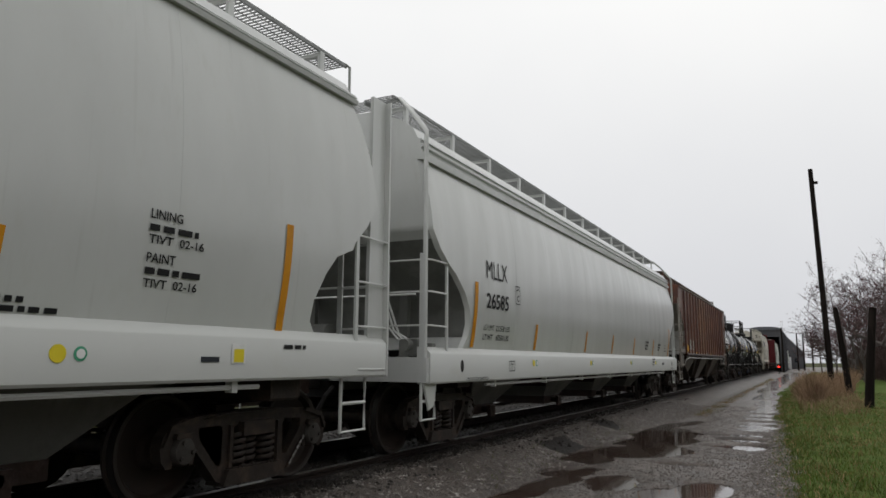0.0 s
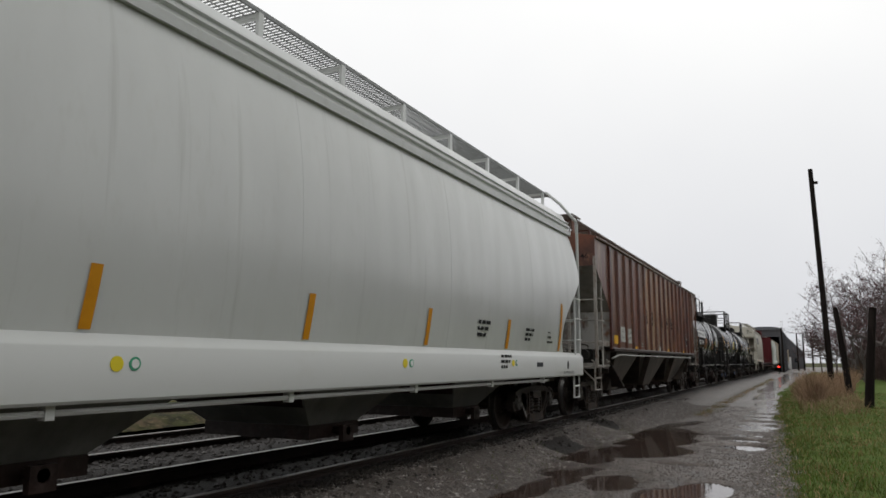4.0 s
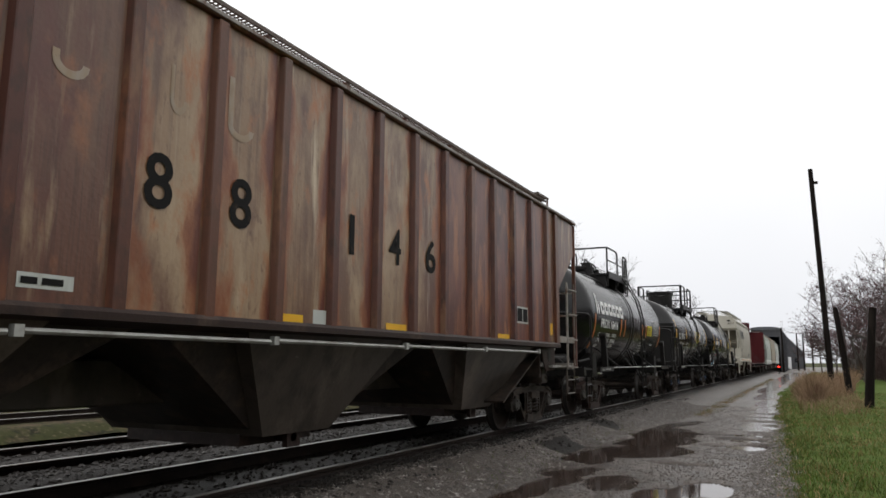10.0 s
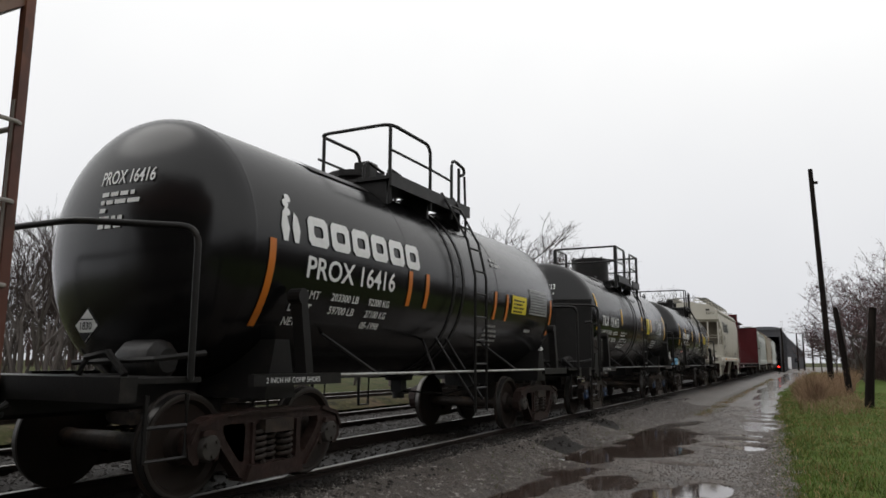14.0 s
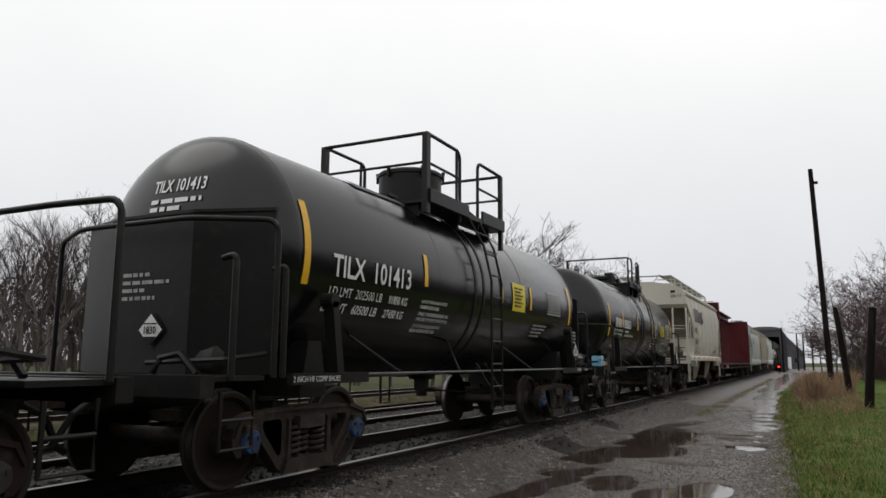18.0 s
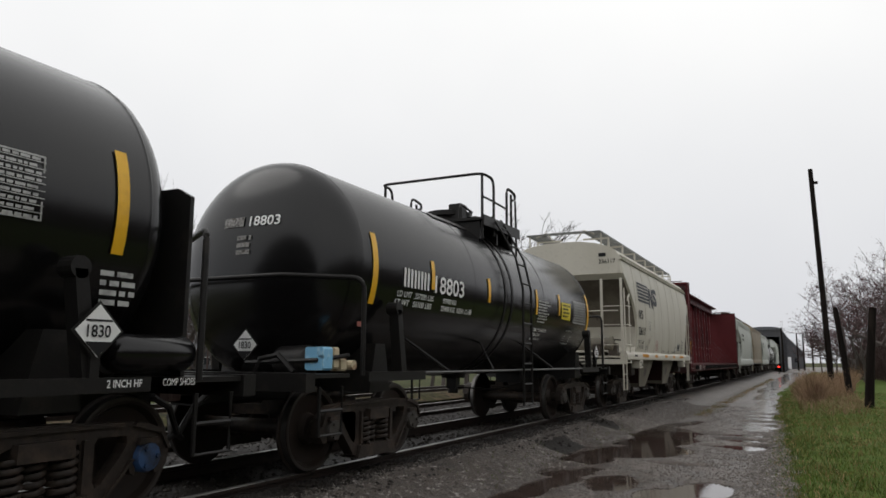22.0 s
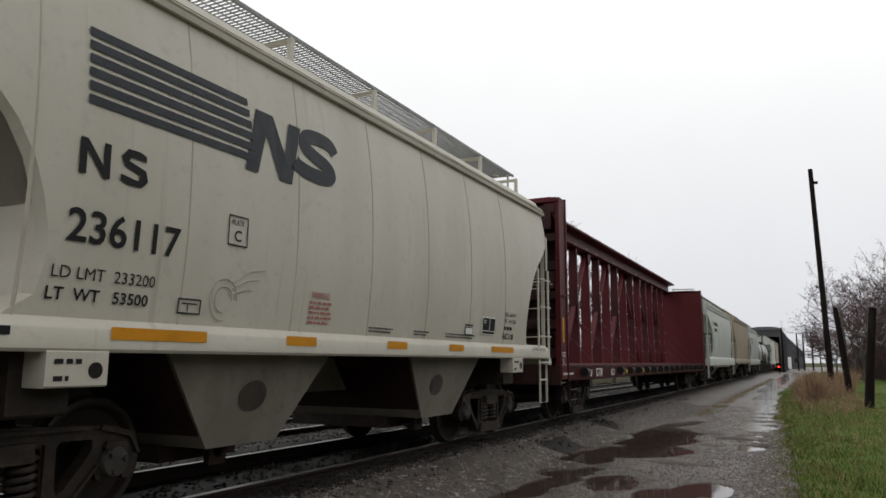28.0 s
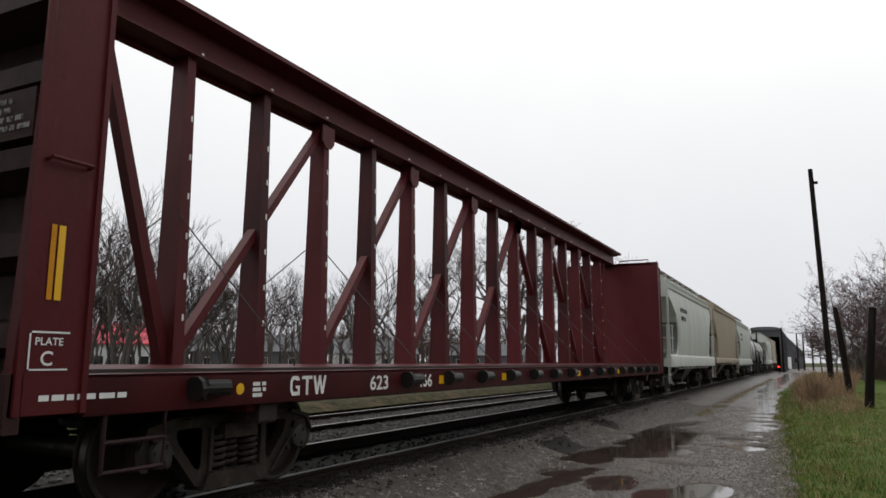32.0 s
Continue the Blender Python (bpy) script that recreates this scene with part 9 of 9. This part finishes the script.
    patch(h7, "data_panel", 86.63 - o, 87.10 - o, 1.51, 1.75, WHITE, w, "black and white inspection panel")
    for a, b, c, d in ((0.02, 0.25, 0.055, 0.225), (0.27, 0.45, 0.055, 0.225), (0.02, 0.45, 0.012, 0.042)):
        patch(h7, "data_panel_field", 86.63 - o + a, 86.63 - o + b, 1.51 + c, 1.51 + d, INK, lambda y, z: wrap(y, z, 0.008))
    bars(h7, 86.68 - o, 1.69, [0.09, 0.09], WHITE, lambda y, z: wrap(y, z, 0.012), 0.016, 0.012, 47)
    patch(h7, "label_plate", 86.10 - o, 86.34 - o, 1.485, 1.585, INK, w, "small white label in a dark frame")
    patch(h7, "label_plate_face", 86.115 - o, 86.325 - o, 1.495, 1.575, WHITE, lambda y, z: wrap(y, z, 0.008))
    bars(h7, 86.10 - o, 1.60, [0.24], INK, w, 0.022, 0.02, 48)
    bars(h7, 87.44 - o, 1.60, [0.3], INK, w, 0.05, 0.03, 43)
    write(h7, "HC118", 87.42 - o, 1.465, 0.085, INK, w, 0.40)
    bars(h7, 0, 3.78, [0.18], INK, lambda y, z: (0.93 + y, 0.152, z), 0.09, 0.05, 44, "end_mark")
    write(h7, "236117", 0, 3.60, 0.11, INK, lambda y, z: (0.93 + y, 0.152, z), 0.42, "end_lettering")
    for y, wd in ((80.72, 0.82), (82.45, 0.42), (84.1, 0.42), (85.57, 0.42), (86.9, 0.84)):
        patch(h7, "reflector", y - o, y + wd - o, 1.27, 1.35, ORANGE, lambda a, b: (1.606, a, b), "amber reflective strip")
    for y in (80.30 - o, L7 - (80.72 - o)):
        g = Geo().box(1.40, 1.60, y, y + 0.42, 0.98, 1.2, 0.01)
        part("jacking_pad", g, BEIGE, h7)
        part("jacking_hole", Geo().lathe([(0, 0.05), (0.006, 0.05)], (1.60, y + 0.33, 1.08), "x", 14), BLACK_STEEL, h7, "dark round hole")
        bars(h7, y + 0.05, 1.12, [0.2, 0.1], INK, lambda a, b: (1.604, a, b), 0.03, 0.07, 45)
    write(h7, "2 INCH TREAD COND SHOES", 88.55 - o, 1.315, 0.05, INK, sill, 0.66)
    write(h7, "EXW  10-8  H 9-3", 87.45 - o, 1.80, 0.06, INK, w, 0.44)
    write(h7, "EW    9-8  H 15-0", 87.44 - o, 1.70, 0.06, INK, w, 0.46)
    bars(h7, 79.75 - o, 1.28, [0.32], INK, sill, 0.05, 0.02, 46)
    for y in (82.4 - o, 85.8 - o):
        disc = [(y + 0.17 * math.cos(t), 0.85 + 0.13 * math.sin(t)) for t in [2 * math.pi * k / 20 for k in range(20)]]
        part("hand_hole", Geo().add([(1.228 + 0.21 * (b - 0.45), a, b) for a, b in disc], [tuple(range(20))]), GRIME, h7, "greasy round hand-hole cover")
    add_car(h7, o)

    add_car(centrebeam_car(), 90.45)

    # cars that follow
    L9 = 12.2
    far_ends = [(0.42, 3.9), (0.42, 3.3), (0.74, 3.12), (1.06, 2.92), (1.42, 2.72), (1.64, 2.44), (1.77, 2.12), (1.80, 1.84), (1.75, 1.56), (1.66, 1.42), (1.64, 1.38)]
    h9, wrap, sill = smooth_hopper("covered_hopper", "pale grey covered hopper car with streaked sides", L9, far_ends, GREY_DULL, GREY_DIRT_SHADE, (0.98, 1.40), 3.62, 4.2, [2.6, 4.2, 5.8, 7.4, 9.0], [4.2, 8.0], 2.0, (4.4, 0.98), (1.60, 1.54, 1.46), DARK_GRATE)
    bars(h9, 2.4, 2.9, [1.6, 1.1], INK, lambda y, z: wrap(y, z, 0.004), 0.16, 0.14, 51, "faded_mark")
    add_car(h9, 112.1)
    tan_ends = [(0.10, 3.9), (0.10, 3.2), (1.2, 2.3), (1.2, 1.38)]
    h10, wrap, sill = smooth_hopper("covered_hopper", "dull tan covered hopper car", L9, tan_ends, TAN, GRIME, (1.10, 1.40), 3.72, 4.25, [2.0, 3.6, 5.2, 6.8, 8.4, 10.0], [4.2, 8.0], 1.9, (4.42, 0.98), (1.58, 1.57, 1.55), DARK_GRATE)
    add_car(h10, 124.9)
    add_car(copy_thing(h9, Matrix()), 137.7)
    pale = material("pale_tank_paint", (0.38, 0.38, 0.37), 0.35, vary=[(2, STREAK, (0.2, 0.2, 0.19), 0.5, 0.75)])
    t12, tank, wrap = tank_car("pale grey tank car with a dark underframe", 11.0, 1.1, 9.9, TANK_R, TANK_Z, 5.9, (1.9, 9.1), False, (-0.96, -0.61, 0.47, 1.06, 1.47, 4.18), [(1.3, 1.8, 2.5, 0.1)], YELLOW, paint=pale)
    add_car(t12, 150.6)
    add_car(copy_thing(t12, Matrix()), 162.2)
    add_car(copy_thing(h9, Matrix()), 173.9)
    add_car(copy_thing(h10, Matrix()), 186.8)
    add_car(copy_thing(t4, Matrix()), 199.6)


make_train()


# ---------------------------------------------------------------- motion of the train
def rolled(t):
    return float(np.interp(t, [a for a, b in ROLLED], [b for a, b in ROLLED]))


def motions():
    spin = [(k * 0.2, rolled(k * 0.2) / WHEEL_R) for k in range(161)]
    for car, start in TRAIN:
        walk(car, [(t, pose(XT, start - s, 0)) for t, s in ROLLED])
        for ob in car.children:
            if ob.name.startswith("wheelset"):
                place = Matrix.Translation(ob.location)
                walk(ob, [(t, place @ Matrix.Rotation(a, 4, "X")) for t, a in spin])


motions()
